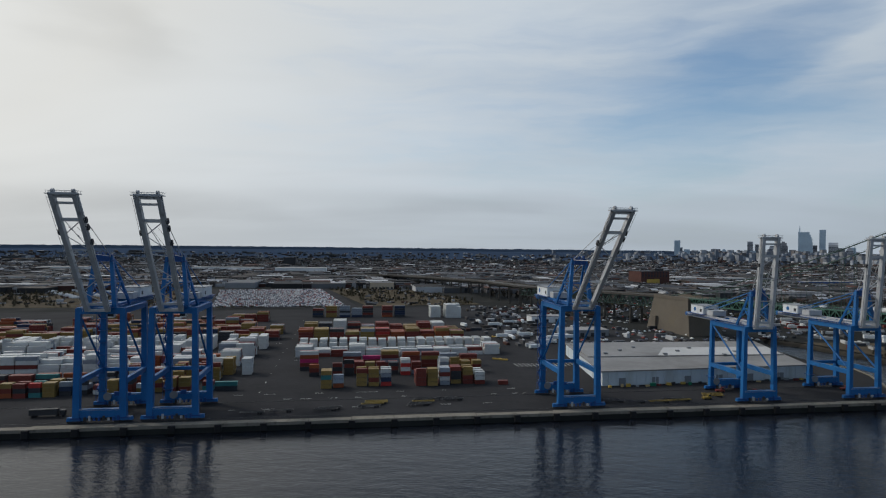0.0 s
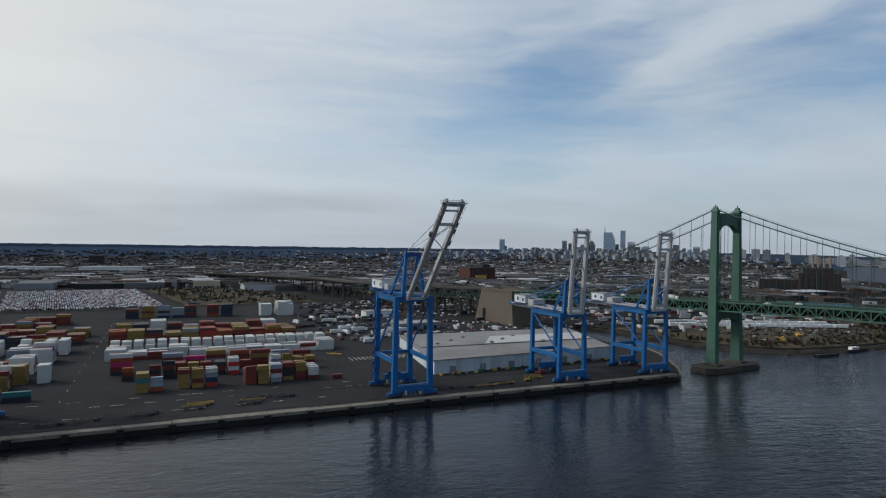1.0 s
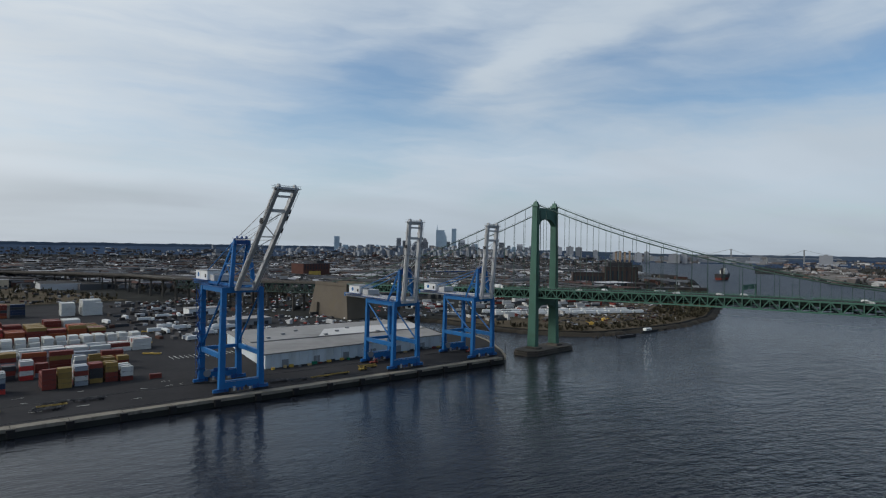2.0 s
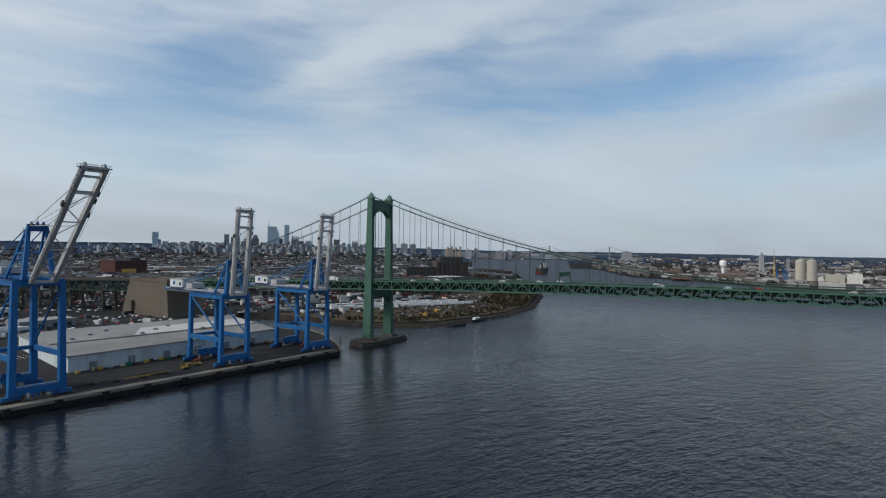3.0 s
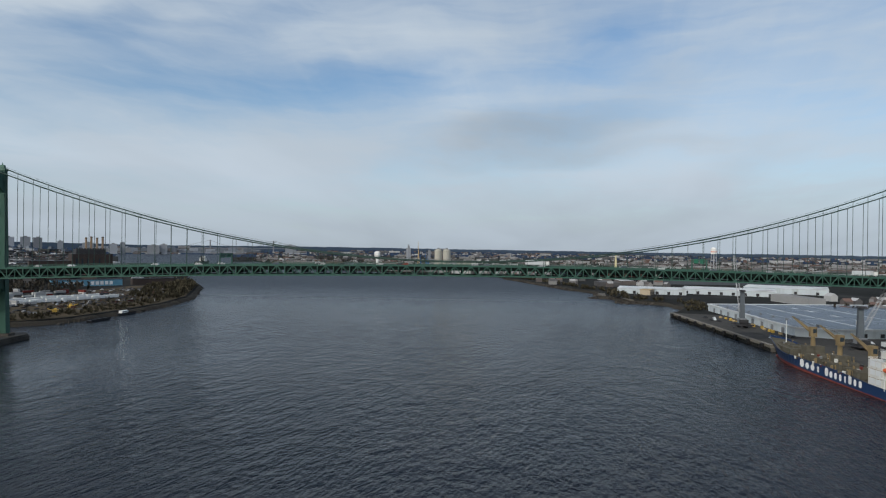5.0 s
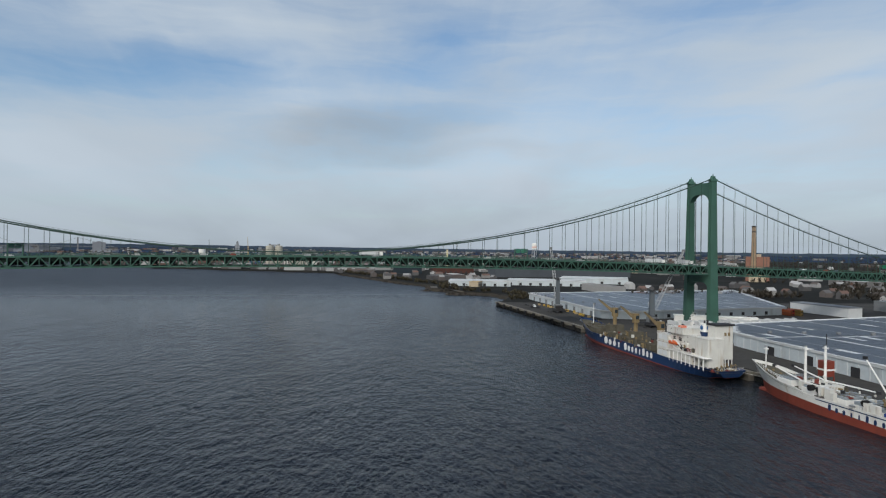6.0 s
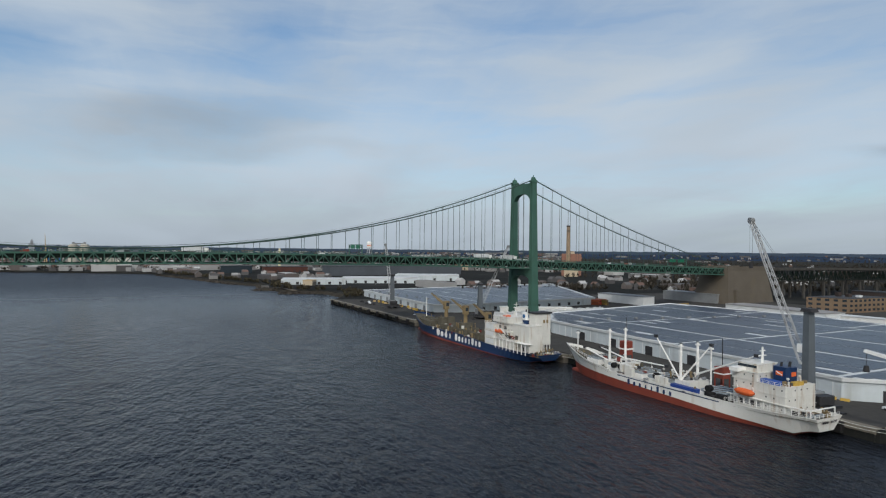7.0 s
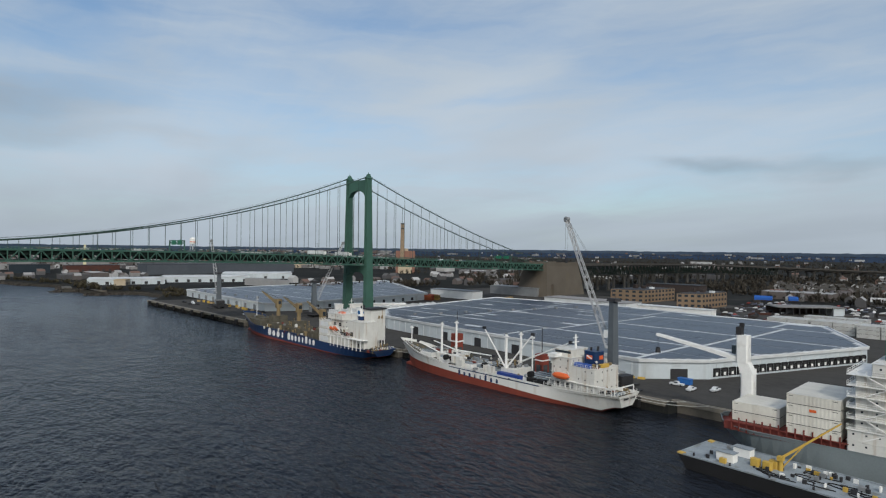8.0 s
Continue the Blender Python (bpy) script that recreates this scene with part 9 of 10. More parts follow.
barge_boat(424, 396, 24, 5, "low dark work barge moored off the point", False)
barge_boat(470, 410, 26, 6, "dark work boat with small white cabin", True)
barge_boat(530, 430, 34, 18, "long dark barge along the point's shore", False)
barge_boat(575, 444, 24, 20, "rusty dark barge along the shore", False)
for k in range(7):
    solid("mooring_pile", Geo().tube((0, 0, -3), (0, 0, 2.6), 0.35, 0.3, 8), M["bark"], "old timber mooring pile in the shallows", "pile", "mooring piles", m=pose(405 + k * 6.5, 402 + k * 1.2, 0))
solid("channel_marker", Geo().tube((0, 0, -3), (0, 0, 13), 0.3, 0.15, 8), M["dark"], "slim steel marker pole off the wharf", "marker", m=pose(264, 352, 0))

far_ship = thing("cargo_ship", pose(1590, 1092, 0, 0, 0, 10), "distant dark ship with red bottom paint and pale house", "ship")
part("hull", Geo().add([(-32, -10, 17), (32, -6, 19), (32, 6, 19), (-32, 10, 17), (-31, -9.5, 7), (30, -4, 7), (30, 4, 7), (-31, 9.5, 7)], [(0, 1, 2, 3), (4, 7, 6, 5), (0, 4, 5, 1), (1, 5, 6, 2), (2, 6, 7, 3), (3, 7, 4, 0)]), M["dark"], far_ship)
part("boot_topping", Geo().add([(-31, -9.4, 7), (30, -3.9, 7), (30, 3.9, 7), (-31, 9.4, 7), (-30, -8, -0.5), (27, -2, -0.5), (27, 2, -0.5), (-30, 8, -0.5)], [(0, 1, 2, 3), (4, 7, 6, 5), (0, 4, 5, 1), (1, 5, 6, 2), (2, 6, 7, 3), (3, 7, 4, 0)]), BOX_PAINT["maroon"], far_ship)
house = part("house", Geo().rbox(-4, 12, -8, 8, 17, 27, 0.5).rbox(0, 9, -6, 6, 27, 33, 0.4), M["ship_white"], far_ship)
part("funnel", Geo().rbox(-10, -5, -2.5, 2.5, 17, 34, 0.6), M["dark"], far_ship)
part("mast", Geo().tube((4, 0, 33), (4, 0, 43), 0.8, 0.4, 6).tube((22, 0, 19), (22, 0, 29), 0.7, n=6), M["dark"], far_ship)
# rail cars, boxes and trailers on the point
rail_car = None
for k in range(24):
    u0 = (405 + (k % 12) * 15.4, 560 - (k % 12) * 4.2 + (k // 12) * 26)
    if rail_car is None:
        rail_car = thing("rail_car", pose(*u0, DECK + 0.1, 0, 0, -15), "white covered rail car on the sidings", "rail car", "rail cars")
        part("body", Geo().rbox(0, 14.4, -1.5, 1.5, 1.1, 4.4, 0.3), M["white"], rail_car)
        for x in (2.2, 12.2):
            part("bogie", Geo().box(x - 1.3, x + 1.3, -1.1, 1.1, 0.2, 1.1), M["dark"], rail_car)
    else:
        copy_thing(rail_car, pose(*u0, DECK + 0.1, 0, 0, -15))
point_boxes = Geo()
for k in range(150):
    x, y = tr2.uniform(350, 620), tr2.uniform(500, 720)
    if y > 470 + (x - 380) * 0.18 + 40:
        m = pose(x, y, DECK + 0.1, 0, 0, tr2.choice((-15, -12, 74)))
        for t in range(tr2.choice((1, 1, 2))):
            vs = [m @ Vector(p) for p in ((0, 0, t * 2.6), (12.2, 0, t * 2.6), (12.2, 2.44, t * 2.6), (0, 2.44, t * 2.6), (0, 0, t * 2.6 + 2.58), (12.2, 0, t * 2.6 + 2.58), (12.2, 2.44, t * 2.6 + 2.58), (0, 2.44, t * 2.6 + 2.58))]
            point_boxes.add(vs, [(4, 5, 6, 7), (0, 1, 5, 4), (1, 2, 6, 5), (2, 3, 7, 6), (3, 0, 4, 7)])
solid("point_containers", point_boxes, palette_mat("pale_trailers", [(0.42, 0.42, 0.41), (0.36, 0.36, 0.36), (0.13, 0.03, 0.025), (0.45, 0.45, 0.44), (0.05, 0.055, 0.06), (0.30, 0.30, 0.30), (0.40, 0.40, 0.38)]), "containers and trailers standing on the northern point", "containers", kind="stuff")
junk = Geo()
for k in range(800):
    x, y = tr2.uniform(400, 760), tr2.uniform(440, 640)
    if inside((x, y), [(420, 440), (560, 445), (640, 470), (780, 565), (700, 640), (420, 560)]):
        m = Matrix.Translation((x, y, DECK)) @ pose(0, 0, 0, 0, 0, tr2.uniform(0, 180))
        if k % 3:
            car_geo(junk, m)
        else:
            a, b, c = tr2.uniform(1.5, 7), tr2.uniform(1, 3), tr2.uniform(0.6, 2.2)
            vs = [m @ Vector(p) for p in ((0, 0, 0), (a, 0, 0), (a, b, 0), (0, b, 0), (0, 0, c), (a, 0, c), (a, b, c), (0, b, c))]
            junk.add(vs, [(4, 5, 6, 7), (0, 1, 5, 4), (1, 2, 6, 5), (2, 3, 7, 6), (3, 0, 4, 7)])
solid("scrap_and_vehicles", junk, M["city"], "scattered vehicles and scrap on the point", "clutter", kind="stuff")
for k in range(2):
    solid("yellow_machine", Geo().rbox(0, 5, 0, 2.4, 0.8, 2.4, 0.2).rbox(1.5, 3.5, 0.3, 2.1, 2.4, 3.6, 0.2).beam((4.6, 1.2, 2), (8.4, 1.2, 3.6), 0.5, 0.5).box(0.2, 4.8, 0.0, 0.5, 0, 0.9).box(0.2, 4.8, 1.9, 2.4, 0, 0.9), M["yellow"], "yellow earth-moving machine parked on open ground", "machine", "yellow machines", m=pose(450 + k * 33, 452 + k * 14 + (k % 3) * 9, DECK + 0.1, 0, 0, tr2.uniform(0, 360)))

# ---- landmarks across the river ----
def silo_pair():
    s = thing("silo", pose(1650, 382.5, DECK - 0.3, 0, 0, 14), "tall twin pale concrete silos by the far shore", "silo")
    for y in (-11.6, 11.6):
        part("cylinder", Geo().tube((0, y, 0), (0, y, 55), 10.6, n=24), M["silo"], s)
        part("cap", Geo().tube((0, y, 55), (0, y, 57.5), 9, 7, n=20), M["silo"], s)
        part("vent", Geo().box(-3, 3, y - 3, y + 3, 57.5, 62), M["grey"], s)
    part("head_bridge", Geo().box(-2, 2, -12, 12, 57, 60), M["grey"], s)
    for y, w, h, paint in ((-58, 19, 24, "silo"), (-96, 15, 26, "ship_white"), (-30, 5, 16, "ship_white")):
        part("store", Geo().rbox(-14, 14, y - w, y + w, 0, h, 0.4).box(-6, 6, y - w * 0.6, y, h, h + 3), M[paint], s)


silo_pair()
tk = thing("water_tower", pose(1935, 672, DECK - 0.3), "white water tower across the river", "water tower", "water towers")
part("tank", Geo().tube((0, 0, 26), (0, 0, 32), 5, 10, n=20).tube((0, 0, 32), (0, 0, 43), 10, n=20).dome((0, 0, 43), 10, 5, 20), M["white"], tk)
part("column", Geo().tube((0, 0, 0), (0, 0, 26), 3.4, 4.4, 14), M["white"], tk)
wt2 = thing("water_tower", pose(1473, -283, DECK - 0.3), "white water tower on slim legs with red band", "water tower", "water towers")
part("tank", Geo().tube((0, 0, 56), (0, 0, 66), 6.5, n=18).dome((0, 0, 66), 6.8, 5, 18), M["white"], wt2)
part("band", Geo().tube((0, 0, 60), (0, 0, 61.5), 6.7, n=18), M["orange"], wt2)
for k in range(6):
    a = k * math.pi / 3
    part("leg", Geo().tube((8.5 * math.cos(a), 8.5 * math.sin(a), 0), (5.5 * math.cos(a), 5.5 * math.sin(a), 57), 0.32, n=6), M["boom"], wt2)
part("riser", Geo().tube((0, 0, 0), (0, 0, 56), 0.7, n=8), M["boom"], wt2)
hall("pump_house", 1473, -283, 40, 24, 9, -20, M["wall_white"], M["roof_white"], "pale pump house under the water tower", "building", 0)
lt = thing("light_tower", pose(1440, -70, DECK - 0.3), "slender pale yellow tower with a white base", "tower")
part("shaft", Geo().tube((0, 0, 0), (0, 0, 52), 3.2, 1.8, 12), mat("pale_yellow_paint", (0.62, 0.56, 0.34), 0.6), lt)
part("gallery", Geo().tube((0, 0, 46), (0, 0, 47), 3.4, n=12), M["white"], lt)
part("base_house", Geo().rbox(-16, 16, -8, 8, 0, 9, 0.4), M["white"], lt)
ch = thing("chimney", pose(1121, -630, DECK - 0.3), "tall tan brick chimney stack", "chimney")
part("shaft", Geo().tube((0, 0, 0), (0, 0, 104), 5.2, 3.4, 18), M["stack"], ch)
part("rim", Geo().tube((0, 0, 101.5), (0, 0, 104.3), 3.9, n=18), M["brown"], ch)
part("band", Geo().tube((0, 0, 92), (0, 0, 94), 3.85, n=18), M["dark"], ch)
cp = thing("chimney_works", pose(1160, -660, DECK - 0.3, 0, 0, -30), "reddish works around the chimney's foot", "works")
pink = mat("pink_brick", (0.24, 0.125, 0.095), 0.8, var=0.3)
part("hall_block", Geo().box(-40, 20, -20, 20, 0, 46), pink, cp)
part("side_hall", Geo().box(20, 75, -16, 16, 0, 30), pink, cp)
part("low_hall", Geo().box(-70, -40, -14, 14, 0, 26), M["beige"], cp)
for k in range(8):
    part("roof_unit", Geo().box(-36 + k * 12, -30 + k * 12, -6, 2, 46 if k < 4 else 30, 51 if k < 4 else 34), M["beige"], cp)
for x, y, h, rot, c in ((1640, 449, 80, 20, "tan"), (1645, 444, 44, 10, "blue"), (1652, 430, 46, 5, "blue"), (1650, 423, 38, 5, "blue")):
    c2 = thing("shipyard_crane", pose(x, y, DECK - 0.3, 0, 0, rot), f"far slim {'tan' if c == 'tan' else 'blue'} shipyard crane", "crane", "shipyard cranes")
    part("mast", Geo().beam((0, -3, 0), (0, 0, h * 0.7), 1.6, 1.6).beam((0, 3, 0), (0, 0, h * 0.7), 1.6, 1.6), M[c], c2)
    part("jib", Geo().beam((0, 0, h * 0.5), (-6, 2, h), 1.8, 1.8, 0.8, 0.8), M[c], c2)
fb = thing("far_bridge", pose(4014, 2433, 0, 0, 0, -58.8), "faint distant suspension bridge up the river", "bridge")
for x in (-219, 219):
    part("tower", Geo().box(x - 4, x + 4, -12, -7, 2, 102).box(x - 4, x + 4, 7, 12, 2, 102).box(x - 3, x + 3, -8, 8, 90, 102).box(x - 3, x + 3, -8, 8, 52, 58), M["grey"], fb)
part("deck", Geo().box(-430, 430, -9, 9, 42, 46), M["grey"], fb)
for y in (-9, 9):
    part("cable", Geo().path([(-219 + 438 * i / 16, y, 50 + 52 * (i / 8 - 1) ** 2) for i in range(17)], 0.9).path([(-219, y, 102), (-420, y, 47)], 0.9).path([(219, y, 102), (420, y, 47)], 0.9), M["grey"], fb)
for az, r, w, h, d in ((48.6, 4300, 46, 66, "slab"), (49.3, 4330, 30, 74, "slab"), (51.6, 4300, 70, 60, "slab"), (52.4, 4320, 40, 66, "slab"), (41.5, 4300, 60, 98, "slab"), (42.6, 4300, 50, 100, "slab"), (43.4, 4250, 44, 96, "slab"), (44.9, 4300, 30, 78, "slab"), (46.8, 4280, 60, 70, "slab"), (62.95, 3900, 64, 70, "slab"), (63.5, 3800, 118, 24, "slab"), (73.73, 2600, 18, 64, "slab"), (73.75, 2600, 9, 74, "slab"), (75.67, 2600, 12, 54, "slab")):
    x, y = r * math.sin(radians(az)), r * math.cos(radians(az))
    b = thing("slab_block", pose(x, y, max(2, rise(x, y) - 3), 0, 0, -az), "pale distant apartment slab on the skyline", "apartment block", "far slabs")
    part("wall", Geo().rbox(-w / 2, w / 2, -12, 12, 0, h - max(2, rise(x, y) - 3), 0.8), M["stone_tower"], b)
    part("roof_hut", Geo().box(-w / 6, w / 6, -5, 5, h - max(2, rise(x, y) - 3), h - max(2, rise(x, y) - 3) + 5), M["grey"], b)

far_town = Geo()
ft_rng = random.Random(91)
for k in range(420):                              # low town along the far end of the river
    az, r = ft_rng.uniform(46.5, 60), ft_rng.uniform(4630, 4860)
    x, y = r * math.sin(radians(az)), r * math.cos(radians(az))
    w_, d_, h_ = ft_rng.uniform(10, 42), ft_rng.uniform(8, 16), ft_rng.choice((8, 10, 12, 14, 18, 24, 34)) * ft_rng.uniform(0.8, 1.2)
    m = pose(x, y, rise(x, y) - 1, 0, 0, -az)
    far_town.add([m @ Vector(p) for p in ((-w_, -d_, 0), (w_, -d_, 0), (w_, d_, 0), (-w_, d_, 0), (-w_, -d_, h_), (w_, -d_, h_), (w_, d_, h_), (-w_, d_, h_))], [(4, 5, 6, 7), (0, 1, 5, 4), (1, 2, 6, 5), (2, 3, 7, 6), (3, 0, 4, 7)])
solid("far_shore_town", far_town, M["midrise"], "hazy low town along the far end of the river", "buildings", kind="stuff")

# ---- houses and woods of the eastern bank ----
e_rng = random.Random(23)
homes, ewoods = Geo(), Geo()
SITES = [(262, 45, -540), (340, 40, -525), (422, 45, -530), (300, 70, -600), (220, 90, -580), (1240, 150, -290), (958, 80, -200), (1030, 60, -300), (1380, 60, -79), (1336, 45, 22), (470, 40, -560), (400, 40, -640), (500, 45, -690), (285, 45, -430), (385, 60, -428), (1290, 130, -430), (1010, 130, -285), (955, 75, -120), (1160, 80, -660), (1400, 90, 10)]


def east_free(x, y):
    if not inside((x, y), EAST) and math.hypot(x, y) < 2550:
        return False
    if inside((x, y), [nj(-10, -10), nj(1150, -10), nj(1150, 425), nj(0, 425)]):
        return False
    p = BRIDGE.inverted() @ Vector((x, y, 0))
    if 550 < p.x < 1500 and abs(p.y) < 30:
        return False
    return all(abs(x - a) > r or abs(y - c) > r for a, r, c in SITES)


n = 0
while n < 1500:
    az = e_rng.uniform(60, 172)
    r = 560 * math.exp(e_rng.uniform(0, math.log(8.0)))
    x, y = r * math.sin(radians(az)), r * math.cos(radians(az))
    n += 1
    if not east_free(x, y) or noise.noise((x * 0.003, y * 0.003, 2)) < -0.05:
        continue
    m = Matrix.Translation((x, y, max(DECK - 0.3, rise(x, y)))) @ pose(0, 0, 0, 0, 0, e_rng.choice((14, 104)) + e_rng.uniform(-3, 3))
    lx, ly, h = (e_rng.uniform(9, 16), e_rng.uniform(7, 10), e_rng.uniform(4.5, 7)) if e_rng.random() < 0.88 else (e_rng.uniform(30, 80), e_rng.uniform(18, 36), e_rng.uniform(6, 10))
    z = [m @ Vector(p) for p in ((-lx / 2, -ly / 2, 0), (lx / 2, -ly / 2, 0), (lx / 2, ly / 2, 0), (-lx / 2, ly / 2, 0), (-lx / 2, -ly / 2, h), (lx / 2, -ly / 2, h), (lx / 2, ly / 2, h), (-lx / 2, ly / 2, h), (-lx / 2, 0, h + (ly * 0.4 if ly < 12 else 0.5)), (lx / 2, 0, h + (ly * 0.4 if ly < 12 else 0.5)))]
    homes.add(z, [(0, 1, 5, 4), (2, 3, 7, 6), (1, 2, 6, 9, 5), (3, 0, 4, 8, 7)])
    homes.add([z[4], z[5], z[9], z[8], z[6], z[7]], [(0, 1, 2, 3), (2, 4, 5, 3)])
for k in range(2600):                             # works, yards and terraces along the far bank
    az = e_rng.uniform(49, 118)
    r = 1450 * math.exp(e_rng.uniform(0, math.log(3.0)))
    x, y = r * math.sin(radians(az)), r * math.cos(radians(az))
    if (az < 60 and r < 4250) or not east_free(x, y) or (not inside((x, y), EAST) and r < 2600):
        continue
    m = Matrix.Translation((x, y, max(DECK - 0.4, rise(x, y)))) @ pose(0, 0, 0, 0, 0, e_rng.choice((14, 104)) + e_rng.uniform(-4, 4))
    big = e_rng.random() < 0.16
    lx, ly, h = (e_rng.uniform(30, 90), e_rng.uniform(16, 34), e_rng.uniform(6, 13)) if big else (e_rng.uniform(9, 26), e_rng.uniform(7, 12), e_rng.uniform(5, 9))
    z = [m @ Vector(p) for p in ((-lx / 2, -ly / 2, 0), (lx / 2, -ly / 2, 0), (lx / 2, ly / 2, 0), (-lx / 2, ly / 2, 0), (-lx / 2, -ly / 2, h), (lx / 2, -ly / 2, h), (lx / 2, ly / 2, h), (-lx / 2, ly / 2, h))]
    homes.add(z, [(0, 1, 5, 4), (1, 2, 6, 5), (2, 3, 7, 6), (3, 0, 4, 7)])
    homes.add(z[4:], [(0, 1, 2, 3)])
village, h_rng = Geo(), random.Random(63)
for k in range(150):                              # pale houses close behind the back lots
    f, g_ = h_rng.random(), h_rng.random()
    x, y = 395 - 130 * f + 110 * g_, -740 - 130 * f - 200 * g_
    m = pose(x, y, DECK - 0.2, 0, 0, h_rng.choice((20, 110)) + h_rng.uniform(-8, 8))
    a, b, c = h_rng.uniform(4, 7), h_rng.uniform(3.2, 4.6), h_rng.uniform(4, 6.5)
    vs = [m @ Vector(p) for p in ((-a, -b, 0), (a, -b, 0), (a, b, 0), (-a, b, 0), (-a, -b, c), (a, -b, c), (a, b, c), (-a, b, c), (-a, 0, c + 3), (a, 0, c + 3))]
    village.add(vs, [(0, 1, 5, 4), (2, 3, 7, 6), (1, 2, 6, 9, 5), (3, 0, 4, 8, 7)], 0)
    village.add([vs[4], vs[5], vs[9], vs[8], vs[6], vs[7]], [(0, 1, 2, 3), (2, 4, 5, 3)], 1)
solid("village_houses", village, (M["houses"], M["viaduct"]), "pale gabled houses behind the back lots", "houses", kind="stuff")
solid("suburban_houses", homes, M["houses"], "small houses and works among winter trees", "houses", kind="stuff")
n = 0
while n < 21000:
    az = e_rng.uniform(58, 172)
    r = 620 * math.exp(e_rng.uniform(0, math.log(7.4)))
    x, y = r * math.sin(radians(az)), r * math.cos(radians(az))
    n += 1
    if not east_free(x, y) or noise.noise((x * 0.005, y * 0.005, 8)) < (-0.22 if az > 125 or r > 1500 else 0.12 if az > 108 else 9):
        continue
    tuft(ewoods, x, y, max(DECK - 0.4, rise(x, y)), e_rng.uniform(3.0, 5.5), e_rng.uniform(4.5, 8.5), 13, e_rng)
solid("winter_woods", ewoods, M["twig"], "bare brown winter woodland of the eastern bank", "woods", kind="stuff")

bank = Geo()
shore = [(352, 486), (374, 448), (408, 419), (488, 421), (557, 433), (640, 464), (792, 556), (856, 604)]
for a, b in zip(shore, shore[1:]):
    L = math.dist(a, b)
    for k in range(int(L / 2.2)):
        t = e_rng.random()
        x, y = a[0] + (b[0] - a[0]) * t + e_rng.uniform(-2, 8), a[1] + (b[1] - a[1]) * t + e_rng.uniform(0, 22)
        tall = 1.0 if a[0] > 560 else 0.4
        tuft(bank, x, y, DECK - 0.8, e_rng.uniform(1.6, 3.4) * (0.6 + tall), e_rng.uniform(2.5, 7) * (0.4 + tall), 16, e_rng)
for k in range(260):                              # weeds and low thickets over the point
    x, y = e_rng.uniform(380, 640), e_rng.uniform(425, 560)
    if inside((x, y), [(385, 440), (412, 424), (488, 424), (557, 436), (640, 466), (660, 520), (420, 545)]):
        tuft(bank, x, y, DECK - 0.3, e_rng.uniform(1.2, 3.2), e_rng.uniform(0.8, 3.2), 14, e_rng)
for k in range(200):
    x, y = e_rng.uniform(600, 860), 0
    y = 462 + (x - 640) * 0.62 + e_rng.uniform(6, 70)
    tuft(bank, x, y, DECK - 0.6, e_rng.uniform(2.5, 4.5), e_rng.uniform(3.5, 7), 24, e_rng)
for a, b in zip([(660, -100), (716, -114), (772, -102), (800, -56), (852, -30), (895, -32), (934, -28), (994, 8), (1138, 74), (1308, 150)], [(716, -114), (772, -102), (800, -56), (852, -30), (895, -32), (934, -28), (994, 8), (1138, 74), (1308, 150), (1390, 185)]):
    for k in range(int(math.dist(a, b) / 2.5)):
        t = e_rng.random()
        x, y = a[0] + (b[0] - a[0]) * t + e_rng.uniform(-3, 10), a[1] + (b[1] - a[1]) * t - e_rng.uniform(2, 26)
        tuft(bank, x, y, DECK - 0.8, e_rng.uniform(2, 4), e_rng.uniform(2.5, 6), 16, e_rng)
solid("shore_brush", bank, M["brush"], "tangled bare brush along both shores", "brush", kind="stuff")

# driftwood, rubble and mud bars off the low point
bars = Geo()
for a, b in zip(shore, shore[1:]):
    for k in range(int(math.dist(a, b) / 1.6)):
        t = e_rng.random()
        x, y = a[0] + (b[0] - a[0]) * t + e_rng.uniform(-3, 6), a[1] + (b[1] - a[1]) * t - e_rng.uniform(-3, 11)
        l_, w_, h_, r_ = e_rng.uniform(0.8, 5), e_rng.uniform(0.5, 2.2), e_rng.uniform(0.3, 1.5), e_rng.uniform(0, 3.1)
        ca, sa = math.cos(r_), math.sin(r_)
        pts = [(x + p * ca - o * sa, y + p * sa + o * ca) for p, o in ((-l_, -w_), (l_, -w_ * 0.6), (l_ * 0.8, w_), (-l_ * 0.9, w_ * 0.7))]
        bars.add([(*p, -1.2) for p in pts] + [(x + (p[0] - x) * 0.65, y + (p[1] - y) * 0.65, h_) for p in pts], [(0, 1, 5, 4), (1, 2, 6, 5), (2, 3, 7, 6), (3, 0, 4, 7), (4, 5, 6, 7)])
solid("shore_rubble", bars, M["rubble"], "dark rubble and mud bars off the low point", "rubble", kind="stuff")

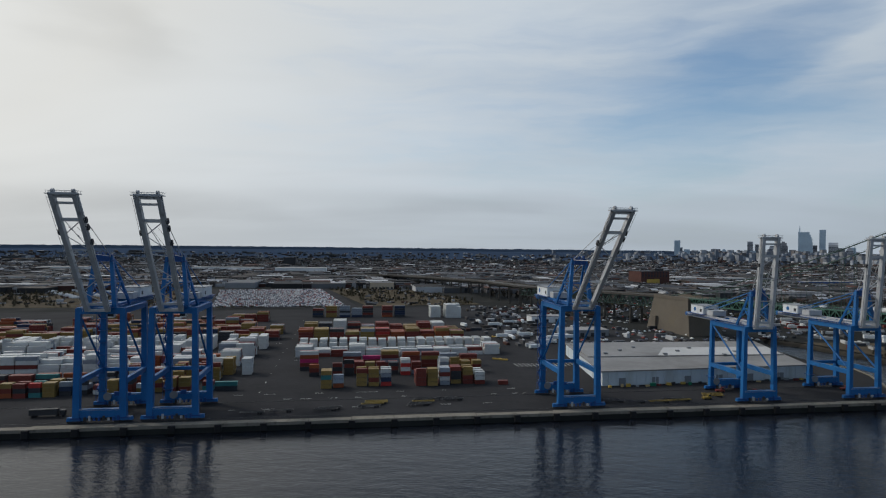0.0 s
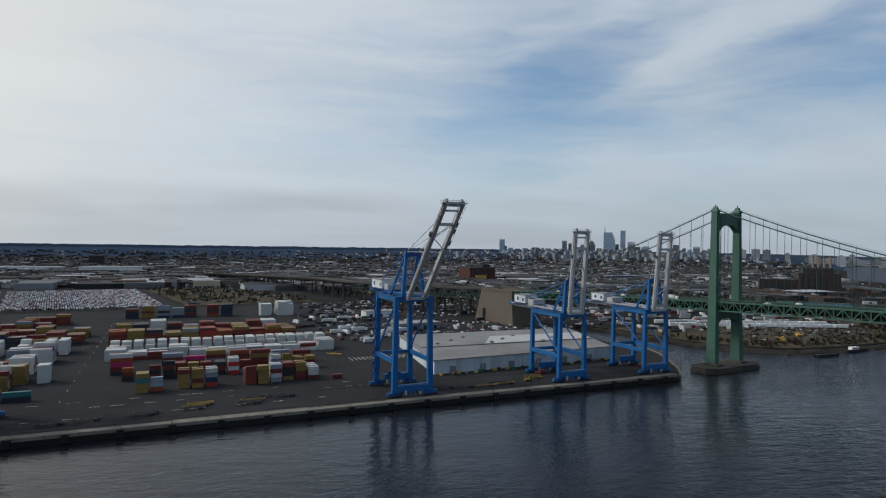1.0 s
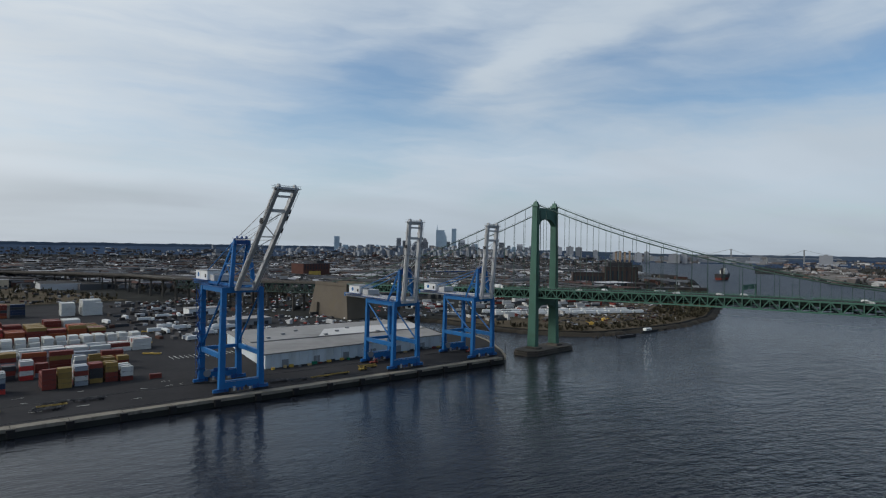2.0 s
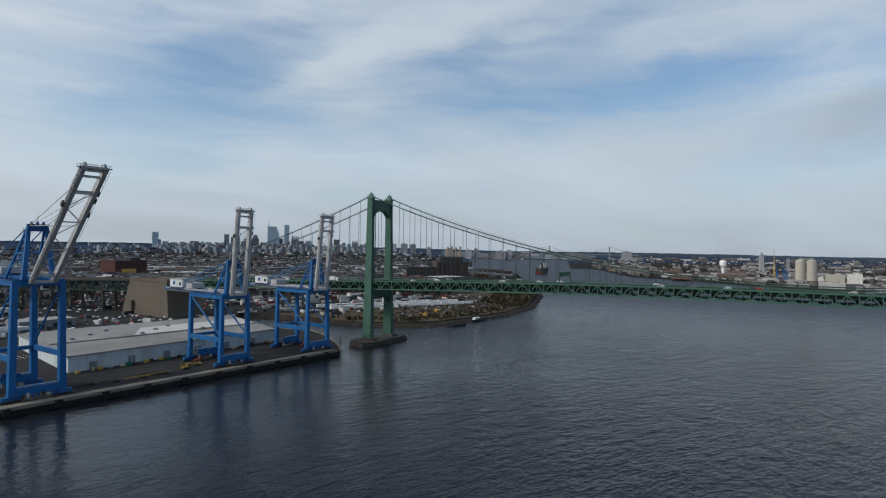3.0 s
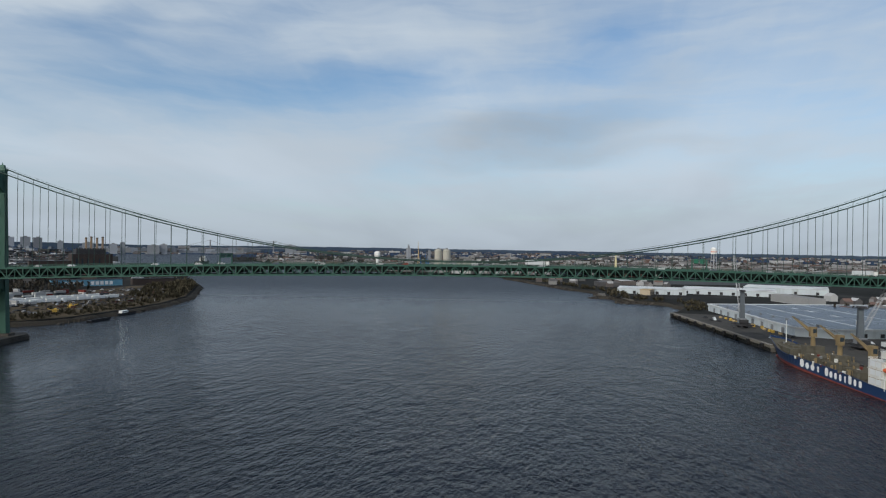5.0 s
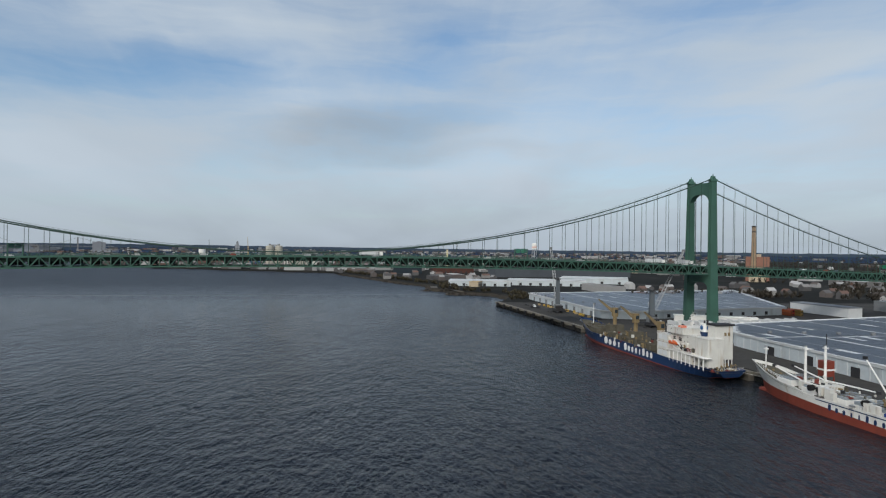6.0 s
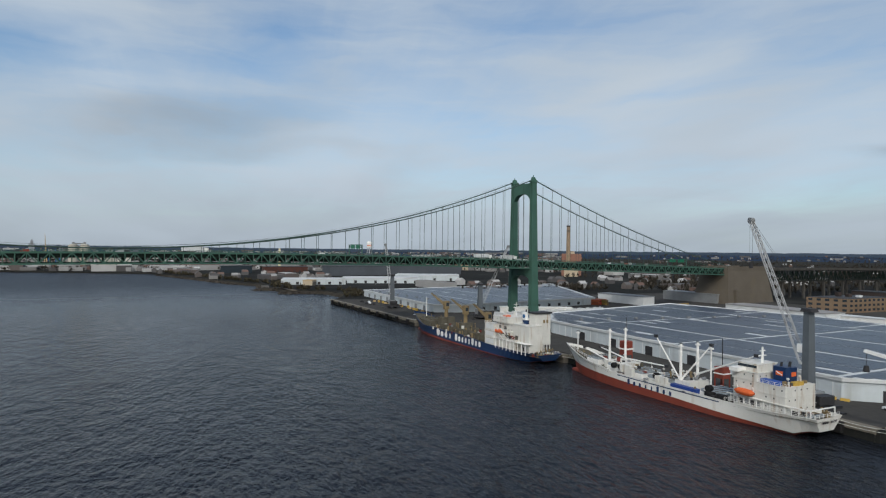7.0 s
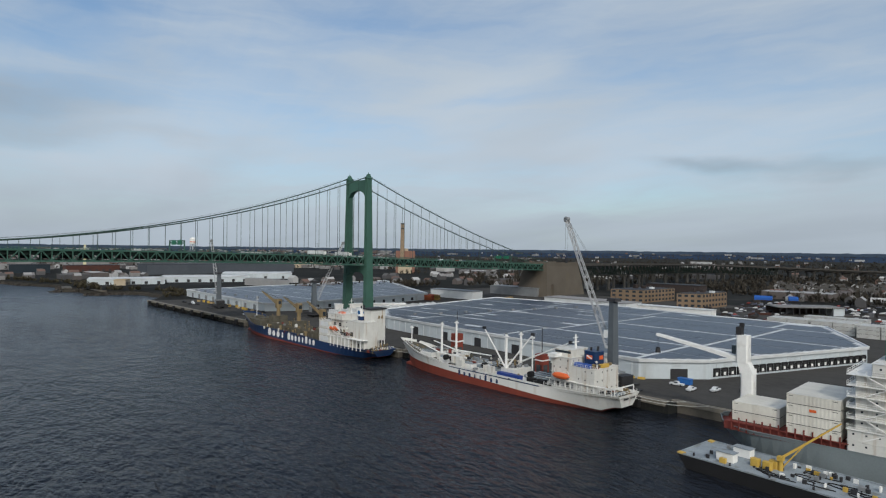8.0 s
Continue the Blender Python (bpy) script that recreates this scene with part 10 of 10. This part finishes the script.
# piers, sheds and thickets along the upper river beyond the power station
UPPER = [(880, 640), (1095, 815), (1420, 1080), (1630, 1440), (1480, 1500), (1150, 1080), (900, 800)]
upper_sheds, upper_brush = Geo(), Geo()
for k in range(1500):
    x, y = e_rng.uniform(870, 1640), e_rng.uniform(630, 1510)
    if not inside((x, y), UPPER) or math.hypot(x - 1010, y - 955) < 75:
        continue
    if k % 3:
        tuft(upper_brush, x, y, DECK - 0.5, e_rng.uniform(2.5, 5), e_rng.uniform(2.5, 7), 12, e_rng)
    else:
        m = Matrix.Translation((x, y, DECK - 0.3)) @ pose(0, 0, 0, 0, 0, e_rng.choice((-38, 52)) + e_rng.uniform(-4, 4))
        a, b, c = (e_rng.uniform(30, 80), e_rng.uniform(14, 26), e_rng.uniform(5, 10)) if k % 15 == 0 else (e_rng.uniform(4, 20), e_rng.uniform(3, 9), e_rng.uniform(2, 6))
        upper_sheds.add([m @ Vector(p) for p in ((0, 0, 0), (a, 0, 0), (a, b, 0), (0, b, 0), (0, 0, c), (a, 0, c), (a, b, c), (0, b, c))], [(4, 5, 6, 7), (0, 1, 5, 4), (1, 2, 6, 5), (2, 3, 7, 6), (3, 0, 4, 7)])
solid("pier_sheds", upper_sheds, M["city"], "old pier sheds and stores along the upper river", "sheds", kind="stuff")
solid("pier_brush", upper_brush, M["brush"], "bare thickets between the old piers", "brush", kind="stuff")

# ---- small things of the eastern wharf ----
def hopper(u, v, h, label):
    b = thing("loading_hopper", NJQ @ pose(u, v, 0), label, "hopper", "loading hoppers")
    part("tank", Geo().rbox(-2.2, 2.2, -2.2, 2.2, h * 0.45, h, 0.3), M["antifoul"], b)
    part("band", Geo().box(-2.3, 2.3, -2.3, 2.3, h * 0.66, h * 0.72), M["white"], b)
    for sx in (-1.9, 1.9):
        for sy in (-1.9, 1.9):
            part("leg", Geo().box(sx - 0.2, sx + 0.2, sy - 0.2, sy + 0.2, 0, h * 0.46), M["antifoul"], b)
    part("mast", Geo().tube((0, 0, h), (0, 0, h + 11), 0.22, 0.16, 6), M["dark"], b)


hopper(405, 15, 11.5, "rusty orange loading hopper with a black mast")
hopper(455, 17, 8.0, "orange loading hopper beside the white ship")


def pickup(m, label, paint):
    c = thing("pickup_truck", m, label, "car", "parked vehicles")
    part("body", Geo().rbox(0, 5.4, 0, 1.95, 0.45, 1.05, 0.15), paint, c)
    cab = part("cabin", Geo().add([(1.9, 0.1, 1.05), (4.1, 0.1, 1.05), (4.1, 1.85, 1.05), (1.9, 1.85, 1.05), (2.1, 0.2, 1.8), (3.5, 0.2, 1.8), (3.5, 1.75, 1.8), (2.1, 1.75, 1.8)], [(4, 5, 6, 7), (0, 1, 5, 4), (1, 2, 6, 5), (2, 3, 7, 6), (3, 0, 4, 7)]), paint, c)
    part("side_window", Geo().box(2.2, 3.5, 0.08, 0.16, 1.15, 1.65).box(2.2, 3.5, 1.8, 1.88, 1.15, 1.65), M["window"], cab)
    for x in (0.95, 4.4):
        for y in (0.1, 1.85):
            part("wheel", Geo().tube((x, y - 0.13, 0.38), (x, y + 0.13, 0.38), 0.38, n=10), M["rubber"], c)
    return c


pk = pickup(pose(142.5, -211, DECK, 0, 0, 100), "white pickup truck parked by the loading bays", M["wall_white"])
for x, y, r in ((137, -218, 98),):
    copy_thing(pk, pose(x, y, DECK, 0, 0, r))
tagged(copy_thing(pk, pose(147, -213, DECK, 0, 0, 15)), "white pickup truck beside a blue skip")
dk = pickup(pose(131, -228, DECK, 0, 0, 95), "dark pickup truck parked by the loading bays", M["dark"])
v_rng = random.Random(31)
for k in range(26):
    copy_thing(v_rng.choice((pk, dk, pk)), NJQ @ pose(v_rng.uniform(185, 260), v_rng.uniform(62, 230), 0, 0, 0, v_rng.choice((0, 90)) + v_rng.uniform(-6, 6)))
for k in range(15):
    copy_thing(v_rng.choice((dk, dk, pk)), NJQ @ pose(v_rng.uniform(30, 180), v_rng.uniform(14, 34), 0, 0, 0, v_rng.uniform(-10, 10)))
solid("blue_skip", Geo().box(0, 5, 0, 2.4, 0.2, 2.4).box(-0.2, 5.2, -0.15, 2.55, 2.2, 2.45).box(0.3, 0.7, 0.2, 2.2, 0, 0.2).box(4.3, 4.7, 0.2, 2.2, 0, 0.2), mat("skip_blue", (0.03, 0.14, 0.42), 0.5), "blue steel skip on the apron", "skip", m=pose(147, -218, DECK, 0, 0, 12))
for k in range(5):
    x = 7 + k * 9.2
    solid("concrete_barrier", Geo().add([(0, -0.4, 0), (3, -0.4, 0), (3, 0.4, 0), (0, 0.4, 0), (0, -0.12, 0.9), (3, -0.12, 0.9), (3, 0.12, 0.9), (0, 0.12, 0.9)], [(0, 3, 2, 1), (4, 5, 6, 7), (0, 1, 5, 4), (1, 2, 6, 5), (2, 3, 7, 6), (3, 0, 4, 7)]), M["yellow"], "yellow painted barrier along the shed", "barrier", "yellow barriers", m=NJQ @ pose(470 + x * 0.42, 36 + (k % 3) * 1.6, 0, 0, 0, v_rng.uniform(-40, 40)))
for k in range(13):
    solid("yellow_crate", Geo().rbox(0, 2.6, 0, 1.6, 0.1, 1.5 + 0.3 * (k % 3), 0.1).box(0.1, 2.5, 0.1, 0.4, 0, 0.1).box(0.1, 2.5, 1.2, 1.5, 0, 0.1), M["yellow"] if k % 3 else M["tan"], "yellow equipment crate on the open quay", "crate", "quay crates", m=NJQ @ pose(40 + k * 9 + v_rng.uniform(-2, 2), 34 + v_rng.uniform(-3, 3), 0, 0, 0, v_rng.uniform(-20, 20)))
for k, (x, y, r, c) in enumerate(((520, -330, 14, "orange"), (524, -334, 14, "red"), (518, -338, 14, "ochre"), (527, -342, 14, "orange"), (560, -395, 14, "orange"), (548, -392, 14, "ochre"), (500, -415, 104, "ochre"))):
    for t in range(2 if k < 4 else 1):
        ob = new("shipping_container", BOX[(12.19, c)])
        ob.matrix_world = pose(x, y, DECK + 2.62 * t, 0, 0, r)
        tagged(ob, f"{c} container standing near the eastern anchorage", "container", "anchorage containers")
for k in range(13):
    copy_thing(tw, NJQ @ pose(205 + (k % 2) * 1.0, 70 + k * 8.5, 0, 0, 0, 4))

# traffic on the bridge
br_cars = Geo()
for k in range(46):
    s = v_rng.uniform(-240, SPAN + 240)
    lane = v_rng.choice((-9, -5.5, -2, 2, 5.5, 9))
    car_geo(br_cars, BRIDGE @ pose(s, lane, deck_z(s) - 0.5, 0, 0, 0 if lane > 0 else 180))
solid("bridge_traffic", br_cars, M["cars"], "cars on the bridge roadway", "cars", kind="stuff")
for k in range(4):
    s = v_rng.uniform(-200, SPAN + 200)
    copy_thing(tw, BRIDGE @ pose(s, v_rng.choice((-9, 9)), deck_z(s) - 0.5))

# mooring ropes
def rope(a, b, sag, label):
    a, b = Vector(a), Vector(b)
    pts = [a.lerp(b, i / 8) - Vector((0, 0, sag * 4 * (i / 8) * (1 - i / 8))) for i in range(9)]
    solid("mooring_rope", Geo().path([tuple(p) for p in pts], 0.07, 4), M["lane"], label, "rope", "mooring ropes")


def of(ship, x, y, z):
    return tuple(ship.matrix_world @ Vector((x, y, z)))


rope(of(s2, 10, -4, 6.5), NJQ @ Vector((520, 14, 0.4)), 1.0, "pale mooring rope from the white ship's stern")
rope(of(s2, 10, 0, 6.5), NJQ @ Vector((528, 14, 0.4)), 1.2, "pale mooring rope from the white ship's stern")
rope(of(s2, 132, 1, 9), NJQ @ Vector((372, 10, 0.4)), 1.0, "pale mooring rope at the white ship's bow")
rope(of(s1, 1, -4, 5), NJQ @ Vector((388, 10, 0.4)), 1.0, "pale mooring rope from the navy ship's stern")
rope(of(s1, 138, 0, 9.5), NJQ @ Vector((190, 1, 0.4)), 1.4, "pale mooring rope at the navy ship's bow")
